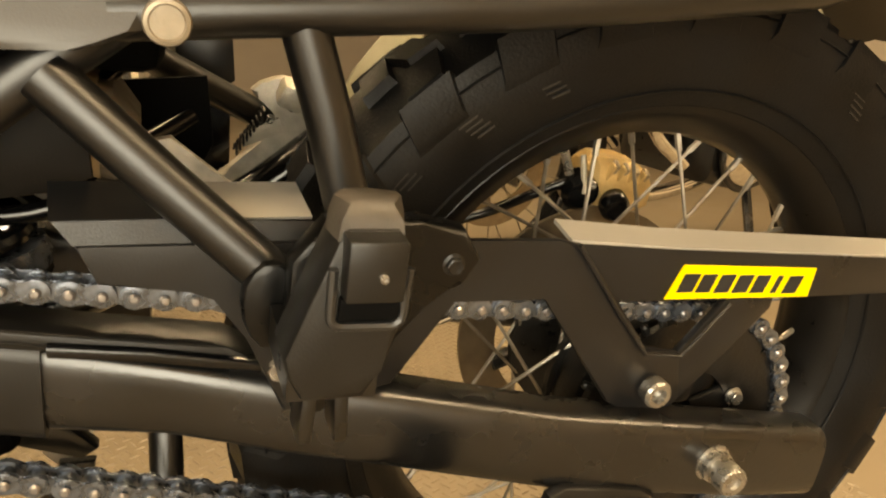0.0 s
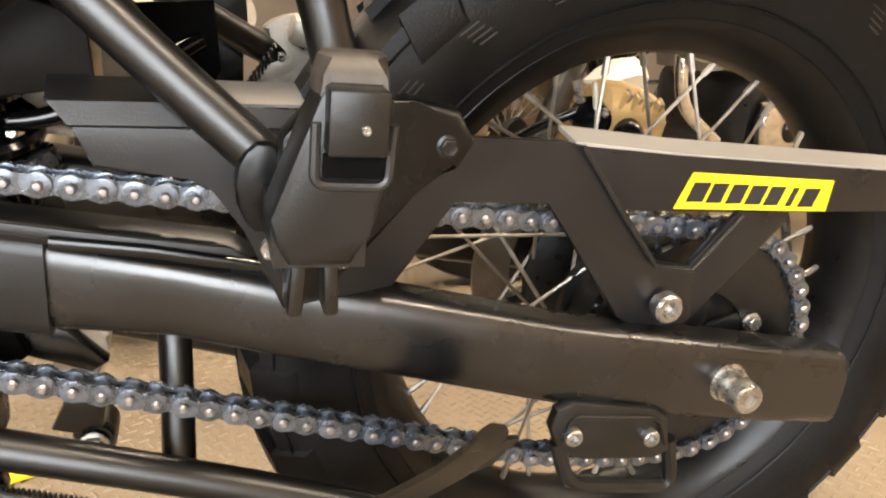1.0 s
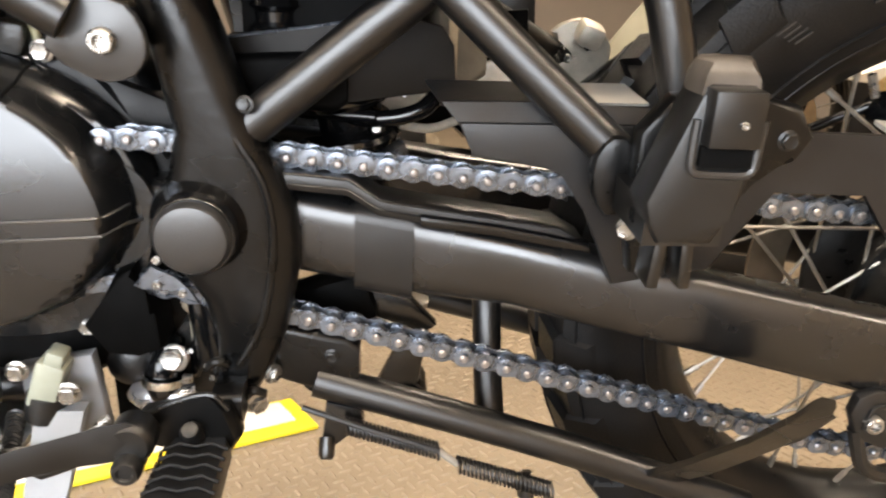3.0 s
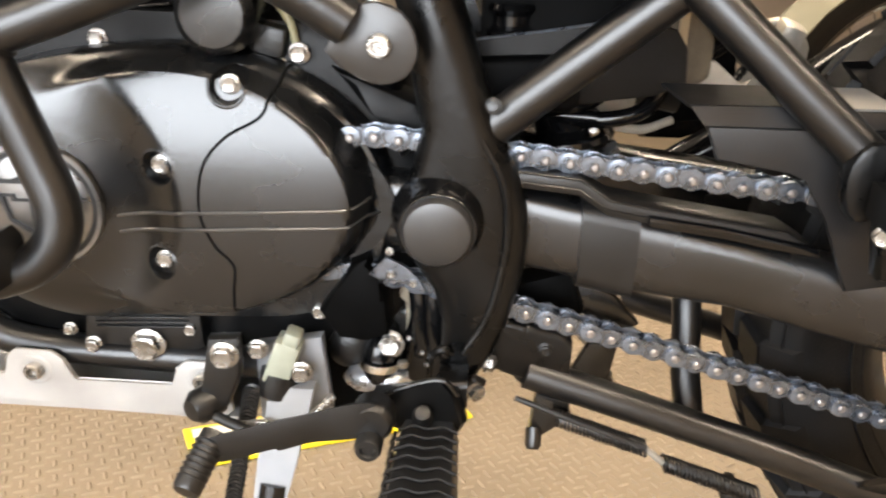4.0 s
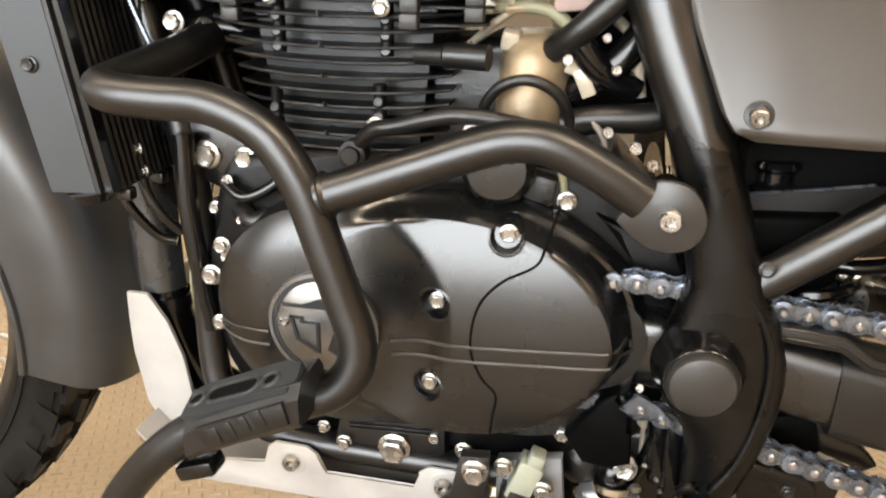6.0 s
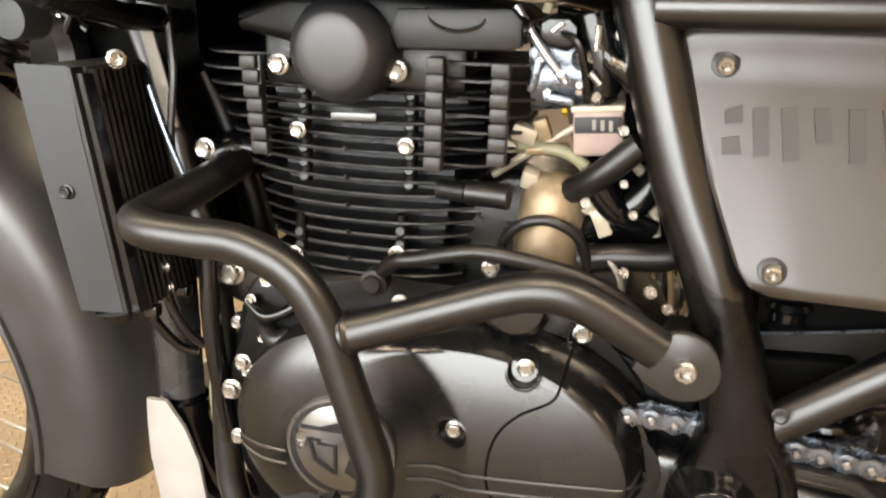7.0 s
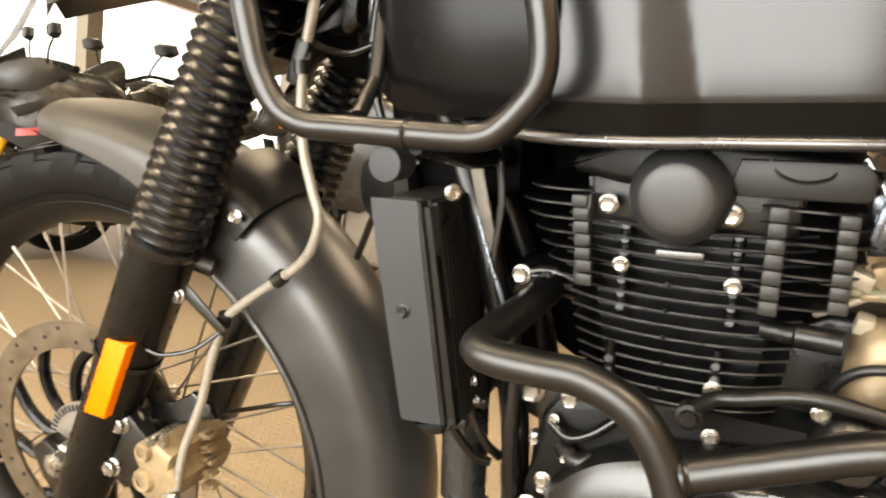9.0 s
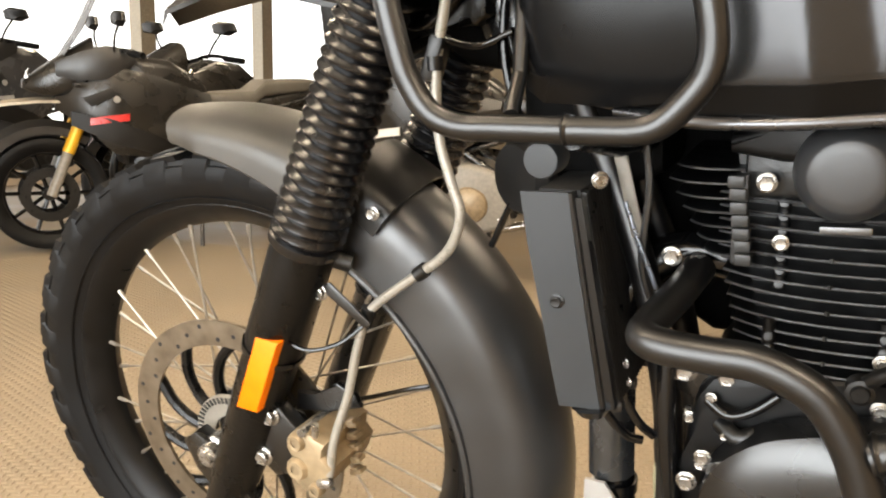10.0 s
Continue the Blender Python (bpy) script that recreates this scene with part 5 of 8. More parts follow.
part("cable_lug", block(0.012, 0.012, 0.014, pose(-0.700, -0.056, 0.615, 20, 12, 0), 0.002), CREAM, starter)
part("oil_hose", tube(smooth_path([(-0.806, -0.080, 0.536), (-0.790, -0.090, 0.553), (-0.771, -0.092, 0.558), (-0.731, -0.094, 0.568), (-0.691, -0.094, 0.565), (-0.652, -0.092, 0.555), (-0.620, -0.088, 0.538), (-0.600, -0.08, 0.525)]), 0.0058, 12), PLASTIC, bike, "black rubber oil hose")
part("banjo", lathe([(0, 0.012), (0.006, 0.012), (0.007, 0.009), (0.010, 0.008), (0.010, -0.006), (0, -0.006)], aim((-0.806, -0.080, 0.534), OUT), 20), DARK_CAST, bike.children[-1])
carb = part("carburettor", loft([rounded_rect(x, -0.060, 0.02, z0, z1, 0.010) for x, z0, z1 in ((-0.706, 0.690, 0.712), (-0.700, 0.684, 0.716), (-0.678, 0.682, 0.714), (-0.670, 0.688, 0.712))]), STEEL, bike, "grey alloy throttle body")
part("intake_rubber", tube([(-0.664, -0.025, 0.693), (-0.625, -0.020, 0.700)], 0.026, 24), BLACK_GLOSS, carb)
part("clip", tube([(-0.652, -0.0255, 0.693), (-0.646, -0.0245, 0.694)], 0.0275, 24), CHROME, carb)
part("throttle_barrel", tube([(-0.7035, -0.040, 0.684), (-0.701, -0.040, 0.684), (-0.672, -0.040, 0.6865), (-0.666, -0.040, 0.687)], 0.0215, 28, radii=[0.0235, 0.0235, 0.0215, 0.0225]), STEEL, carb, "grey alloy throttle barrel")
part("throttle_cable", tube(smooth_path([(-0.700, -0.070, 0.720), (-0.676, -0.078, 0.712), (-0.668, -0.078, 0.695), (-0.664, -0.072, 0.672)]), 0.0030, 8), BLACK_GLOSS, carb)
for x, z in ((-0.697, 0.698), (-0.671, 0.682), (-0.692, 0.676)):
    bolt_at(carb, x, -0.066, z, SCREW, (0.1, -1, 0.25), 0.5)
part("cast_web", block(0.006, 0.010, 0.030, pose(-0.700, -0.062, 0.690, 0, 14, 0), 0.002), STEEL, carb)
part("cast_web", block(0.022, 0.008, 0.006, pose(-0.684, -0.064, 0.672, 0, 8, 0), 0.002), STEEL, carb)
part("union", lathe([(0, 0.008), (0.004, 0.008), (0.005, 0.005), (0.0075, 0.004), (0.0075, -0.006), (0, -0.006)], aim((-0.668, -0.070, 0.700), (0.5, -0.8, 0.2)), 14), ZINC, carb)
part("union", lathe([(0, 0.006), (0.003, 0.006), (0.004, 0.003), (0.006, 0.002), (0.006, -0.006), (0, -0.006)], aim((-0.660, -0.070, 0.676), (0.2, -1, 0.0)), 14), ZINC, carb)
# black clamps, a slanted cast rib and bright bars painted in as glints
part("slanted_rib", tube(smooth_path([(-0.715, -0.071, 0.731), (-0.702, -0.073, 0.712), (-0.690, -0.074, 0.697), (-0.679, -0.072, 0.684)]), 0.0030, 12), ALLOY_BRIGHT, carb)
part("cable_cam", loft([rounded_rect(x, -0.078, -0.050, z0, z1, 0.004) for x, z0, z1 in ((-0.697, 0.710, 0.724), (-0.692, 0.706, 0.727), (-0.680, 0.704, 0.727), (-0.675, 0.708, 0.722))]), BLACK_GLOSS, carb, "black throttle cable cam")
part("rubber_clamp", tube([(-0.666, -0.062, 0.726), (-0.659, -0.066, 0.704), (-0.656, -0.062, 0.678)], 0.0125, 20), BLACK_GLOSS, carb, "black rubber clamp")
for a, b, r in (((-0.661, -0.080, 0.721), (-0.661, -0.080, 0.706), 0.0022), ((-0.652, -0.081, 0.701), (-0.640, -0.080, 0.695), 0.0030), ((-0.664, -0.081, 0.692), (-0.657, -0.081, 0.685), 0.0022), ((-0.690, -0.079, 0.716), (-0.683, -0.080, 0.722), 0.0018)):
    part("bright_clip", tube([a, b], r, 8), ZINC, carb)
part("plug_tab", block(0.006, 0.006, 0.007, pose(-0.6945, -0.072, 0.7305, 0, 15, 0), 0.001), OLIVE, carb)
bolt_at(carb, -0.683, -0.079, 0.690, SCREW, (0.2, -1, 0.2), 0.55)
bolt_at(carb, -0.671, -0.076, 0.679, SCREW, (0.3, -1, 0.1), 0.45)
part("float_bowl", block(0.034, 0.05, 0.032, pose(-0.656, -0.038, 0.651, 0, -5, 0), 0.003), LABEL_PINK, carb, "pale canister with a faded label")
part("bowl_lid", block(0.036, 0.052, 0.005, pose(-0.6575, -0.038, 0.667, 0, -5, 0), 0.0015), CREAM, carb)
part("label_band", block(0.031, 0.002, 0.011, pose(-0.6565, -0.0632, 0.6565, 0, -5, 0), 0.0005), INK, carb)
for k in range(3):
    part("label_bar", block(0.0025, 0.001, 0.007, pose(-0.659 + 0.0055 * k, -0.0646, 0.6565, 0, -5, 0), 0), HOSE_GREY, carb)
for x, z, w, h, a, mt in ((-0.706, 0.646, 0.018, 0.012, 15, CREAM), (-0.694, 0.650, 0.010, 0.016, -20, BRONZE), (-0.690, 0.636, 0.030, 0.006, -6, BRONZE), (-0.716, 0.637, 0.010, 0.008, 30, ALLOY), (-0.640, 0.600, 0.012, 0.016, 30, BRONZE), (-0.634, 0.640, 0.010, 0.014, -15, HOSE_GREY)):
    part("bracket", block(w, 0.012, h, pose(x, -0.052, z, 10, a, 0), 0.002), mt, carb)
for path, r, m in ((((-0.735, -0.040, 0.632), (-0.70, -0.052, 0.636), (-0.67, -0.056, 0.632), (-0.64, -0.05, 0.60)), 0.0045, OLIVE), (((-0.66, -0.07, 0.628), (-0.64, -0.066, 0.60), (-0.615, -0.05, 0.585)), 0.010, BLACK_GLOSS),
                   (((-0.672, -0.05, 0.605), (-0.655, -0.06, 0.618), (-0.628, -0.06, 0.645)), 0.009, BLACK_GLOSS), (((-0.676, -0.055, 0.605), (-0.655, -0.075, 0.622), (-0.628, -0.080, 0.648)), 0.0095, PLASTIC), (((-0.655, -0.05, 0.58), (-0.63, -0.06, 0.60), (-0.60, -0.05, 0.64)), 0.011, BLACK_GLOSS), (((-0.668, -0.060, 0.722), (-0.652, -0.072, 0.700), (-0.630, -0.070, 0.682)), 0.0075, BLACK_GLOSS), (((-0.650, -0.060, 0.722), (-0.640, -0.070, 0.704), (-0.622, -0.066, 0.690)), 0.006, BLACK_GLOSS),
                   (((-0.66, -0.062, 0.560), (-0.635, -0.066, 0.566), (-0.605, -0.064, 0.568), (-0.58, -0.06, 0.575)), 0.010, PLASTIC), (((-0.69, -0.04, 0.728), (-0.66, -0.05, 0.722), (-0.64, -0.04, 0.70), (-0.63, -0.04, 0.66)), 0.0035, BLACK_GLOSS),
                   (((-0.73, -0.03, 0.61), (-0.705, -0.05, 0.63), (-0.66, -0.045, 0.66)), 0.003, CREAM), (((-0.645, -0.07, 0.57), (-0.632, -0.078, 0.555), (-0.628, -0.075, 0.53)), 0.0022, HOSE_GREY), (((-0.68, -0.06, 0.55), (-0.66, -0.07, 0.53), (-0.655, -0.07, 0.512)), 0.0028, OLIVE),
                   (((-0.65, -0.03, 0.64), (-0.62, -0.055, 0.62), (-0.61, -0.05, 0.58)), 0.004, CREAM)):
    part("hose", tube(smooth_path(path), r, 10), m, bike)
for x, y, z, s in ((-0.640, -0.072, 0.655, 0.7), (-0.636, -0.074, 0.62, 0.55), (-0.628, -0.076, 0.60, 0.6), (-0.612, -0.098, 0.555, 0.8), (-0.600, -0.100, 0.545, 0.7), (-0.63, -0.08, 0.56, 0.7), (-0.66, -0.075, 0.605, 0.7), (-0.648, -0.07, 0.715, 0.7)):
    bolt_at(bike, x, y, z, SCREW, (0.2, -1, 0.2), s)
part("oil_clip", block(0.010, 0.004, 0.016, pose(-0.655, -0.064, 0.602, 0, 20, 0), 0.001), CREAM, bike)
part("oil_clip", block(0.010, 0.006, 0.020, pose(-0.648, -0.066, 0.590, 0, -25, 0), 0.001), CREAM, bike)
# dark interior behind: wiring bundle and frame backbone
part("backbone", tube([(-1.10, 0, 0.83), (-0.80, 0, 0.78), (-0.62, 0, 0.74)], 0.022, 16), BLACK_TUBE, bike)
# added dark block that hides the floor left of the barrel
part("regulator_box", loft([rounded_rect(x, 0.075, 0.115, z0, z1, 0.01) for x, z0, z1 in ((-1.005, 0.60, 0.74), (-0.985, 0.53, 0.76), (-0.935, 0.50, 0.76), (-0.915, 0.50, 0.74))]), DEEP_BLACK, bike, "dark filler block added on the far side")
part("wiring_tray", block(0.08, 0.10, 0.16, pose(-0.625, 0.02, 0.64), 0.01), DEEP_BLACK, bike, "black electrics tray")

# crash guard
crash = part("crash_guard", tube(smooth_path([(-0.930, -0.045, 0.606), (-0.938, -0.090, 0.597), (-0.948, -0.135, 0.589), (-0.948, -0.158, 0.586), (-0.930, -0.166, 0.584), (-0.900, -0.167, 0.583), (-0.868, -0.166, 0.581), (-0.834, -0.166, 0.565),
                                              (-0.812, -0.167, 0.534), (-0.799, -0.168, 0.498), (-0.786, -0.169, 0.460), (-0.777, -0.171, 0.431), (-0.780, -0.174, 0.410), (-0.796, -0.178, 0.394), (-0.822, -0.184, 0.386), (-0.84, -0.188, 0.380)], 5), 0.0132, 20), BLACK_TUBE, bike, "black tubular crash guard")
part("brace_tube", tube(smooth_path([(-0.800, -0.167, 0.528), (-0.772, -0.164, 0.538), (-0.735, -0.162, 0.552), (-0.700, -0.160, 0.565), (-0.680, -0.159, 0.5695), (-0.660, -0.158, 0.568), (-0.635, -0.155, 0.556), (-0.606, -0.151, 0.538)], 5), 0.0128, 20), BLACK_TUBE, crash)
part("weld", lathe([(0.0125, -0.003), (0.0150, 0), (0.0125, 0.003)], aim((-0.795, -0.166, 0.530), (0.9, 0, 0.3)), 20), BLACK_TUBE, crash)
part("mount_plate", plate([(-0.620, 0.523), (-0.603, 0.547), (-0.590, 0.5495), (-0.577, 0.545), (-0.569, 0.533), (-0.568, 0.520), (-0.575, 0.509), (-0.588, 0.505), (-0.600, 0.508)], -0.150, -0.143, 0.0015, curve=2), GREY_PLASTIC, crash, "grey mounting plate")
part("spacer", tube([(-0.589, -0.143, 0.527), (-0.589, -0.09, 0.527)], 0.011, 16), BLACK_TUBE, crash)
bolt_at(crash, -0.589, -0.150, 0.527, SCREW, size=1.25)
# slider on the lower end of the guard
slide = part("slider", loft([[Vector((x + u * 0.0 , y, z + w)) for y, w in ((-0.214, -0.013), (-0.219, -0.007), (-0.219, 0.010), (-0.212, 0.019), (-0.182, 0.019), (-0.174, 0.010), (-0.174, -0.008), (-0.184, -0.014))] for x, z, u in ((-0.800, 0.4035, 0), (-0.806, 0.401, 0), (-0.815, 0.397, 0), (-0.845, 0.384, 0), (-0.876, 0.368, 0), (-0.882, 0.364, 0))]), PLASTIC, crash, "black plastic crash slider")
# pale top plate with a slot between two holes
top_axis = (Vector((-0.804, -0.203, 0.4215)), Vector((-0.886, -0.203, 0.3865)))
across = Vector((0.0, 0.94, 0.34)).normalized()
along_top = (top_axis[1] - top_axis[0]).normalized()
lift_top = along_top.cross(across).normalized()
lift_top = lift_top if lift_top.z > 0 else -lift_top


def on_top(u, v, h):
    return top_axis[0] + along_top * u + across * v + lift_top * h


top_bm = bmesh.new()
outline = [(0.000, -0.004), (0.005, -0.013), (0.076, -0.014), (0.089, -0.010), (0.090, 0.010), (0.080, 0.014), (0.016, 0.016), (0.002, 0.010)]
loft([[on_top(u * k, v * k, h) for u, v in outline] for h, k in ((-0.004, 1.0), (0.0005, 1.0), (0.0018, 0.985))], top_bm)
top_plate = part("top_plate", top_bm, COOLER, slide, "grey slotted top plate")


def top_mark(name, u0, u1, r):
    ring = [(u1 + r * math.cos(radians(a)), r * math.sin(radians(a))) for a in range(-90, 91, 30)] + [(u0 - r * math.cos(radians(a)), -r * math.sin(radians(a))) for a in range(-90, 91, 30)]
    # black patch on the plate: the shade of an opening painted in
    part(name, loft([[on_top(u, v + 0.001, h) for u, v in ring] for h in (0.0012, 0.0020)]), SLOT_BLACK, top_plate)
    loop = [on_top(u, v + 0.001, 0.0022) for u, v in ring]
    part("slot_lip", tube(loop + [loop[0]], 0.0014, 6), COOLER, top_plate)


top_mark("slot", 0.0375, 0.0645, 0.0066)
top_mark("hole", 0.0215, 0.0225, 0.0052)
top_mark("hole", 0.0795, 0.0805, 0.0052)
part("face_panel", plate([(-0.872, 0.382), (-0.810, 0.411), (-0.806, 0.396), (-0.864, 0.366)], -0.2215, -0.2165, 0.0015), PLASTIC, slide)
# raised plain bars on the face
for k in range(4):
    part("raised_bar", block(0.0085, 0.0016, 0.012, pose(-0.858 + 0.0105 * k, -0.2216, 0.3795 + 0.0060 * k, 0, -26, 0), 0.0005), PLASTIC, slide)
part("tail_tube", tube(smooth_path([(-0.862, -0.196, 0.373), (-0.886, -0.197, 0.363), (-0.906, -0.198, 0.348), (-0.927, -0.198, 0.327), (-0.946, -0.197, 0.303), (-0.957, -0.196, 0.287)], 4) + [Vector((-0.9595, -0.196, 0.283)), Vector((-0.961, -0.196, 0.2805))], 0.013, 26, radii=[0.0138] + [0.0132] * 20 + [0.0122, 0.0095]), PLASTIC, slide)
part("lower_lug", block(0.030, 0.020, 0.012, pose(-0.886, -0.196, 0.333, 0, -20, 0), 0.003), BLACK_GLOSS, slide)

# skid plate
skid = part("skid_plate", plate([(-0.968, 0.242), (-0.955, 0.250), (-0.925, 0.256), (-0.888, 0.259), (-0.886, 0.276), (-0.878, 0.2825), (-0.850, 0.2820), (-0.841, 0.275), (-0.835, 0.257), (-0.757, 0.257), (-0.754, 0.273), (-0.746, 0.2800), (-0.722, 0.2800), (-0.714, 0.270), (-0.712, 0.238), (-0.720, 0.231), (-0.820, 0.2335), (-0.955, 0.232)], -0.0945, -0.0905, 0.0012), SILVER, bike, "silver painted aluminium skid plate")
part("skid_floor", loft([[Vector((x, y, z)) for y, z in ((-0.0935, z0), (-0.07, z0 - 0.006), (0.07, z0 - 0.006), (0.0935, z0), (0.0935, z0 + 0.003), (-0.0935, z0 + 0.003))] for x, z0 in ((-0.70, 0.229), (-0.82, 0.231), (-0.955, 0.231), (-0.985, 0.243), (-1.010, 0.270))]), SILVER, skid)
part("skid_nose", loft([[Vector((x + dx, y, z)) for y, dx in ((-0.056, 0), (0.056, 0), (0.056, 0.004), (-0.056, 0.004))] for x, z in ((-0.990, 0.245), (-1.018, 0.275), (-1.026, 0.330), (-1.024, 0.380))]), SILVER, skid)
part("skid_side", loft([[Vector((x, y, z)) for x, y in ((x0, -0.058), (x1, -0.058), (x1, -0.054), (x0, -0.054))] for x0, x1, z in ((-1.005, -0.955, 0.252), (-1.019, -0.972, 0.280), (-1.026, -0.978, 0.330), (-1.026, -0.990, 0.364), (-1.025, -1.006, 0.388))]), SILVER, skid)
bolt_at(skid, -0.864, -0.0945, 0.266, SCREW, size=1.25)
bolt_at(skid, -0.733, -0.0945, 0.265, SCREW, size=1.25)
for x in (-0.864, -0.733):
    part("washer_dish", lathe([(0.0072, 0.0004), (0.0105, 0.0012), (0.0125, 0.0004), (0.0125, -0.002), (0.0072, -0.002)], aim((x, -0.0945, 0.2655), OUT), 24, closed=True), SILVER, skid)
part("cradle_tube", tube(smooth_path([(-0.935, -0.070, 0.305), (-0.91, -0.072, 0.287), (-0.86, -0.075, 0.276), (-0.74, -0.076, 0.272), (-0.69, -0.076, 0.272), (-0.648, -0.074, 0.272)]), 0.0125, 16), BLACK_TUBE, frame_part)
part("cradle_tube", tube(smooth_path([(-0.935, 0.070, 0.305), (-0.91, 0.078, 0.285), (-0.86, 0.083, 0.272), (-0.74, 0.085, 0.268), (-0.62, 0.086, 0.275), (-0.56, 0.09, 0.30)]), 0.0125, 16), BLACK_TUBE, frame_part)
part("down_tube", tube(smooth_path([(-1.06, -0.018, 0.80), (-0.985, -0.040, 0.62), (-0.955, -0.050, 0.50), (-0.948, -0.056, 0.42), (-0.944, -0.064, 0.34), (-0.935, -0.070, 0.305)]), 0.0125, 16), BLACK_TUBE, frame_part)
part("down_tube", tube(smooth_path([(-1.06, 0.018, 0.80), (-0.985, 0.040, 0.62), (-0.955, 0.050, 0.50), (-0.948, 0.056, 0.42), (-0.944, 0.064, 0.34), (-0.935, 0.070, 0.305)]), 0.0125, 16), BLACK_TUBE, frame_part)
part("engine_hanger", plate([(-0.965, 0.545), (-0.915, 0.545), (-0.895, 0.50), (-0.92, 0.485), (-0.96, 0.50)], -0.052, -0.046, 0.002), BLACK_FRAME, frame_part)

# exhaust header in front of the barrel, with its heat shield
header = part("header_pipe", tube(smooth_path([(-0.90, 0.0, 0.60), (-0.955, -0.005, 0.605), (-0.995, -0.018, 0.57), (-1.008, -0.026, 0.50), (-1.008, -0.028, 0.42), (-1.000, -0.026, 0.34), (-0.97, -0.02, 0.285), (-0.90, 0.0, 0.262), (-0.70, 0.10, 0.262), (-0.60, 0.135, 0.29)]), 0.0185, 20), BLACK_GLOSS, bike, "black enamel exhaust header")
part("heat_shield", loft([[Vector((cx + rr * math.cos(a), -0.027 + rr * math.sin(a), z)) for rr in (0.0225, 0.0205) for a in ([radians(180 + 36 * k) for k in range(6)] if rr > 0.021 else [radians(360 - 36 * k) for k in range(6)])] for cx, z in ((-0.998, 0.545), (-1.008, 0.50), (-1.008, 0.44), (-1.008, 0.385))]), SHIELD, header, "grey metallic heat shield")
part("clamp", lathe([(0.019, -0.006), (0.0215, -0.006), (0.0215, 0.006), (0.019, 0.006)], aim((-1.004, -0.027, 0.372), (0, 0, 1)), 24, closed=True), BLACK_GLOSS, header)
part("vent_hose", tube(smooth_path([(-1.012, -0.066, 0.500), (-1.010, -0.068, 0.485), (-1.000, -0.066, 0.465), (-0.985, -0.060, 0.445), (-0.972, -0.055, 0.440)]), 0.0042, 10), BLACK_GLOSS, bike)
part("cable", tube(smooth_path([(-0.985, -0.075, 0.665), (-0.972, -0.078, 0.63), (-0.960, -0.078, 0.60), (-0.955, -0.07, 0.57)]), 0.0020, 8), STEEL, bike, "steel cable end")
part("cable", tube(smooth_path([(-0.953, -0.060, 0.45), (-0.957, -0.062, 0.40), (-0.945, -0.066, 0.34), (-0.925, -0.07, 0.30)]), 0.003, 8), OLIVE, bike)
for path, r, mt in ((((-0.987, -0.070, 0.520), (-0.984, -0.072, 0.490), (-0.972, -0.070, 0.466), (-0.960, -0.064, 0.452)), 0.0042, BLACK_GLOSS), (((-0.950, -0.066, 0.535), (-0.949, -0.070, 0.480), (-0.944, -0.070, 0.420), (-0.938, -0.068, 0.370)), 0.0085, BLACK_GLOSS),
                    (((-0.915, -0.072, 0.500), (-0.898, -0.078, 0.492), (-0.880, -0.076, 0.498), (-0.862, -0.070, 0.512)), 0.0045, BLACK_GLOSS), (((-0.905, -0.070, 0.480), (-0.890, -0.080, 0.474), (-0.876, -0.078, 0.478)), 0.0075, DARK_CAST)):
    part("hose", tube(smooth_path(path), r, 10), mt, bike)
for x, y, z, sz in ((-0.986, -0.074, 0.522, 0.9), (-0.982, -0.074, 0.505, 0.7), (-0.912, -0.072, 0.502, 0.7), (-0.899, -0.080, 0.474, 0.6), (-0.918, -0.070, 0.438, 0.9)):
    bolt_at(bike, x, y, z, BOLT, (-0.2, -1, 0.1), sz)
part("strap_plate", block(0.011, 0.003, 0.085, pose(-0.988, -0.056, 0.672, 0, -13, 0), 0.001), HOSE_GREY, frame_part, "pale frame strap")
part("head_cable", tube(smooth_path([(-0.974, -0.062, 0.722), (-0.967, -0.070, 0.677), (-0.972, -0.072, 0.618), (-0.968, -0.06, 0.58)]), 0.0030, 8), GREY_PLASTIC, bike)
bolt_at(bike, -1.003, -0.085, 0.684, BIG_BOLT, (0.5, -0.8, 0), 0.6)
bolt_at(bike, -0.950, -0.060, 0.618, BOLT, size=1.2)
bolt_at(crash, -0.932, -0.050, 0.612, BOLT, (0.8, -0.5, 0.2), 1.2)

# extra plate with two pins, added to show one chain link
link_plate = part("chain_stop", plate([(-0.603, 0.367), (-0.5965, 0.3745), (-0.591, 0.3815), (-0.586, 0.377), (-0.577, 0.3745), (-0.569, 0.365), (-0.5615, 0.354), (-0.571, 0.3575), (-0.583, 0.3635), (-0.597, 0.364)], -0.1085, -0.1060, 0.0008), STEEL, engine, "bluish chain link plate added in front of the chain")
for x, z in ((-0.588, 0.3685), (-0.5725, 0.3625)):
    bolt_at(link_plate, x, -0.1085, z, SCREW, size=0.5)
bolt_at(link_plate, -0.590, -0.0985, 0.380, SCREW, (0, -0.8, 0.6), 0.55)
part("pale_tab", plate([(-0.588, 0.334), (-0.585, 0.3415), (-0.5785, 0.342), (-0.5765, 0.329), (-0.580, 0.323), (-0.586, 0.329)], -0.066, -0.062, 0.001), CREAM, engine, "cream metal tab")
part("tab_stem", tube([(-0.5805, -0.064, 0.326), (-0.580, -0.064, 0.300)], 0.0018, 8), CREAM, engine)
# pleated rubber boot behind the frame casting
for x, z0, z1, r in ((-0.573, 0.352, 0.288, 0.0075), (-0.562, 0.350, 0.270, 0.0085), (-0.549, 0.352, 0.272, 0.0080)):
    part("boot_fold", tube(smooth_path([(x, -0.074, z0), (x + 0.003, -0.078, z0 * 0.6 + z1 * 0.4), (x + 0.006, -0.076, z1)]), r, 14), BLACK_GLOSS, engine)
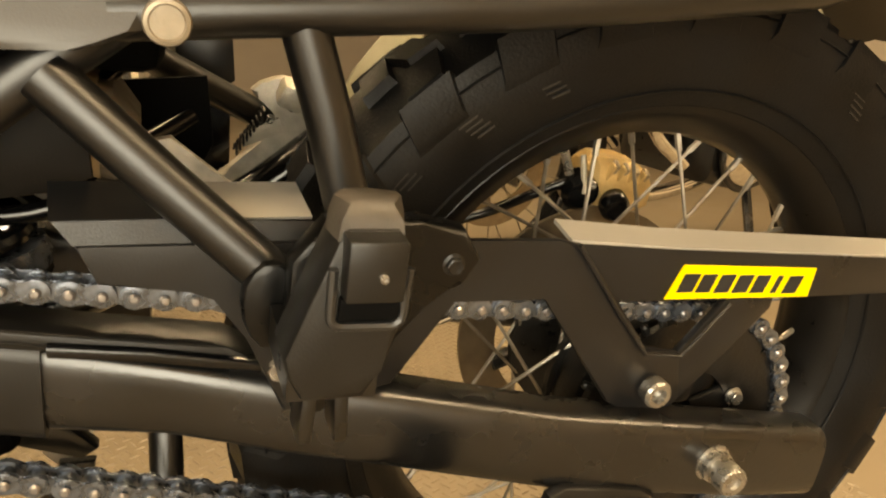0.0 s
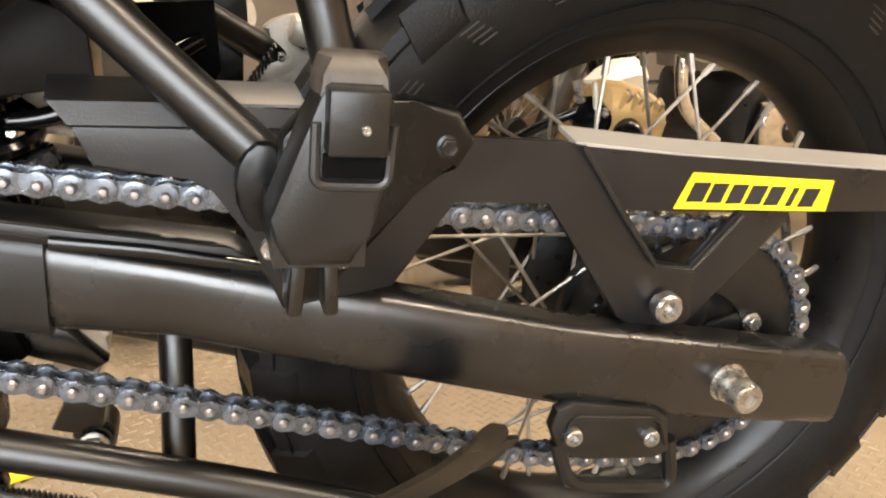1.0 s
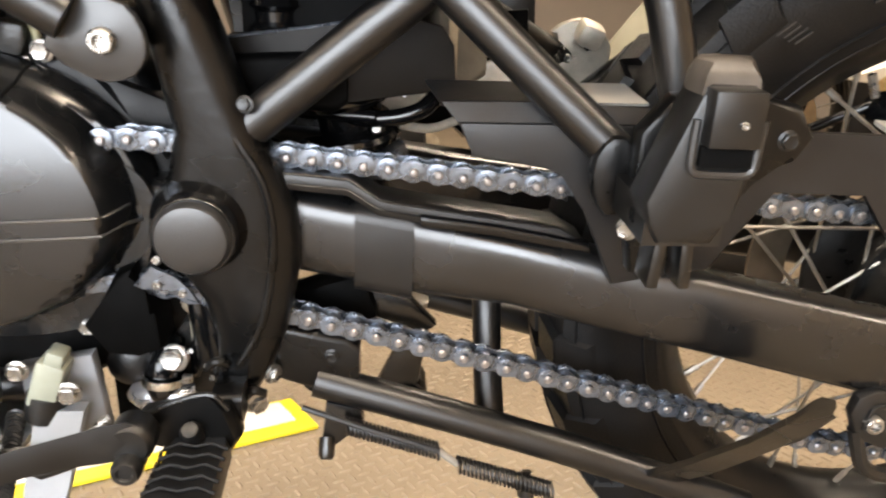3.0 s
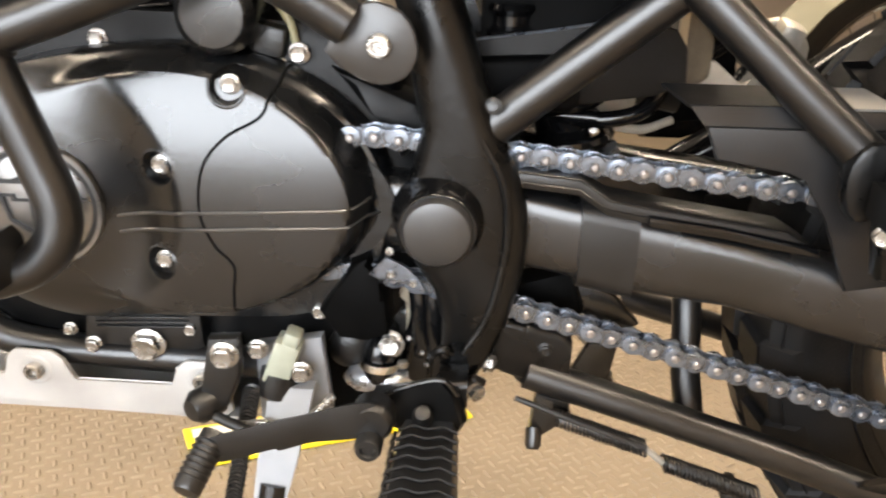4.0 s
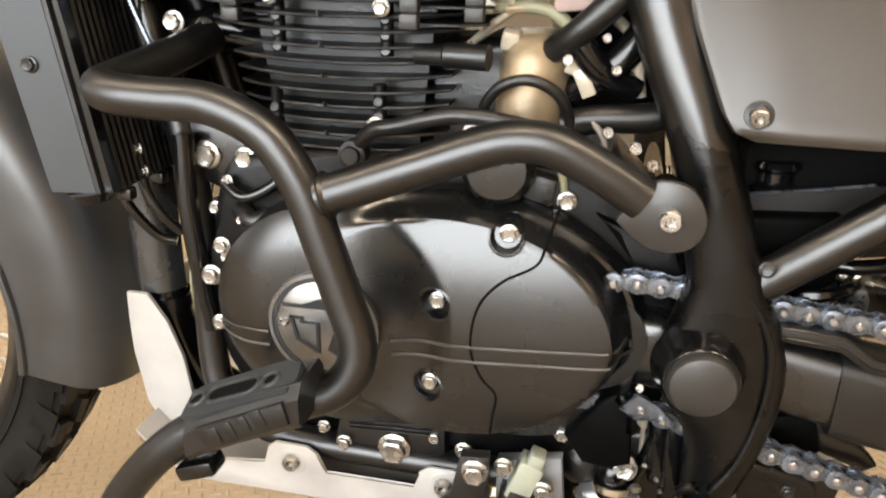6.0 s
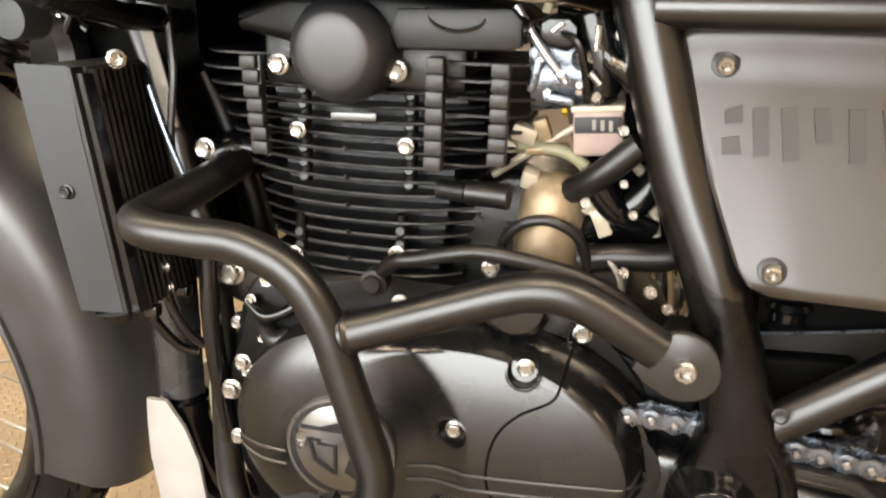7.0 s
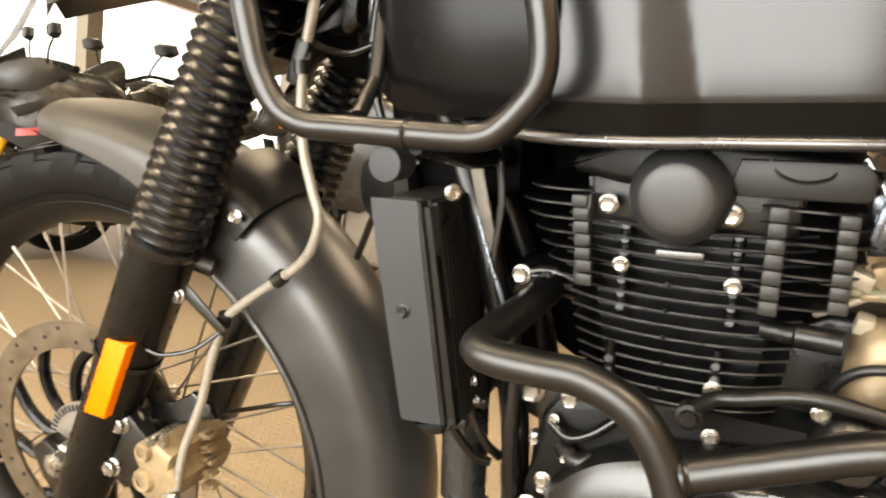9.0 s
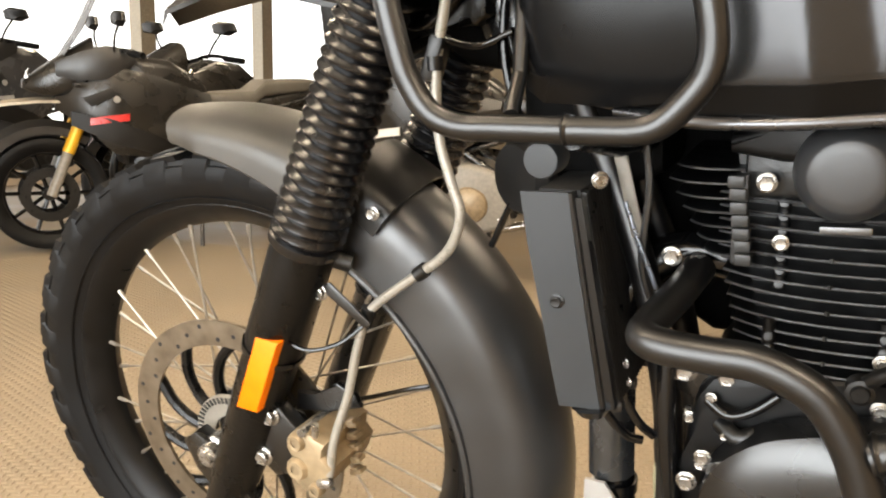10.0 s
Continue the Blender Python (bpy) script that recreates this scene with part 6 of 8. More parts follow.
for x, z in ((-0.568, 0.293), (-0.5645, 0.283), (-0.578, 0.305), (-0.551, 0.279)):
    bolt_at(engine, x, -0.084, z, SCREW, (0.2, -0.9, 0.3), 0.35)
part("sprocket_housing", plate([(-0.640, 0.335), (-0.629, 0.349), (-0.616, 0.372), (-0.604, 0.378), (-0.601, 0.362), (-0.592, 0.346), (-0.590, 0.318), (-0.606, 0.312), (-0.626, 0.314)], -0.106, -0.070, 0.004), DEEP_BLACK, engine, "black sprocket housing")

# oil pump corner below the pinion: elbow, clamp ring and union bolt
part("pump_housing", loft([rounded_rect(x, -0.062, 0.06, z0, z1, 0.008) for x, z0, z1 in ((-0.602, 0.258, 0.312), (-0.594, 0.250, 0.318), (-0.575, 0.246, 0.322), (-0.555, 0.255, 0.315))]), DARK_CAST, engine, "black pump housing")
elbow = part("pump_elbow", tube(smooth_path([(-0.598, -0.060, 0.302), (-0.599, -0.072, 0.290), (-0.600, -0.076, 0.275), (-0.600, -0.074, 0.262)]), 0.0125, 22, radii=[0.011] * 6 + [0.0125] * 7 + [0.0135] * 6), BLACK_GLOSS, engine, "black oil elbow")
part("clamp_ring", lathe([(0.0140, -0.003), (0.0162, -0.003), (0.0165, 0.0), (0.0162, 0.003), (0.0140, 0.003)], aim((-0.600, -0.0765, 0.2785), (0.05, 0.1, 1)), 32, closed=True), CHROME, elbow, "bright clamp ring")
part("clamp_ear", block(0.007, 0.006, 0.006, pose(-0.582, -0.083, 0.2815, 0, 0, 20), 0.0015), ZINC, elbow)
part("pipe_sleeve", tube([(-0.623, -0.070, 0.262), (-0.616, -0.074, 0.2625), (-0.586, -0.080, 0.2640), (-0.578, -0.079, 0.2645)], 0.0108, 22, radii=[0.0085, 0.0112, 0.0112, 0.0090]), ALLOY_BRIGHT, elbow, "bright pipe sleeve")
bolt_at(elbow, -0.624, -0.072, 0.262, SCREW, (-0.6, -0.8, 0), 0.8)
# added dark block that hides the floor and the card behind
part("sump_plate", plate([(-0.655, 0.252), (-0.575, 0.258), (-0.572, 0.185), (-0.655, 0.180)], -0.030, 0.050, 0.004), DEEP_BLACK, engine, "dark filler block added under the engine")
bolt_at(engine, -0.5925, -0.076, 0.2945, BIG_BOLT, (0, -1, 0.3), 0.9)
bolt_at(engine, -0.613, -0.037, 0.2885, BOLT, (0, -1, 0.3), 1.3)
part("drain_dome", lathe([(0, 0.007), (0.004, 0.0065), (0.0080, 0.003), (0.0088, -0.003), (0, -0.003)], aim((-0.5785, -0.100, 0.270), (0, -0.8, 0.6)), 20), CREAM, engine)

# ---- gear lever, footrest and stands ----
lever = part("gear_lever", loft([[Vector((x, y, z + w)) for y, w in ((yo - 0.007, -t), (yo - 0.009, 0), (yo - 0.007, t), (yo + 0.002, t - 0.005), (yo + 0.002, -t))] for x, yo, z, t in ((-0.582, -0.174, 0.3000, 0.0095), (-0.592, -0.176, 0.3015, 0.0130), (-0.606, -0.178, 0.3000, 0.0130), (-0.626, -0.181, 0.2970, 0.0110), (-0.650, -0.185, 0.2925, 0.0102), (-0.682, -0.190, 0.2840, 0.0105), (-0.696, -0.191, 0.281, 0.009))]), PLASTIC, bike, "black gear lever")
part("lever_boss", lathe([(0, 0.003), (0.011, 0.003), (0.0140, 0.000), (0.0145, -0.004), (0.0135, -0.016), (0, -0.016)], aim((-0.591, -0.182, 0.2985), OUT), 28), PLASTIC, lever)
part("pinch_bolt", lathe([(0, 0.006), (0.004, 0.006), (0.005, 0.008), (0.0075, 0.008), (0.009, 0.005), (0.009, -0.01), (0, -0.01)], aim((-0.592, -0.186, 0.2855), OUT), 20), DARK_CAST, lever)
toe = part("toe_rubber", tube([(-0.690, -0.187, 0.287), (-0.694, -0.200, 0.279), (-0.699, -0.219, 0.269), (-0.6995, -0.221, 0.268)], 0.009, 18, radii=[0.009, 0.009, 0.0092, 0.0078]), PLASTIC, lever, "ribbed rubber toe piece")
for k in range(7):
    part("ring", lathe([(0.0088, -0.0012), (0.0100, 0), (0.0088, 0.0012)], aim(Vector((-0.6925, -0.194, 0.283)).lerp(Vector((-0.698, -0.214, 0.2715)), k / 6), (-0.24, -0.86, -0.46)), 16), PLASTIC, toe)
link = part("gear_linkage", plate([(-0.715, 0.318), (-0.693, 0.320), (-0.694, 0.290), (-0.705, 0.262), (-0.726, 0.258), (-0.722, 0.280)], -0.124, -0.112, 0.003), PLASTIC, bike, "black gear linkage arm")
bolt_at(link, -0.703, -0.124, 0.307, size=1.5)
part("link_end", lathe([(0, 0.012), (0.008, 0.011), (0.013, 0.004), (0.013, -0.012), (0, -0.012)], aim((-0.724, -0.122, 0.262), (-0.5, -0.85, 0)), 22), PLASTIC, link)
part("link_rod", tube([(-0.712, -0.13, 0.258), (-0.66, -0.15, 0.252), (-0.60, -0.155, 0.28)], 0.004, 10), DARK_CAST, link)

peg = part("footrest", loft([[Vector((-0.556 + dx * s, y, zc + dz * s)) for dx, dz in ((-0.019, -0.012), (-0.023, 0.0), (-0.019, 0.011), (0.019, 0.011), (0.023, 0.0), (0.019, -0.012))] for y, zc, s in ((-0.158, 0.277, 0.8), (-0.166, 0.277, 0.88), (-0.255, 0.279, 1.0), (-0.262, 0.279, 0.85))]), PLASTIC, bike, "ribbed black rubber footrest")
for k in range(9):
    y = -0.170 - 0.0105 * k
    wide = 0.0195 + 0.00025 * k
    part("rib", tube([(-0.556 - wide + wide * 0.5 * i, y + 0.0016 * (1 if i % 2 else -1), 0.2878 + 0.0003 * k + (0.0012 if 0 < i < 4 else -0.001)) for i in range(5)], 0.0013, 6), RUBBER, peg)
    part("rib", tube([(-0.577, y, 0.284), (-0.580, y, 0.275), (-0.576, y, 0.267)], 0.0014, 6), PLASTIC, peg)
pegmount = part("footrest_mount", loft([[Vector((x, y, min(z, top))) for x, z in ((-0.598 + i, 0.294), (-0.578, 0.308), (-0.550, 0.3165), (-0.538 - i, 0.306), (-0.531 - i, 0.284), (-0.540, 0.272), (-0.566, 0.276), (-0.590 + i, 0.280))] for y, i, top in ((-0.132, 0.003, 0.296), (-0.146, 0.0, 0.306), (-0.153, 0.0, 0.33), (-0.158, 0.004, 0.33))]), CASTING, bike, "black footrest bracket")
part("mount_arm", loft([rounded_rect(x, -0.145, -0.100, z0, z1, 0.005) for x, z0, z1 in ((-0.552, 0.284, 0.306), (-0.532, 0.286, 0.308))]), CASTING, pegmount)
part("mount_edge", tube(smooth_path([(-0.596, -0.155, 0.2955), (-0.577, -0.157, 0.3085), (-0.550, -0.157, 0.317), (-0.538, -0.157, 0.306)]), 0.0018, 8), BLACK_FRAME, pegmount)
part("peg_pin", lathe([(0, 0.012), (0.005, 0.011), (0.007, 0.006), (0.007, -0.01), (0, -0.01)], aim((-0.560, -0.160, 0.289), (0, -0.6, 0.8)), 16), DARK_CAST, pegmount)
bolt_at(pegmount, -0.569, -0.156, 0.281, SCREW, (-0.3, -0.8, 0.3), 0.7)
bolt_at(pegmount, -0.528, -0.118, 0.286, BOLT, (0.6, -0.7, -0.2), 1.2)
bolt_at(pegmount, -0.520, -0.104, 0.300, BOLT, (0.9, -0.3, 0), 1.1)

# neutral switch, alloy side-stand bracket and hoses below the engine
switch = part("stand_switch", block(0.019, 0.020, 0.036, pose(-0.667, -0.105, 0.2935, 0, 20, 0), 0.0022), PALE_SWITCH, bike, "pale green switch block")
part("switch_cap", block(0.012, 0.016, 0.012, pose(-0.659, -0.106, 0.313, 0, 20, 0), 0.002), PALE_SWITCH, switch)
part("switch_base", lathe([(0, 0.012), (0.010, 0.012), (0.014, 0.008), (0.015, -0.010), (0, -0.010)], aim((-0.672, -0.104, 0.272), (-0.2, -0.2, -1)), 20), DARK_CAST, switch)
bolt_at(switch, -0.683, -0.112, 0.306, size=1.1)
bolt_at(switch, -0.652, -0.112, 0.289, size=1.2)
part("wire", tube(smooth_path([(-0.70, -0.125, 0.248), (-0.68, -0.13, 0.255), (-0.655, -0.122, 0.250), (-0.63, -0.11, 0.268)]), 0.0028, 8), ZINC, switch)
part("stand_lug", plate([(-0.690, 0.300), (-0.640, 0.310), (-0.634, 0.245), (-0.655, 0.225), (-0.690, 0.235)], -0.098, -0.086, 0.003), STAND_GREY, bike, "grey alloy side-stand bracket")
stand = part("side_stand", loft([[c + Vector((dx * s, dy * s, 0)) for dx, dy in ((-0.016, -0.006), (0.016, -0.006), (0.016, 0.006), (-0.016, 0.006))] for c, s in ((Vector((-0.660, -0.108, 0.275)), 1.0), (Vector((-0.668, -0.130, 0.225)), 0.9), (Vector((-0.672, -0.141, 0.200)), 0.75))]), STAND_GREY, bike, "side stand folded down")
part("stand_leg", tube([(-0.670, -0.138, 0.208), (-0.684, -0.190, 0.085), (-0.690, -0.213, 0.040)], 0.0105, 16), BLACK_GLOSS, stand)
part("stand_foot", block(0.055, 0.045, 0.006, BIKE.inverted() @ pose(-0.690, -0.2160, 0.006), 0.002), BLACK_FRAME, stand)
part("stand_spring", tube([Vector((-0.690, -0.112, 0.270)).lerp(Vector((-0.706, -0.165, 0.150)), k / 400) + Vector((0.0055 * math.cos(k * 0.75), 0, 0.0055 * math.sin(k * 0.75))) for k in range(401)], 0.0014, 5), DARK_CAST, stand)
part("pump_cover", lathe([(0, 0.010), (0.010, 0.009), (0.017, 0.004), (0.018, -0.01), (0, -0.01)], aim((-0.625, -0.066, 0.285), OUT), 24), DARK_CAST, engine)
part("tab", block(0.012, 0.003, 0.016, pose(-0.616, -0.064, 0.294, 0, 15, 0), 0.001), CREAM, engine)
part("hose", tube(smooth_path([(-0.575, -0.060, 0.345), (-0.572, -0.066, 0.32), (-0.578, -0.062, 0.29), (-0.585, -0.05, 0.25)]), 0.006, 10), BLACK_GLOSS, bike)
part("hose", tube(smooth_path([(-0.590, -0.050, 0.355), (-0.588, -0.060, 0.335), (-0.590, -0.05, 0.30)]), 0.005, 10), BLACK_GLOSS, bike)

# centre stand, folded up, with its springs
cstand = part("centre_stand", tube(smooth_path([(-0.490, -0.092, 0.287), (-0.40, -0.097, 0.262), (-0.30, -0.102, 0.232), (-0.21, -0.108, 0.202), (-0.165, -0.114, 0.188)]), 0.0125, 18), BLACK_TUBE, bike, "black centre stand folded up")
part("stand_leg", tube(smooth_path([(-0.490, 0.092, 0.287), (-0.40, 0.097, 0.262), (-0.30, 0.102, 0.232), (-0.21, 0.108, 0.202), (-0.165, 0.114, 0.188)]), 0.0125, 18), BLACK_TUBE, cstand)
part("cross_tube", tube([(-0.485, -0.092, 0.290), (-0.485, 0.092, 0.290)], 0.016, 18), BLACK_GLOSS, cstand)
part("strut", tube([(-0.362, -0.005, 0.345), (-0.3595, -0.040, 0.262), (-0.359, -0.078, 0.226)], 0.0115, 16), BLACK_TUBE, cstand)
part("tang", loft([[c + Vector((w, 0, -0.25 * w)), c + Vector((w, -0.002, 0.008 - 0.25 * w)), c + Vector((-w, -0.002, 0.008 + 0.25 * w)), c + Vector((-w, 0, 0.25 * w))] for c, w in ((Vector((-0.236, -0.112, 0.212)), 0.012), (Vector((-0.225, -0.150, 0.252)), 0.011), (Vector((-0.212, -0.195, 0.305)), 0.009), (Vector((-0.206, -0.222, 0.340)), 0.0085), (Vector((-0.205, -0.229, 0.352)), 0.0075), (Vector((-0.205, -0.231, 0.357)), 0.004))]), BLACK_FRAME, cstand, "worn foot lever")
part("tang_side", loft([[Vector((x, y, z)) for x, y, z in ((x0, y0, z0), (x0 + 0.022, y0 + 0.006, z0 - 0.004), (x0 + 0.022, y0 + 0.010, z0 - 0.004), (x0, y0 + 0.005, z0))] for x0, y0, z0 in ((-0.200, -0.212, 0.338), (-0.203, -0.190, 0.305), (-0.212, -0.150, 0.262), (-0.222, -0.118, 0.222))]), PLASTIC, cstand, "brown-black side of the foot lever")
part("lug", plate([(-0.482, 0.276), (-0.458, 0.270), (-0.455, 0.256), (-0.478, 0.236), (-0.486, 0.240)], -0.104, -0.090, 0.003), BLACK_FRAME, cstand)
part("lug", lathe([(0, 0.008), (0.004, 0.008), (0.006, 0.005), (0.006, -0.008), (0, -0.008)], aim((-0.482, -0.106, 0.238), (0, -0.6, -0.8)), 14), BLACK_FRAME, cstand)
for a, b, r in (((-0.468, -0.112, 0.262), (-0.402, -0.116, 0.243), 0.006), ((-0.388, -0.117, 0.232), (-0.318, -0.122, 0.212), 0.006)):
    part("spring", tube([Vector(a).lerp(Vector(b), k / 240) + Vector((0, r * math.cos(k * 0.62), r * math.sin(k * 0.62))) for k in range(241)], 0.0012, 5), DARK_CAST, cstand)
part("spring_hook", tube([(-0.402, -0.116, 0.243), (-0.388, -0.117, 0.232)], 0.0026, 8), HOSE_GREY, cstand)
part("cable", tube([(-0.498, -0.115, 0.279), (-0.46, -0.118, 0.266), (-0.402, -0.12, 0.246)], 0.0022, 8), DARK_CAST, cstand)
part("stop", lathe([(0, 0.010), (0.006, 0.009), (0.007, 0.004), (0.004, 0.002), (0.004, -0.01), (0, -0.01)], aim((-0.335, -0.110, 0.208), (0, -0.4, -1)), 14), BLACK_FRAME, cstand)
part("stand_bracket", loft([rounded_rect(x, -0.098, -0.060, z0, z1, 0.006) for x, z0, z1 in ((-0.522, 0.292, 0.336), (-0.500, 0.284, 0.330), (-0.468, 0.276, 0.324), (-0.459, 0.280, 0.316))]), CASTING, frame_part)
bolt_at(frame_part, -0.478, -0.098, 0.310, BLACK_BOLT, size=0.7)
part("linkage", block(0.060, 0.03, 0.040, pose(-0.480, -0.040, 0.325, 0, -18, 0), 0.006), DEEP_BLACK, bike, "black suspension linkage")
part("linkage_arm", plate([(-0.462, 0.345), (-0.425, 0.330), (-0.402, 0.305), (-0.412, 0.298), (-0.445, 0.312), (-0.470, 0.322)], -0.045, -0.030, 0.003), BLACK_FRAME, bike, "black suspension link")
part("linkage_arm", plate([(-0.431, 0.266), (-0.407, 0.266), (-0.412, 0.228), (-0.428, 0.222), (-0.448, 0.228)], -0.004, 0.006, 0.003), BLACK_FRAME, bike)
part("alloy_link", plate([(-0.452, 0.300), (-0.430, 0.304), (-0.405, 0.296), (-0.408, 0.282), (-0.418, 0.254), (-0.432, 0.248), (-0.444, 0.262)], 0.014, 0.030, 0.004), ALLOY, bike, "pale cast suspension link")
bolt_at(bike, -0.420, -0.004, 0.214, BIG_BOLT, size=0.9)
part("pin_boss", lathe([(0, 0.012), (0.014, 0.012), (0.016, 0.008), (0.016, -0.02), (0, -0.02)], aim((-0.420, 0.010, 0.214), OUT), 20), BLACK_FRAME, bike)

# ---- tank, seat, panels ----
def ramp(a, b, t):
    return max(0.0, min(1.0, (t - a) / (b - a)))


def tank_half(x):
    """Half the width of the tank along its length, before the knee recess."""
    st = ((-1.02, 0.085), (-0.985, 0.108), (-0.93, 0.1265), (-0.86, 0.1335), (-0.80, 0.1345), (-0.74, 0.1335), (-0.70, 0.1315), (-0.64, 0.122), (-0.60, 0.112))
    for (x0, h0), (x1, h1) in zip(st, st[1:]):
        if x <= x1 + 1e-9:
            return h0 + (h1 - h0) * (x - x0) / (x1 - x0)
    return st[-1][1]


def tank_low(x):
    return 0.736 + 0.013 * ramp(-0.86, -0.60, x) + 0.008 * ramp(-0.93, -1.02, x)


def tank_side(x, f, z):
    """Half width at a height: the flank steps in behind a slanting crease."""
    xs = x + 0.2 * (z - 0.77)
    return tank_half(x) * f - 0.0118 * ramp(-0.8555, -0.8155, xs) * ramp(0.93, 0.86, z)


def tank_ring(x, top):
    """One section, from the lower seam up and over to the far side."""
    low = tank_low(x)
    side = [(tank_side(x, f, z), z) for f, z in ((0.955, low), (0.980, low + 0.014), (0.998, low + 0.0245), (1.003, low + 0.027), (1.006, low + 0.031), (1.006, low + 0.05), (1.005, low + 0.07), (1.000, low + 0.09), (0.980, low + 0.12), (0.89, low + 0.17))]
    side += [(tank_half(x) * 0.66, top - 0.02), (tank_half(x) * 0.34, top), (0, top + 0.006)]
    return [Vector((x, -y, z)) for y, z in side] + [Vector((x, y, z)) for y, z in side[-2::-1]]


tank_tops = ((-1.02, 0.92), (-0.985, 0.955), (-0.93, 0.985), (-0.86, 1.0), (-0.78, 1.0), (-0.70, 0.97), (-0.64, 0.93), (-0.600, 0.93))
tank_x = [-1.02, -1.0, -0.985, -0.955, -0.93, -0.91] + [-0.895 + 0.004 * k for k in range(25)] + [-0.78, -0.74, -0.70, -0.67, -0.64, -0.62, -0.60]


def tank_top(x):
    for (x0, h0), (x1, h1) in zip(tank_tops, tank_tops[1:]):
        if x <= x1 + 1e-9:
            return h0 + (h1 - h0) * (x - x0) / (x1 - x0)
    return tank_tops[-1][1]


tank = part("fuel_tank", loft([tank_ring(x, tank_top(x)) for x in tank_x]), TANK, bike, "satin graphite fuel tank")
part("tank_band", loft([[Vector((x, -y0 - d0, z)) for y0, d0, z in ((tank_side(x, 0.998, tank_low(x) + 0.0245), 0.0010, tank_low(x) + 0.0255), (tank_side(x, 0.955, tank_low(x)), 0.0012, tank_low(x) - 0.001), (tank_side(x, 0.955, tank_low(x)), -0.010, tank_low(x) - 0.001), (tank_side(x, 0.998, tank_low(x) + 0.0245), -0.010, tank_low(x) + 0.0255))] for x in tank_x[2:]]), BAND, tank, "black lower band")
part("seam", tube(smooth_path([(x, -tank_side(x, 0.955, tank_low(x)) - 0.003, tank_low(x) + 0.0005) for x in (-0.985, -0.93, -0.87, -0.80, -0.74, -0.68, -0.62)] + [(-0.590, -0.094, 0.762)], 4), 0.0046, 10), SEAM, tank, "rolled bottom seam")
# pale strip along the tank's rear edge: a reflection painted in
part("rear_trim", tube(smooth_path([(-0.599, -0.113, 0.764), (-0.606, -0.1165, 0.780), (-0.620, -0.1200, 0.806), (-0.637, -0.1210, 0.846), (-0.648, -0.116, 0.880), (-0.655, -0.102, 0.905)]), 0.0026, 8), PLUG_GLINT, tank, "pale strip, a painted reflection on the rear edge")
seat_st = [(-0.625, 0.070, 0.790, 0.850), (-0.600, 0.098, 0.765, 0.858), (-0.565, 0.108, 0.748, 0.848), (-0.50, 0.115, 0.745, 0.825), (-0.35, 0.125, 0.75, 0.805), (-0.15, 0.13, 0.765, 0.82), (0.10, 0.12, 0.80, 0.86), (0.20, 0.08, 0.83, 0.86)]
seat = part("seat", loft([rounded_rect(x, -h, h, z0, z1, 0.022, 5) for x, h, z0, z1 in seat_st]), SEAT_VINYL, bike, "grey vinyl seat")
py = lambda x, z: -0.082 - 0.36 * max(0.0, 0.70 - z) - 0.05 * (x + 0.57)


def edge_at(table, z):
    for (z0, x0), (z1, x1) in zip(table, table[1:]):
        if z <= z1:
            return x0 + (x1 - x0) * (z - z0) / (z1 - z0)
    return table[-1][1]


PANEL_FRONT = ((0.5705, -0.545), (0.574, -0.557), (0.584, -0.5645), (0.632, -0.585), (0.712, -0.617), (0.722, -0.608), (0.728, -0.590))
PANEL_REAR = ((0.5705, -0.480), (0.574, -0.400), (0.584, -0.372), (0.640, -0.340), (0.728, -0.300))
panel_rows = []
for z in (0.5705, 0.5713, 0.5725, 0.575, 0.579, 0.585, 0.592, 0.602, 0.620, 0.640, 0.660, 0.680, 0.690, 0.700, 0.710, 0.716, 0.721, 0.7245, 0.727, 0.728):
    x0, x1 = edge_at(PANEL_FRONT, z), edge_at(PANEL_REAR, z)
    dip = 0.004 * (max(0.0, (0.576 - z) / 0.0055) + max(0.0, (z - 0.723) / 0.005))
    row = []
    for k in range(9):
        f = (0.0, 0.01, 0.03, 0.2, 0.4, 0.6, 0.8, 0.97, 1.0)[k]
        x = x0 + (x1 - x0) * f
        row.append(Vector((x, py(x, z) + dip + (0.004 if k in (0, 8) else 0.0012 if k in (1,) else 0), z)))
    panel_rows.append(row + [Vector((p.x, p.y + 0.010, p.z)) for p in row[::-1]])
panel = part("side_panel", loft(panel_rows), PANEL_GREY, bike, "grey plastic side panel")
for x, z in ((-0.583, 0.702), (-0.545, 0.586)):
    part("grommet", lathe([(0.006, -0.002), (0.006, 0.0022), (0.0085, 0.0015), (0.0085, -0.002)], aim((x, py(x, z), z), (0, -1, 0.3)), 22), INK, panel)
    bolt_at(panel, x, py(x, z), z, SCREW, (0, -1, -0.3), 1.05)
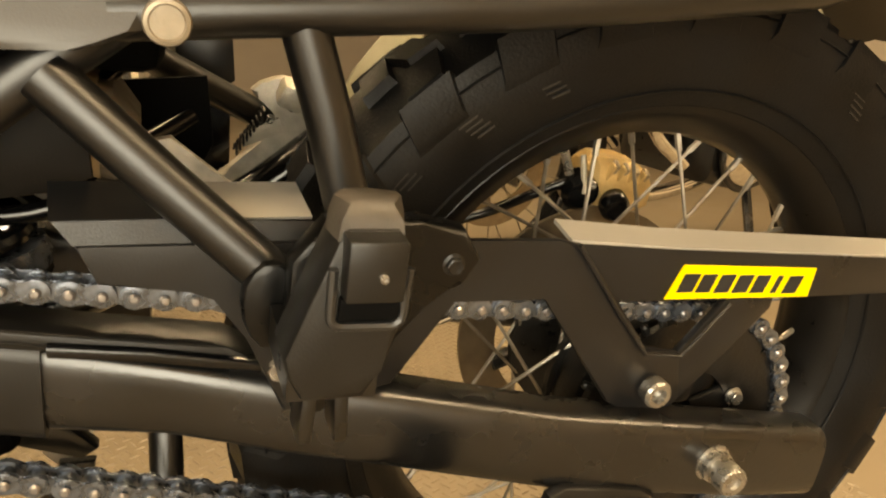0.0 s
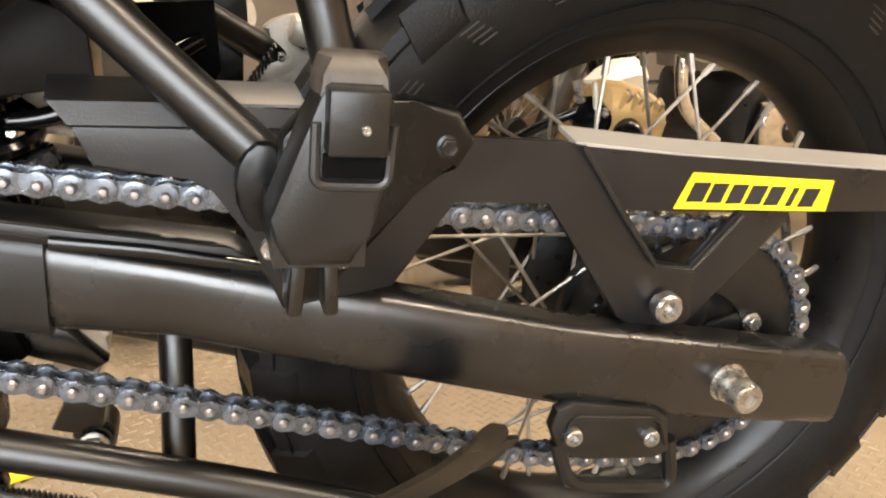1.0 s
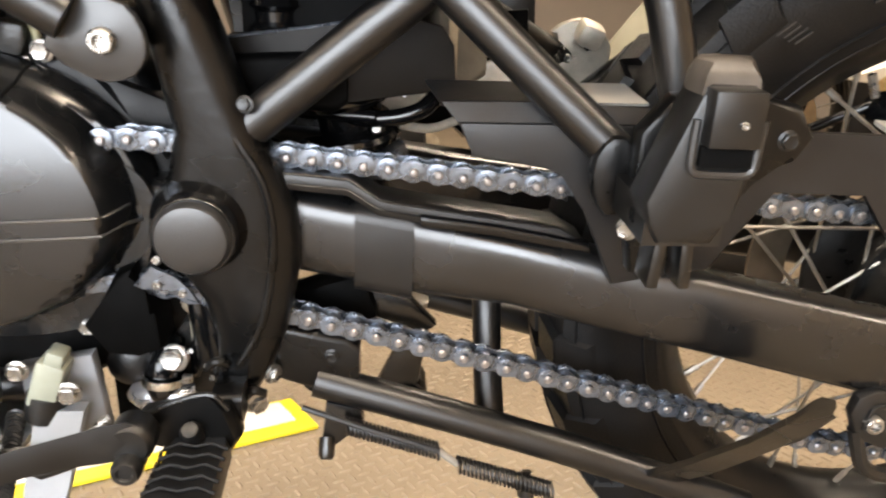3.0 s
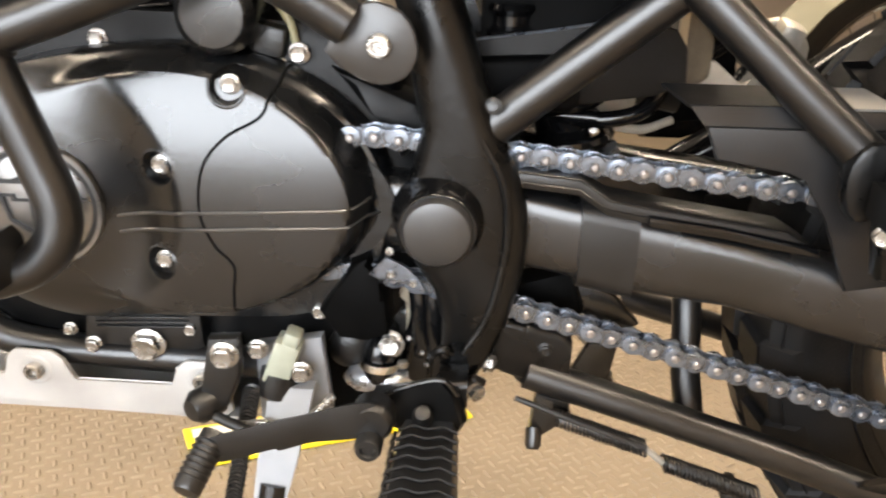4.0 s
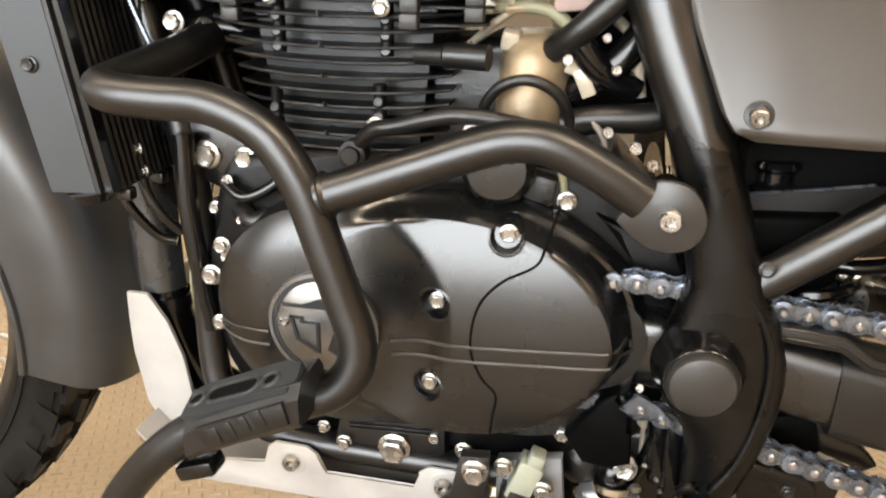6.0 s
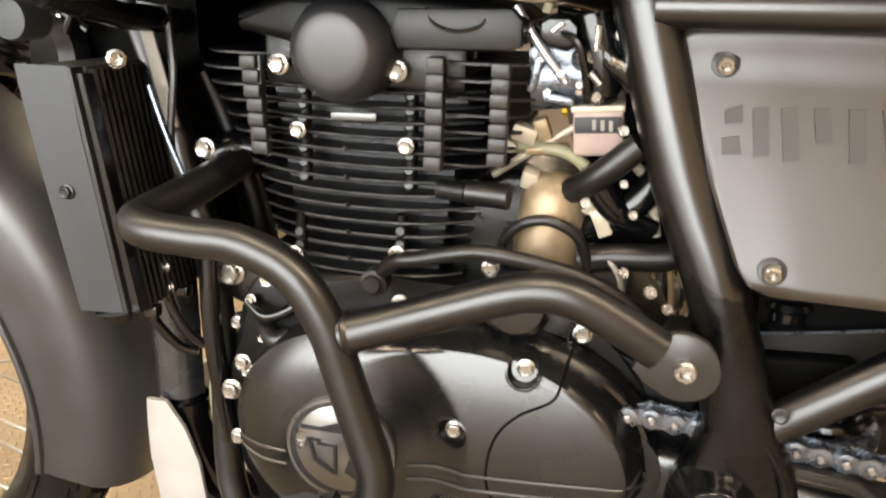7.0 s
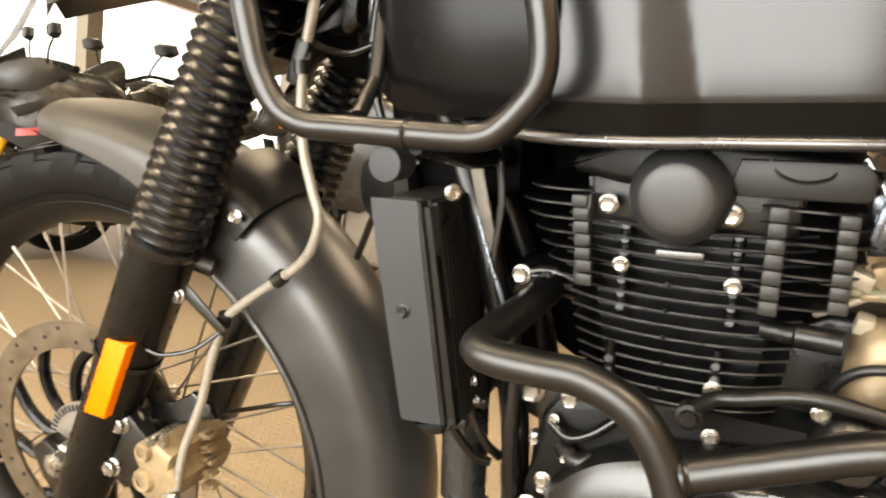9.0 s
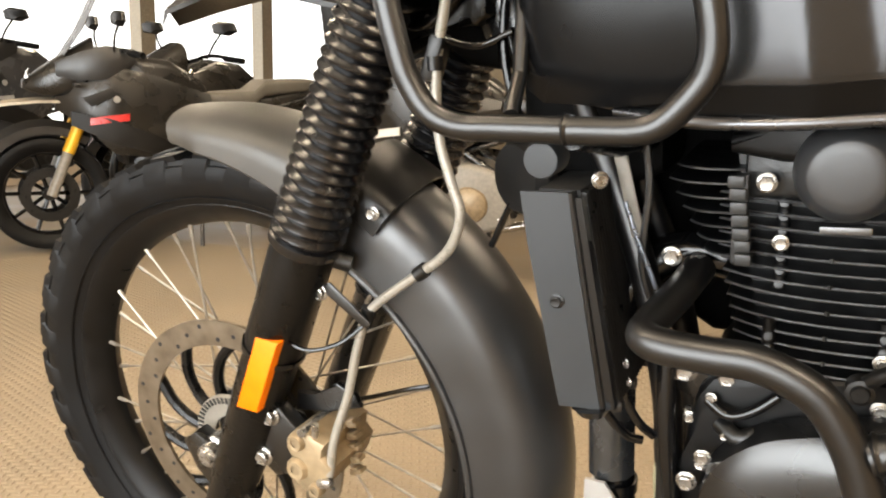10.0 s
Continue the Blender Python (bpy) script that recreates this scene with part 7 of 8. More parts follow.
# worn raised decal: plain bars in place of the name
for q in ([(-0.581, 0.675), (-0.571, 0.679), (-0.570, 0.669), (-0.580, 0.668)], [(-0.581, 0.659), (-0.571, 0.661), (-0.569, 0.651), (-0.580, 0.650)], [(-0.565, 0.677), (-0.556, 0.679), (-0.553, 0.651), (-0.562, 0.650)], [(-0.549, 0.678), (-0.540, 0.680), (-0.536, 0.650), (-0.545, 0.649)],
          [(-0.531, 0.679), (-0.522, 0.680), (-0.519, 0.662), (-0.528, 0.661)], [(-0.512, 0.680), (-0.503, 0.681), (-0.500, 0.651), (-0.509, 0.650)], [(-0.494, 0.681), (-0.486, 0.681), (-0.480, 0.652), (-0.489, 0.651)], [(-0.474, 0.664), (-0.464, 0.665), (-0.462, 0.652), (-0.472, 0.652)], [(-0.455, 0.682), (-0.446, 0.682), (-0.443, 0.652), (-0.452, 0.652)]):
    part("decal_bar", plate(q, lambda x, z: py(x, z) - 0.0016, lambda x, z: py(x, z) + 0.002, 0), GREY_LETTER, panel)
part("rubber_mount", lathe([(0, 0.03), (0.016, 0.03), (0.018, 0.026), (0.014, 0.022), (0.014, 0.016), (0.018, 0.012), (0.018, 0.004), (0.014, 0), (0, 0)], aim((-0.515, -0.045, 0.512), (0, 0, 1)), 24), BLACK_GLOSS, bike, "black rubber mount")
part("battery_tray", loft([rounded_rect(x, -0.075, 0.05, z0, z1, 0.006) for x, z0, z1 in ((-0.560, 0.475, 0.508), (-0.475, 0.475, 0.513), (-0.468, 0.48, 0.508))]), DEEP_BLACK, bike, "black plastic tray")
part("upper_box", block(0.20, 0.12, 0.16, pose(-0.46, 0.01, 0.63), 0.012), DEEP_BLACK, bike, "black air filter housing")

# luggage rack loop beside the tank
rack = part("tank_rack", tube(smooth_path([(-1.150, -0.150, 0.90), (-1.143, -0.166, 0.845), (-1.130, -0.170, 0.790), (-1.122, -0.170, 0.768), (-1.108, -0.170, 0.748), (-1.085, -0.170, 0.738), (-1.050, -0.170, 0.737), (-0.975, -0.170, 0.736), (-0.950, -0.170, 0.737), (-0.935, -0.170, 0.743),
                                            (-0.918, -0.170, 0.760), (-0.909, -0.170, 0.775), (-0.907, -0.170, 0.795), (-0.912, -0.170, 0.825), (-0.925, -0.168, 0.870), (-0.935, -0.160, 0.91)], 4), 0.0098, 18), BLACK_TUBE, bike, "black tubular rack beside the tank")
part("weld", lathe([(0.0095, -0.0025), (0.0114, 0), (0.0095, 0.0025)], aim((-1.001, -0.170, 0.7365), (1, 0, 0)), 20), BLACK_TUBE, rack)
part("rack_stay", tube([(-1.045, -0.163, 0.745), (-1.055, -0.12, 0.770), (-1.058, -0.10, 0.83)], 0.006, 10), BLACK_TUBE, rack)
part("rack_mount", tube([(-1.000, -0.158, 0.730), (-0.985, -0.10, 0.715), (-0.975, -0.04, 0.71)], 0.0095, 14), BLACK_FRAME, rack)
part("rubber_buffer", lathe([(0, 0.004), (0.0128, 0.0035), (0.0140, 0), (0.0140, -0.02), (0, -0.02)], aim((-1.024, -0.158, 0.713), OUT), 28), COOLER, rack, "grey round end plug")
shroud = part("tank_shroud", loft([[Vector((x, y, z)) for y, z in ((y0, 0.748 + dz), (y0 - 0.006, 0.77), (y0 - 0.010, 0.82), (y0 - 0.006, 0.90), (y0 + 0.02, 0.95), (y0 + 0.03, 0.95), (y0 + 0.012, 0.82), (y0 + 0.012, 0.748 + dz))] for x, y0, dz in ((-1.064, -0.092, 0.03), (-1.058, -0.100, 0.010), (-1.040, -0.110, 0.0), (-0.980, -0.121, -0.002), (-0.940, -0.126, 0.002), (-0.914, -0.1275, 0.010))]), SHROUD, bike, "black satin shroud ahead of the tank")

# oil cooler with its guard
cooler = part("oil_cooler", loft([[Vector((x + dx, y, z)) for dx, y in ((0, -0.108), (0.034, -0.108), (0.034, 0.09), (0, 0.09))] for x, z in ((-1.046, 0.680), (-1.018, 0.498))]), INK, bike, "black oil cooler")
for k in range(28):
    y = -0.104 + 0.0070 * k
    part("core_tube", loft([[Vector((x + dx, y + dy, z)) for dx, dy in ((0.001, -0.0020), (0.0385, -0.0020), (0.0395, 0), (0.0385, 0.0020), (0.001, 0.0020))] for x, z in ((-1.046, 0.678), (-1.018, 0.500))]), DARK_CAST, cooler)
part("end_tank", loft([[Vector((x + dx, y, z)) for dx, y in ((-0.002, -0.118), (0.038, -0.118), (0.038, -0.106), (-0.002, -0.106))] for x, z in ((-1.046, 0.676), (-1.018, 0.500))]), BLACK_GLOSS, cooler)
part("guard", loft([[Vector((x, y, z)) for x, y in ((x0, -0.126), (x1, -0.122), (x1, -0.119), (x0, -0.123))] for x0, x1, z in ((-1.055, -1.017, 0.681), (-1.050, -1.012, 0.640), (-1.026, -0.992, 0.503), (-1.025, -0.991, 0.500))]), COOLER, cooler, "flat grey side guard")
part("guard_lip", loft([[Vector((x, y, z)) for x, y in ((x1, -0.1222), (x1 + 0.0025, -0.121), (x1 + 0.0025, -0.105), (x1, -0.105))] for x1, z in ((-1.017, 0.680), (-0.991, 0.501))]), PLASTIC, cooler)
bolt_at(cooler, -1.026, -0.1240, 0.592, BLACK_BOLT, size=0.8)
part("foot", lathe([(0, 0.010), (0.012, 0.008), (0.018, 0), (0, 0)], aim((-1.000, -0.114, 0.500), (0.1, 0, -1)), 20), BLACK_GLOSS, cooler)
for y in (-0.095, -0.05, 0.0, 0.05):
    part("fitting", block(0.012, 0.010, 0.010, pose(-0.985, y, 0.493), 0.002), BLACK_FRAME, cooler)

# ---- front fork, mudguard and brake ----
FORK_TOP, FORK_LOW = Vector((-1.168, -0.100, 0.880)), Vector((-1.448, -0.100, 0.283))
way = (FORK_LOW - FORK_TOP).normalized()


def along(d, y=-0.100):
    p = FORK_TOP + way * d
    return Vector((p.x, y, p.z))


for side in (-1, 1):
    y = 0.100 * side
    off = Vector((0, 0, 0)) if side < 0 else Vector((0.012, -0.004, 0))
    leg = part("fork_leg", tube([along(0.0, y) + off, along(0.27, y) + off, along(0.275, y) + off, along(0.42, y) + off, along(0.43, y) + off, along(0.60, y) + off, along(0.665, y) + off], 0.03, 28, radii=[0.0205, 0.0205, 0.0330, 0.0330, 0.0310, 0.0295, 0.0270]), CASTING if side < 0 else BLACK_FRAME, bike, "black front fork leg")
    prof = []
    nb = 21
    for k in range(nb):
        f = k / nb
        wide = 0.0375 - 0.004 * f
        h = 0.245 * f
        prof += [(wide - 0.0050, h), (wide - 0.0012, h + 0.0036), (wide, h + 0.0058), (wide - 0.0012, h + 0.0080), (wide - 0.0050, h + 0.0114)]
    base = along(0.288, y) + off
    part("boot", lathe([(0.035, -0.012), (0.0365, -0.010), (0.0365, -0.002)] + prof, aim(base, -way), 32), BOOT_RUBBER, leg, "ribbed black rubber fork boot")
    part("seal_ring", lathe([(0.031, -0.003), (0.0345, -0.003), (0.0345, 0.003), (0.031, 0.003)], aim(along(0.43, y) + off, way), 28, closed=True), BLACK_GLOSS, leg)
    if side < 0:
        near_leg = leg
part("triple_clamp", loft([[Vector((x, y, z)) for x, z in ((-1.235, 0.84), (-1.14, 0.83), (-1.14, 0.87), (-1.235, 0.88))] for y in (-0.125, -0.06, 0.06, 0.125)]), BLACK_FRAME, bike, "black fork clamp")
# added dark block in place of the black steering head parts
fork_block = part("wiring_shroud", plate([(-1.290, 0.90), (-1.286, 0.764), (-1.262, 0.768), (-1.243, 0.782), (-1.205, 0.800), (-1.180, 0.806), (-1.125, 0.806), (-1.112, 0.815), (-1.108, 0.90)], -0.052, 0.062, 0.008), CASTING, bike, "dark block added for steering head parts between the forks")
for path, r in ((((-1.275, -0.056, 0.80), (-1.235, -0.060, 0.800), (-1.20, -0.058, 0.822), (-1.14, -0.056, 0.826)), 0.006), (((-1.265, -0.056, 0.775), (-1.24, -0.060, 0.790), (-1.21, -0.058, 0.812), (-1.18, -0.056, 0.86)), 0.0045), (((-1.19, -0.058, 0.81), (-1.16, -0.062, 0.812), (-1.125, -0.060, 0.84)), 0.005)):
    part("wire", tube(smooth_path(path), r, 10), BLACK_GLOSS, fork_block)
for x, z in ((-1.236, 0.812), (-1.215, 0.838), (-1.168, 0.815)):
    bolt_at(fork_block, x, -0.053, z, SCREW, size=0.55)
part("steering_head", tube([(-1.105, 0, 0.80), (-1.16, 0, 0.93)], 0.032, 20), BLACK_FRAME, frame_part)
rf = bmesh.new()
corners = [Vector((x, 0, z)) for x, z in ((-1.343, 0.516), (-1.3145, 0.514), (-1.3545, 0.429), (-1.3825, 0.431))]
mid_r = sum(corners, Vector()) / 4
loft([[mid_r + (c - mid_r) * s + Vector((0, y, 0)) for c in corners] for y, s in ((-0.124, 1.0), (-0.1335, 1.0), (-0.1350, 0.93))], rf)
part("reflector", rf, ORANGE, near_leg, "orange plastic reflector")
part("cable_tie", lathe([(0.0305, -0.002), (0.0325, -0.002), (0.0325, 0.002), (0.0305, 0.002)], aim(along(0.432), way), 26, closed=True), BLACK_GLOSS, near_leg)
lug = part("caliper_lug", plate([(-1.385, 0.430), (-1.352, 0.425), (-1.325, 0.400), (-1.335, 0.345), (-1.365, 0.335), (-1.400, 0.365)], -0.108, -0.088, 0.004), BLACK_FRAME, near_leg)
bolt_at(near_leg, -1.359, -0.108, 0.412, size=1.6)
bolt_at(near_leg, -1.376, -0.108, 0.359, size=1.6)
bolt_at(near_leg, -1.283, -0.098, 0.560, size=1.3)
axle_m = aim(front_c + STEER @ Vector((0, -0.085, 0)), STEER @ Vector(OUT))
part("front_axle", lathe([(0, 0.034), (0.008, 0.034), (0.010, 0.031), (0.014, 0.030), (0.014, 0.018), (0.018, 0.016), (0.018, 0.0), (0.010, -0.002), (0.010, -0.17), (0, -0.17)], axle_m, 24), ZINC, front_wheel, "plated front axle")
part("axle_clamp", plate([(-1.500, 0.352), (-1.478, 0.368), (-1.435, 0.345), (-1.405, 0.295), (-1.445, 0.278), (-1.485, 0.318)], -0.112, -0.088, 0.005), BLACK_FRAME, near_leg)
part("axle_lug", lathe([(0, 0.010), (0.016, 0.008), (0.021, 0), (0.021, -0.012), (0, -0.012)], aim((-1.474, -0.100, 0.332), OUT), 24), HOSE_GREY, near_leg, "alloy axle clamp")
# disc on spider arms, with a wheel-speed ring
disc_m = Matrix.Translation(front_c) @ STEER @ Matrix.Translation((0, -0.062, 0)) @ ROUND_Y
disc = part("front_disc", lathe([(0.118, -0.0022), (0.150, -0.0022), (0.150, 0.0022), (0.118, 0.0022)], disc_m, 72, closed=True), DISC_STEEL, front_wheel, "drilled steel front brake disc")
bm = bmesh.new()
for k in range(36):
    a = 2 * math.pi * k / 36
    r = 0.126 + 0.008 * (k % 3)
    lathe([(0, -0.0027), (0.0028, -0.0027), (0.0028, -0.0020)], disc_m @ Matrix.Translation((r * math.cos(a), r * math.sin(a), 0)), 8, bm)
tagged(part("drilling", bm, INK, disc), kind="stuff")
for k in range(10):
    a = 2 * math.pi * k / 10
    p = [Vector((r * math.cos(a + sw), r * math.sin(a + sw), 0)) for r, sw in ((0.036, -0.08), (0.058, 0.0), (0.080, 0.12), (0.102, 0.28), (0.130, 0.50))]
    part("spider_arm", tube(smooth_path([disc_m @ (q + Vector((0, 0, 0.006))) for q in p], 3), 0.0068, 8), CASTING, disc)
ring = bmesh.new()
lathe([(0.026, -0.004), (0.052, -0.006), (0.053, -0.004), (0.053, 0.0), (0.026, 0.0)], disc_m, 48, ring, closed=True)
part("speed_ring", ring, HOSE_GREY, front_wheel, "toothed grey speed ring")
bm = bmesh.new()
for k in range(48):
    block(0.0022, 0.008, 0.003, disc_m @ pose(0, 0, 0, 0, 0, 7.5 * k) @ pose(0, 0.0475, -0.0056), 0, bm)
tagged(part("ring_slot", bm, INK, front_wheel.children[-1]), kind="stuff")
cal = part("front_caliper", loft([[Vector((-1.300 + k * dx, y, 0.372 + k * dz)) for dx, dz in ((-0.030, -0.030), (-0.040, -0.012), (-0.031, 0.000), (-0.038, 0.014), (-0.026, 0.032), (-0.008, 0.040), (0.004, 0.030), (0.016, 0.026), (0.012, 0.010), (0.022, -0.002), (0.014, -0.022), (0.000, -0.030), (-0.012, -0.042))] for y, k in ((-0.119, 0.78), (-0.117, 0.92), (-0.110, 1.0), (-0.080, 1.0), (-0.040, 0.96), (-0.032, 0.85))]), TAN_CAST, bike, "gold-beige brake caliper")
for k in range(5):
    part("cooling_rib", block(0.016, 0.014, 0.006, pose(-1.281, -0.068, 0.340 + 0.0145 * k, 0, -18, 0), 0.0022), TAN_CAST, cal)
    # darker bronze between the ribs: shade of the gaps painted in
    part("rib_gap", block(0.010, 0.012, 0.004, pose(-1.279, -0.074, 0.347 + 0.0145 * k, 0, -18, 0), 0.001), BRONZE, cal)
for x, z, r in ((-1.319, 0.395, 0.0105), (-1.322, 0.362, 0.0130), (-1.300, 0.342, 0.0085)):
    boss = part("piston_boss", lathe([(r * 0.45, 0.006), (r * 0.8, 0.0065), (r, 0.003), (r * 1.05, -0.004)], aim((x, -0.118, z), OUT), 22), TAN_CAST, cal)
    # darker bronze centre: shade of the hollow boss painted in
    part("boss_centre", lathe([(0, 0.0045), (r * 0.5, 0.0045), (r * 0.5, 0.0), (0, 0)], aim((x, -0.118, z), OUT), 16), BRONZE, cal)
part("bridge_bolt", tube([(-1.310, -0.122, 0.408), (-1.310, -0.060, 0.408)], 0.005, 10), ZINC, cal)
part("bleed_screw", tube([(-1.300, -0.112, 0.398), (-1.296, -0.114, 0.418)], 0.0038, 8), ZINC, cal)
part("banjo", block(0.020, 0.010, 0.011, pose(-1.288, -0.118, 0.352, 0, -15, 0), 0.004), ZINC, cal)
part("carrier", plate([(-1.345, 0.430), (-1.318, 0.428), (-1.290, 0.450), (-1.268, 0.440), (-1.262, 0.425), (-1.30, 0.415), (-1.35, 0.405)], -0.080, -0.070, 0.003), BLACK_FRAME, cal)
# brake hose
hose = part("brake_hose", tube(smooth_path([(-1.120, -0.082, 0.900), (-1.135, -0.082, 0.829), (-1.147, -0.082, 0.774), (-1.147, -0.084, 0.716), (-1.135, -0.088, 0.675), (-1.127, -0.090, 0.651), (-1.134, -0.090, 0.625), (-1.150, -0.088, 0.605), (-1.185, -0.086, 0.580), (-1.222, -0.086, 0.553), (-1.238, -0.088, 0.535), (-1.250, -0.092, 0.500), (-1.262, -0.098, 0.450), (-1.278, -0.108, 0.40), (-1.284, -0.114, 0.360)], 5), 0.0047, 12), BRAIDED, bike, "grey braided brake hose")
for x, y, z, d in ((-1.172, -0.087, 0.589, (-0.8, 0, -0.6)), (-1.148, -0.082, 0.778, (0, 0, 1)), (-1.236, -0.088, 0.540, (-0.3, 0, -1))):
    part("clip", lathe([(0, -0.006), (0.0072, -0.006), (0.0072, 0.006), (0, 0.006)], aim((x, y, z), d), 14), PLASTIC, hose)
part("hose_bracket", plate([(-1.285, 0.566), (-1.270, 0.572), (-1.226, 0.535), (-1.230, 0.526)], -0.100, -0.097, 0.001), BLACK_FRAME, near_leg)
part("sensor_wire", tube(smooth_path([(-1.322, -0.118, 0.512), (-1.29, -0.120, 0.505), (-1.262, -0.105, 0.510), (-1.240, -0.092, 0.527)]), 0.0022, 8), BLACK_GLOSS, bike)
part("sensor_wire", tube(smooth_path([(-1.225, 0.02, 0.505), (-1.20, 0.02, 0.46), (-1.215, 0.02, 0.42), (-1.26, 0.01, 0.405), (-1.32, -0.04, 0.40)]), 0.0028, 8), BLACK_GLOSS, bike)

# front mudguard: one arched skin that follows the tyre
def guard_skin(a0, a1, n, r0, r1, half, centre, thick=0.003, crown=0.018, skirt=0.03):
    rows = []
    for k in range(n + 1):
        f = k / n
        a = radians(a0 + (a1 - a0) * f)
        r = r0 + (r1 - r0) * f
        h = half(f)
        side = skirt(f) if callable(skirt) else skirt
        prof = [(-h * 1.0, r - side), (-h * 1.0, r - side * 0.55)] + [(-h * math.cos(radians(q)), r - side * 0.4 + (crown + side * 0.4) * math.sin(radians(q)) ** 0.9) for q in (8, 22, 36, 50, 64, 78)] + [(0, r + crown)]
        prof = prof + [(-y, q) for y, q in prof[-2::-1]]
        full = [(y, q) for y, q in prof] + [(y * 0.96, q - thick) for y, q in prof[::-1]]
        rows.append([centre + STEER @ Vector((q * math.cos(a), y, q * math.sin(a))) for y, q in full])
    return loft(rows)


# front half paler than the rear: light on it is painted in
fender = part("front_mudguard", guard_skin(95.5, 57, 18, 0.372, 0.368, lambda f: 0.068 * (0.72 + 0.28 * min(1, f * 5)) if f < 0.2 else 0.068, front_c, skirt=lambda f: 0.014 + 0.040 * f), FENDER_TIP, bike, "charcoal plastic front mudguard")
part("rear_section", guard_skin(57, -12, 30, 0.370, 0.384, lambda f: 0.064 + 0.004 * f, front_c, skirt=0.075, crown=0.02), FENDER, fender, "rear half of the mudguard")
for sd in (-1, 1):
    part("edge_lip", tube([front_c + STEER @ Vector(((r0 - 0.075) * math.cos(radians(a)), sd * h0, (r0 - 0.075) * math.sin(radians(a)))) for a, r0, h0 in [(57 - 2.3 * k, 0.370 + 0.014 * k / 30, 0.0645 + 0.004 * k / 30) for k in range(31)]], 0.0042, 8), FENDER, fender)
part("collar", guard_skin(60, 50, 6, 0.382, 0.382, lambda f: 0.074, front_c, skirt=0.03), PLASTIC, fender, "black clamp band")
part("stay", tube([front_c + STEER @ Vector((0.20, -0.076, 0.24)), along(0.32) + Vector((0.03, 0.02, 0))], 0.010, 10), PLASTIC, fender)
bolt_at(fender, -1.225, -0.080, 0.640, size=1.0)

# headlamp cowl and the beak above the wheel
part("beak", loft([[Vector((x, y, z)) for y, z in ((-w, z0), (-w * 0.5, z0 + 0.012), (0, z0 + 0.018), (w * 0.5, z0 + 0.012), (w, z0), (w, z0 - 0.005), (0, z0 + 0.012), (-w, z0 - 0.005))] for x, w, z0 in ((-1.535, 0.012, 0.826), (-1.50, 0.04, 0.838), (-1.42, 0.055, 0.852), (-1.32, 0.06, 0.846), (-1.24, 0.06, 0.828))]), PLASTIC, bike, "black beak under the headlamp")
part("head_light", lathe([(0, 0.05), (0.05, 0.045), (0.082, 0.02), (0.088, 0.0), (0.075, -0.06), (0.03, -0.10), (0, -0.10)], aim((-1.33, 0, 0.98), (-1, 0, 0.05)), 32), BLACK_GLOSS, bike, "round headlamp shell")
# added dark block that fills the gap between rack and cooler
part("cable_tray", loft([rounded_rect(x, -0.035, 0.06, z0, z1, 0.012) for x, z0, z1 in ((-1.085, 0.69, 0.79), (-1.06, 0.67, 0.80), (-1.00, 0.665, 0.80), (-0.965, 0.68, 0.78))]), DEEP_BLACK, bike, "dark filler block added under the tank")
# added dark filler that closes the bright gap behind the fork
part("harness_cover", loft([rounded_rect(x, -0.012, 0.030, z0, 0.93, 0.010) for x, z0 in ((-1.270, 0.800), (-1.255, 0.790), (-1.215, 0.782), (-1.185, 0.795), (-1.150, 0.770), (-1.120, 0.765))]), DEEP_BLACK, bike, "dark filler block added behind the fork")
part("horn", lathe([(0, 0.012), (0.030, 0.010), (0.036, 0.0), (0.030, -0.015), (0, -0.018)], aim((-1.085, -0.045, 0.675), (-0.5, -0.85, 0)), 28), PLASTIC, bike, "black horn")
part("handlebar", tube(smooth_path([(-1.05, -0.40, 1.10), (-1.10, -0.22, 1.10), (-1.13, -0.05, 1.07), (-1.13, 0.05, 1.07), (-1.10, 0.22, 1.10), (-1.05, 0.40, 1.10)]), 0.011, 14), BLACK_TUBE, bike, "black handlebar")
for path, r, m in ((((-1.09, -0.03, 0.90), (-1.10, -0.045, 0.80), (-1.085, -0.05, 0.73), (-1.05, -0.05, 0.70)), 0.004, BLACK_GLOSS), (((-1.12, 0.0, 0.88), (-1.10, -0.02, 0.78), (-1.05, -0.03, 0.73), (-0.99, -0.03, 0.72)), 0.005, BLACK_GLOSS),
                   (((-1.05, -0.06, 0.72), (-1.09, -0.05, 0.66), (-1.13, -0.02, 0.60)), 0.0035, BLACK_GLOSS), (((-1.145, -0.085, 0.80), (-1.12, -0.06, 0.79), (-1.09, -0.05, 0.80)), 0.003, BLACK_GLOSS)):
    part("cable", tube(smooth_path(path), r, 10), m, bike)
part("cable_block", block(0.014, 0.022, 0.040, pose(-1.150, -0.076, 0.782, 0, 20, 0), 0.003), PLASTIC, bike)

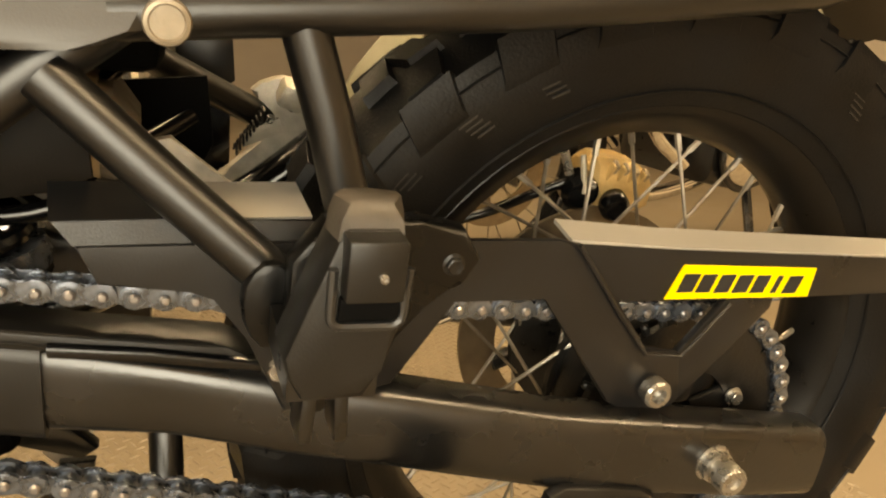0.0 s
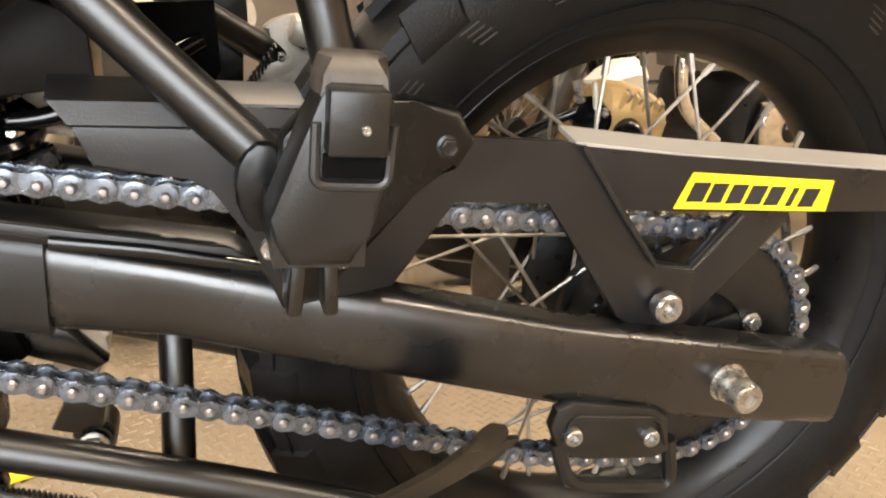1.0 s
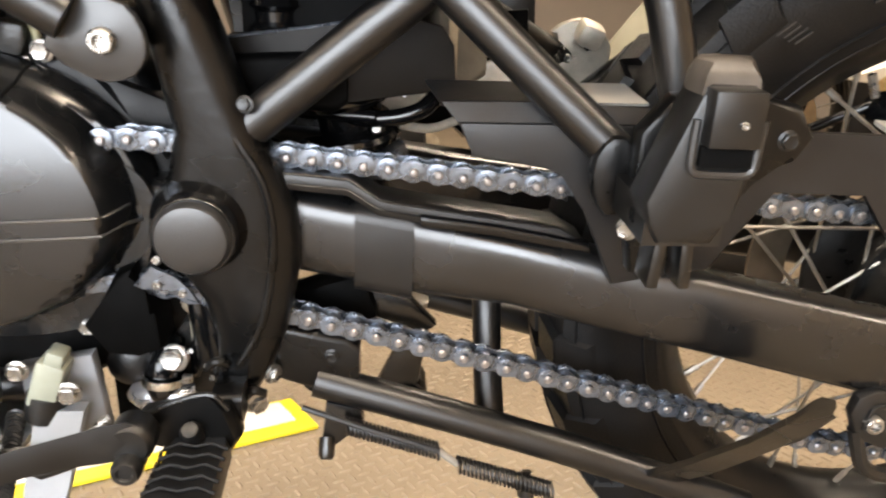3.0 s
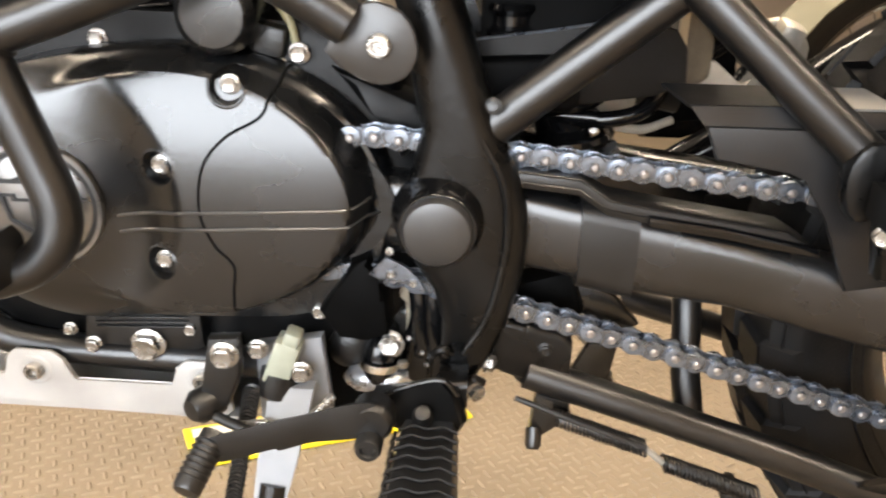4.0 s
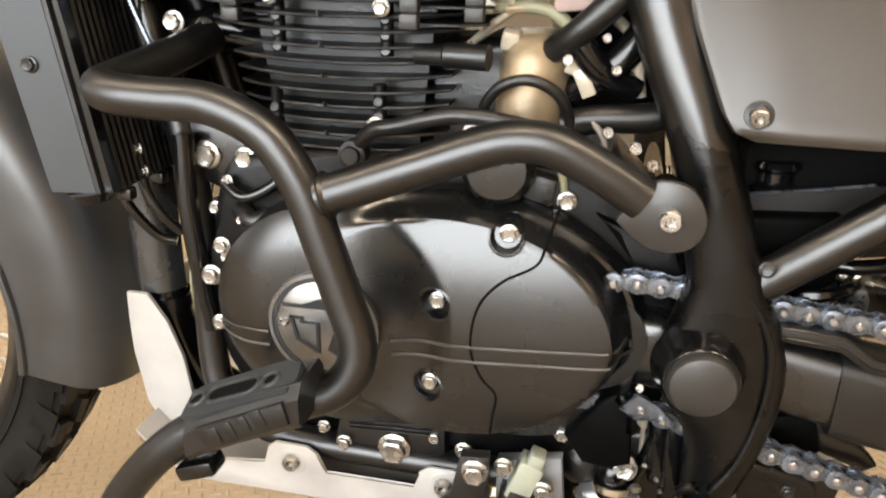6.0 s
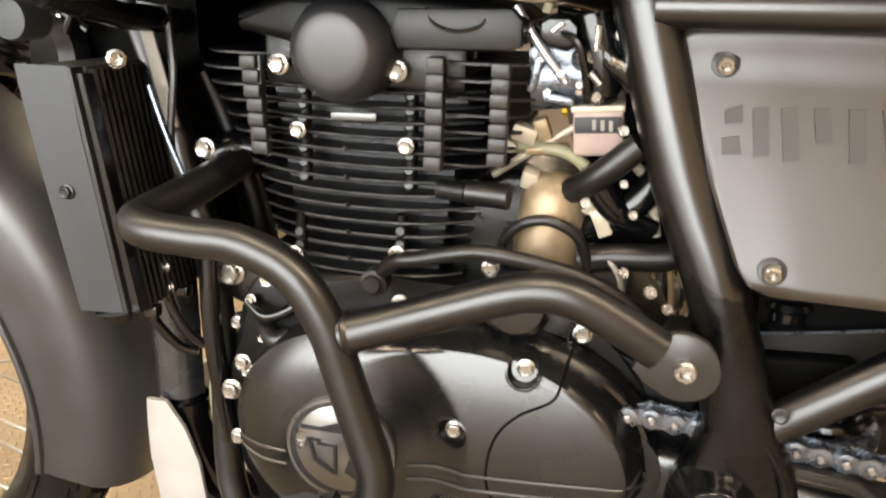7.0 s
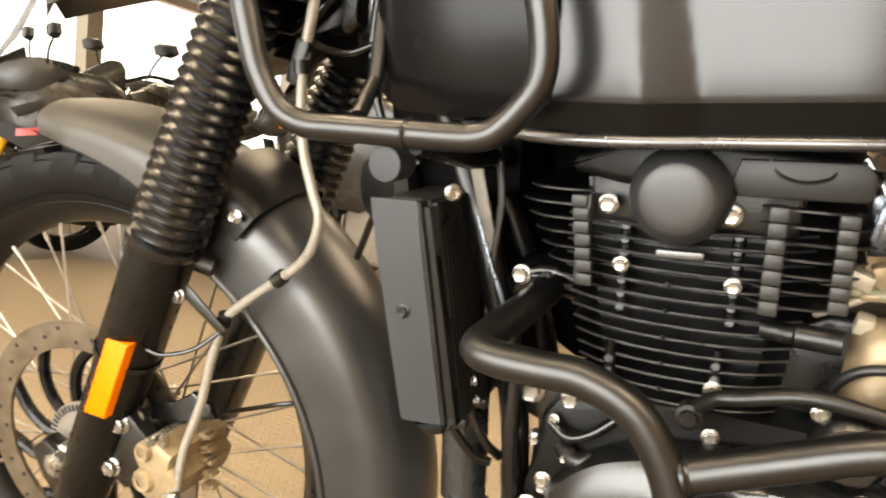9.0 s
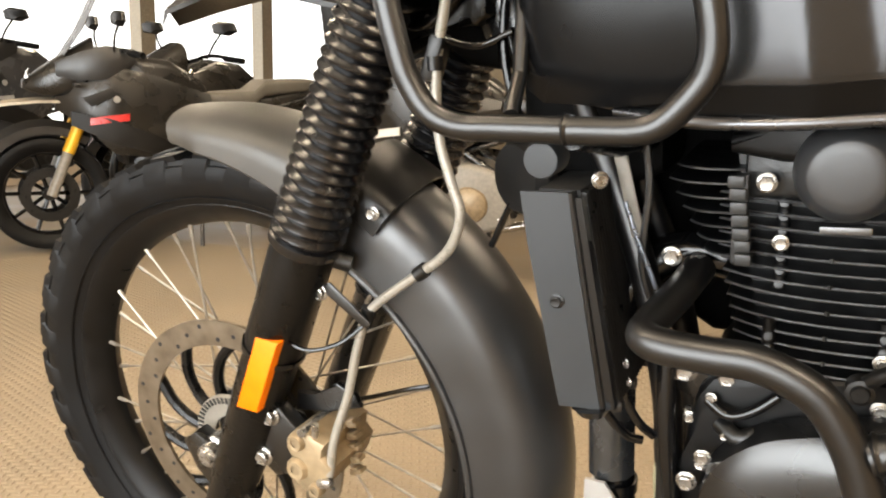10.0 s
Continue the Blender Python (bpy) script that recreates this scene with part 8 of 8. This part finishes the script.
# ---- other motorcycles in the showroom ----
def simple_wheel(bike_ob, c, R, W, rim_r, rim_mat, spokes, spoke_mat, wide=0.008):
    m = Matrix.Translation(c) @ ROUND_Y
    h = W / 2
    wheel = part("wheel", lathe([(rim_r, -h * 0.6), (rim_r - 0.012, -h * 0.62), (rim_r - 0.022, -h * 0.3), (rim_r - 0.024, 0), (rim_r - 0.022, h * 0.3), (rim_r - 0.012, h * 0.62), (rim_r, h * 0.6), (rim_r - 0.008, 0)], m, 40, closed=True), rim_mat, bike_ob)
    prof = tyre_profile(R, W, rim_r)
    part("tyre", lathe(prof, m, 48), RUBBER, wheel)
    part("hub", lathe([(0, -0.04), (0.03, -0.04), (0.035, -0.03), (0.025, 0), (0.035, 0.03), (0.03, 0.04), (0, 0.04)], m, 20), DARK_CAST, wheel)
    for k in range(spokes):
        a = 2 * math.pi * k / spokes
        d = 0.5 if spokes > 12 and k % 2 else (-0.5 if spokes > 12 else 0)
        part("spoke", tube([m @ Vector((0.03 * math.cos(a + d), 0.03 * math.sin(a + d), 0.02 * (1 if k % 2 else -1) if spokes > 12 else 0)), m @ Vector(((rim_r - 0.02) * math.cos(a), (rim_r - 0.02) * math.sin(a), 0))], wide, 6), spoke_mat, wheel)
    for s in (-1, 1):
        part("brake_disc", lathe([(0.09, -0.002), (0.14, -0.002), (0.14, 0.002), (0.09, 0.002)], Matrix.Translation((0, s * 0.06, 0)) @ m, 32, closed=True), DISC_STEEL if spokes > 12 else DARK_CAST, wheel)
    return wheel


def parked_bike(name, label, m, body, accent, fork_mat, seat_mat, frame_mat, spoked, engine_mat, group="parked motorcycles", screen=True, case_mat=None, cover_mat=None):
    """A motorcycle with x to its rear and its wheels on z = 0, facing -x."""
    ob = thing(name, label, "motorcycle", group, m)
    if spoked:
        simple_wheel(ob, (-0.70, 0, 0.335), 0.335, 0.09, 0.262, BLACK_GLOSS, 28, SPOKE_STEEL, 0.002)
        simple_wheel(ob, (0.70, 0, 0.32), 0.32, 0.13, 0.232, BLACK_GLOSS, 28, SPOKE_STEEL, 0.002)
    else:
        simple_wheel(ob, (-0.70, 0, 0.30), 0.30, 0.11, 0.222, BLACK_GLOSS, 10, BLACK_GLOSS, 0.011)
        simple_wheel(ob, (0.68, 0, 0.31), 0.31, 0.16, 0.222, BLACK_GLOSS, 10, BLACK_GLOSS, 0.011)
    for s in (-1, 1):
        part("fork_leg", tube([(-0.70, s * 0.10, 0.30), (-0.66, s * 0.10, 0.40), (-0.60, s * 0.10, 0.56)], 0.026, 14), BLACK_FRAME if spoked else HOSE_GREY, ob)
        part("fork_tube", tube([(-0.615, s * 0.10, 0.52), (-0.44, s * 0.10, 0.95)], 0.025 if spoked else 0.030, 14), fork_mat, ob, "gold anodised fork tube" if fork_mat is GOLD_FORK else "")
        part("mirror_stem", tube(smooth_path([(-0.40, s * 0.20, 1.02), (-0.41, s * 0.27, 1.10), (-0.40, s * 0.32, 1.16)]), 0.006, 8), BLACK_FRAME, ob)
        part("mirror", loft([[Vector((-0.40 + dx, s * 0.35 + dy * q, 1.185 + dz * q)) for dy, dz in ((-0.115, -0.012), (-0.08, 0.034), (0.04, 0.042), (0.105, 0.022), (0.08, -0.026), (-0.04, -0.036))] for dx, q in ((-0.03, 0.7), (-0.012, 1.0), (0.006, 1.0), (0.010, 0.92))]), PLASTIC, ob)
        part("side_cowl", loft([[Vector((x, s * w, z1)), Vector((x, s * (w + 0.03), (z0 + z1) / 2 + 0.03)), Vector((x, s * w * 0.9, z0)), Vector((x, s * (w * 0.9 - 0.02), z0)), Vector((x, s * (w), (z0 + z1) / 2 + 0.03)), Vector((x, s * (w - 0.03), z1))] for x, w, z0, z1 in ((-0.66, 0.05, 0.74, 0.80), (-0.55, 0.15, 0.66, 0.90), (-0.40, 0.20, 0.52, 0.96), (-0.22, 0.20, 0.50, 0.93), (-0.05, 0.17, 0.64, 0.88), (0.10, 0.13, 0.72, 0.84))]), body, ob)
        part("accent", loft([[Vector((x, s * (w + 0.004), z)), Vector((x, s * (w + 0.006), z - 0.035)), Vector((x, s * (w - 0.012), z - 0.035)), Vector((x, s * (w - 0.012), z))] for x, w, z in ((-0.52, 0.185, 0.70), (-0.42, 0.222, 0.72), (-0.34, 0.228, 0.73))]), accent, ob)
        part("swingarm", tube([(0.15, s * 0.09, 0.36), (0.42, s * 0.10, 0.34), (0.70, s * 0.11, 0.32)], 0.024, 10), frame_mat, ob)
        part("frame_rail", tube([(-0.42, s * 0.06, 0.88), (-0.15, s * 0.11, 0.66), (0.12, s * 0.11, 0.48), (0.15, s * 0.10, 0.32)], 0.020, 10), frame_mat, ob)
        part("subframe", tube([(-0.05, s * 0.11, 0.62), (0.35, s * 0.12, 0.74), (0.75, s * 0.09, 0.86)], 0.012, 8), frame_mat, ob)
        part("footrest", tube([(0.12, s * 0.12, 0.33), (0.12, s * 0.26, 0.34)], 0.012, 8), CHROME, ob)
        part("hand_grip", tube([(-0.34, s * 0.28, 1.03), (-0.31, s * 0.41, 1.02)], 0.017, 12), RUBBER, ob)
        part("turn_signal", block(0.03, 0.06, 0.022, pose(-0.58, s * 0.20, 0.86), 0.006), ORANGE if spoked else PLASTIC, ob)
    part("handlebar", tube(smooth_path([(-0.31, -0.41, 1.02), (-0.37, -0.20, 1.04), (-0.42, -0.06, 1.0), (-0.42, 0.06, 1.0), (-0.37, 0.20, 1.04), (-0.31, 0.41, 1.02)]), 0.011, 10), BLACK_FRAME, ob)
    part("front_mudguard", loft([[Vector((-0.70 + r * math.cos(a), y, 0.31 + r * math.sin(a))) for y, r in ((-0.065, 0.335), (0, 0.362), (0.065, 0.335), (0.060, 0.330), (0, 0.356), (-0.060, 0.330))] for a in [radians(160 - 12 * k) for k in range(9)]]), body, ob)
    part("nose_cowl", loft([rounded_rect(x, -w, w, z0, z1, min(w, (z1 - z0) / 2) * 0.7) for x, w, z0, z1 in ((-0.80, 0.03, 0.83, 0.87), (-0.72, 0.10, 0.80, 0.93), (-0.60, 0.14, 0.80, 1.02), (-0.48, 0.13, 0.84, 1.10))]), body, ob)
    if not spoked:
        part("beak", loft([[Vector((x, -w, z)), Vector((x, 0, z + 0.015)), Vector((x, w, z)), Vector((x, w, z - 0.012)), Vector((x, 0, z)), Vector((x, -w, z - 0.012))] for x, w, z in ((-0.96, 0.015, 0.735), (-0.88, 0.05, 0.755), (-0.74, 0.075, 0.775), (-0.62, 0.09, 0.78))]), CREAM, ob, "pale pointed beak")
        for s in (-1, 1):
            part("cheek_panel", loft([[Vector((x, s * w, z0)), Vector((x, s * (w + 0.015), (z0 + z1) / 2)), Vector((x, s * w, z1)), Vector((x, s * (w - 0.02), z1)), Vector((x, s * (w - 0.02), z0))] for x, w, z0, z1 in ((-0.66, 0.12, 0.90, 0.97), (-0.56, 0.17, 0.88, 1.02), (-0.44, 0.21, 0.90, 1.06), (-0.30, 0.20, 0.98, 1.05))]), GREY_PLASTIC, ob)
            part("vent", plate([(-0.56, 0.80), (-0.42, 0.86), (-0.40, 0.82), (-0.52, 0.76)], s * 0.235 - 0.006, s * 0.235 + 0.006, 0.002), INK, ob)
            part("round_emblem", lathe([(0, 0.004), (0.014, 0.004), (0.018, 0.0), (0, 0)], aim((-0.40, s * 0.236, 0.80), (0, s, 0)), 18), SILVER, ob)
            part("lower_wing", loft([[Vector((x, s * w, z0)), Vector((x, s * (w + 0.01), z1)), Vector((x, s * (w - 0.012), z1)), Vector((x, s * (w - 0.012), z0))] for x, w, z0, z1 in ((-0.60, 0.14, 0.66, 0.73), (-0.42, 0.22, 0.58, 0.70), (-0.20, 0.22, 0.52, 0.62), (-0.08, 0.19, 0.50, 0.55))]), PLASTIC, ob)
        part("front_fender", loft([[Vector((-0.70 + r * math.cos(a), y, 0.31 + r * math.sin(a))) for y, r in ((-0.075, 0.300), (-0.075, 0.340), (0, 0.372), (0.075, 0.340), (0.075, 0.300), (0.070, 0.330), (0, 0.362), (-0.070, 0.330))] for a in [radians(175 - 12 * k) for k in range(11)]]), GREY_PLASTIC, ob)
    part("headlamp", lathe([(0, 0.012), (0.03, 0.010), (0.045, 0), (0, 0)], aim((-0.775, 0, 0.885), (-1, 0, 0.2)), 20), CHROME, ob)
    if screen:
        part("windscreen", loft([[Vector((x, y, z)) for y in (-w, -w * 0.5, 0, w * 0.5, w)] + [Vector((x + 0.004, y, z)) for y in (w, w * 0.5, 0, -w * 0.5, -w)] for x, w, z in ((-0.62, 0.12, 1.0), (-0.53, 0.14, 1.14), (-0.46, 0.13, 1.30), (-0.42, 0.09, 1.42))]), DUSTY_BLACK if not spoked else BLACK_GLOSS, ob)
    part("tank", loft([rounded_rect(x, -w, w, z0, z1, 0.05, 5) for x, w, z0, z1 in ((-0.40, 0.09, 0.80, 0.95), (-0.30, 0.15, 0.74, 1.02), (-0.12, 0.16, 0.74, 1.01), (0.05, 0.12, 0.76, 0.92), (0.10, 0.09, 0.78, 0.88))]), body, ob)
    part("seat", loft([rounded_rect(x, -w, w, z0, z1, 0.025, 4) for x, w, z0, z1 in ((0.02, 0.09, 0.80, 0.86), (0.15, 0.14, 0.77, 0.85), (0.35, 0.15, 0.80, 0.87), (0.42, 0.13, 0.84, 0.93), (0.70, 0.10, 0.88, 0.95), (0.78, 0.06, 0.90, 0.94))]), seat_mat, ob)
    part("tail", loft([rounded_rect(x, -w, w, z0, z1, 0.02, 4) for x, w, z0, z1 in ((0.15, 0.12, 0.70, 0.78), (0.45, 0.12, 0.74, 0.84), (0.75, 0.07, 0.84, 0.90), (0.86, 0.04, 0.87, 0.90))]), body, ob)
    part("tail_lamp", block(0.02, 0.09, 0.03, pose(0.865, 0, 0.885), 0.006), RED, ob)
    case = ((-0.17, 0.10, 0.34, 0.47), (-0.14, 0.15, 0.30, 0.49), (0.0, 0.17, 0.28, 0.49), (0.14, 0.14, 0.30, 0.46)) if case_mat else ((-0.30, 0.11, 0.34, 0.50), (-0.22, 0.15, 0.26, 0.58), (0.0, 0.17, 0.24, 0.56), (0.14, 0.14, 0.28, 0.50))
    part("engine", loft([rounded_rect(x, -w, w, z0, z1, 0.03, 3) for x, w, z0, z1 in case]), case_mat or engine_mat, ob)
    for s in (-1, 1):
        part("engine_cover", lathe([(0, 0.03), (0.05, 0.028), (0.078, 0.015), (0.085, 0), (0, 0)], aim((-0.04, s * 0.165, 0.38), (0, s, 0)), 28), cover_mat or (BRONZE if spoked else engine_mat), ob)
        if cover_mat:
            part("cover_rim", lathe([(0.082, -0.006), (0.094, -0.006), (0.096, 0.002), (0.090, 0.006), (0.082, 0.004)], aim((-0.04, s * 0.168, 0.38), (0, s, 0)), 32, closed=True), DARK_CAST, ob)
            part("cover_cap", lathe([(0, 0.010), (0.024, 0.009), (0.030, 0.004), (0.032, -0.004), (0, -0.004)], aim((-0.04, s * 0.196, 0.38), (0, s, 0)), 24), BLACK_GLOSS, ob)
            part("brake_rod", tube([(-0.16, s * 0.19, 0.435), (-0.02, s * 0.20, 0.445)], 0.006, 8), CHROME, ob)
            part("cylinder", tube([(-0.19, s * 0.06, 0.50), (-0.24, s * 0.06, 0.70)], 0.042, 18), SILVER, ob)
            part("down_tube", tube(smooth_path([(-0.24, s * 0.07, 0.66), (-0.32, s * 0.09, 0.56), (-0.30, s * 0.10, 0.42), (-0.20, s * 0.12, 0.34)]), 0.016, 12), CHROME, ob)
            # white panel added in place of an unidentified object, placed to fit the view
            part("fork_guard", loft([[Vector((x, s * y, z)) for y, z in ((0.19, z0), (0.20, (z0 + z1) / 2), (0.18, z1), (0.12, z1 - 0.01), (0.10, z0))] for x, z0, z1 in ((-0.615, 0.455, 0.470), (-0.585, 0.450, 0.495), (-0.545, 0.450, 0.515), (-0.515, 0.452, 0.505))]), WHITE_CARD, ob, "white panel standing in for an unidentified white object")
    for k in range(7):
        part("fin", block(0.20, 0.24, 0.006, pose(-0.17, 0, 0.575 + 0.018 * k, 0, 12, 0), 0.002), engine_mat, ob)
    part("exhaust", tube(smooth_path([(-0.25, 0.05, 0.56), (-0.36, 0.06, 0.48), (-0.34, 0.08, 0.28), (-0.10, 0.13, 0.20), (0.20, 0.15, 0.24), (0.40, 0.17, 0.36)]), 0.022, 14), CHROME if spoked else DARK_CAST, ob)
    part("silencer", tube([(0.36, 0.17, 0.34), (0.42, 0.175, 0.38), (0.82, 0.19, 0.56)], 0.05, 18, radii=[0.03, 0.052, 0.048]), HOSE_GREY if spoked else BLACK_GLOSS, ob)
    if not case_mat:
        part("radiator", block(0.03, 0.28, 0.24, pose(-0.37, 0, 0.58, 0, -15, 0), 0.005), DARK_CAST, ob)
    part("shock", tube([(0.14, 0, 0.40), (0.24, 0, 0.66)], 0.030, 14), RED if not spoked else CREAM, ob)
    part("plate_holder", block(0.01, 0.15, 0.17, pose(0.90, 0, 0.52 if spoked else 0.70, 0, -20, 0), 0.003), CREAM if spoked else PLASTIC, ob)
    part("chain_case", plate([(0.14, 0.40), (0.70, 0.385), (0.70, 0.36), (0.14, 0.375)], -0.118, -0.108, 0.003), PLASTIC, ob)
    part("side_stand", tube([(0.05, -0.12, 0.28), (0.02, -0.24, 0.02)], 0.012, 8), BLACK_FRAME, ob)
    return ob


GOLD_FORK = material("gold_anodised_tube", (0.78, 0.42, 0.03), 0.35, 0.2, 0.1, 40, 0.03, 300, 0.06)
DUSTY_BLACK = material("dusty_black_paint", (0.012, 0.0108, 0.0092), 0.28, 0, 0.35, 9, 0.04, 300, 0.10, spec=0.6, dust=0.05)
OLIVE_PAINT = material("pale_olive_paint", (0.21, 0.20, 0.145), 0.40, 0.1, 0.15, 9, 0.03, 300, 0.06)
DUST_PAINT = material("dusty_beige_paint", (0.21, 0.185, 0.145), 0.45, 0.1, 0.15, 8, 0.05, 300, 0.06)
GREY_PAINT = material("grey_metallic_paint", (0.055, 0.055, 0.058), 0.28, 0.3, 0.08, 8, 0, 300, 0.04, coat=0.4)
parked_bike("sport_motorcycle", "dark sport-touring motorcycle with gold forks and a red mark", pose(-4.35, 2.60, 0, 4, 0, 61) @ Matrix.Scale(1.05, 4), DUSTY_BLACK, RED, GOLD_FORK, DUSTY_SEAT, BLACK_FRAME, False, DARK_CAST)
parked_bike("sport_motorcycle", "grey sport motorcycle in the row of parked machines", pose(-6.75, 3.35, 0, 4, 0, 90) @ Matrix.Scale(1.25, 4), GREY_PAINT, SILVER, BLACK_FRAME, DUSTY_SEAT, BLACK_FRAME, False, DARK_CAST)
parked_bike("touring_motorcycle", "dusty beige motorcycle behind the parked row", pose(-3.00, 4.30, 0, 4, 0, 74) @ Matrix.Scale(1.15, 4), DUST_PAINT, CREAM, BLACK_FRAME, GREY_PLASTIC, BLACK_FRAME, True, DARK_CAST)
parked_bike("roadster_motorcycle", "roadster with a bronze engine and cream swingarm parked close by", pose(-0.52, 1.60, 0, 4, 0, -84), GREY_PAINT, YELLOW, CREAM, GREY_PLASTIC, CREAM, True, HOSE_GREY)
parked_bike("roadster_motorcycle", "dusty dark roadster parked beyond the front wheel", pose(-2.35, 2.55, 0, 6, 0, 14), DUSTY_BLACK, WHITE_CARD, CHROME, GREY_PLASTIC, BLACK_FRAME, True, HOSE_GREY)
parked_bike("roadster_motorcycle", "dark roadster with bright exhaust parked behind the rear wheel", pose(1.10, 1.27, 0, 5, 0, 12) @ Matrix.Scale(1.1, 4), OLIVE_PAINT, WHITE_CARD, CHROME, PLASTIC, BLACK_FRAME, True, CHROME, case_mat=DARK_CAST, cover_mat=CHROME)
parked_bike("roadster_motorcycle", "dusty black roadster with wide mirrors beside the sport motorcycle", pose(-4.67, 3.40, 0, 4, 0, 80) @ Matrix.Scale(1.1, 4), DUSTY_BLACK, PLASTIC, CHROME, DUSTY_SEAT, BLACK_FRAME, True, HOSE_GREY, screen=False)
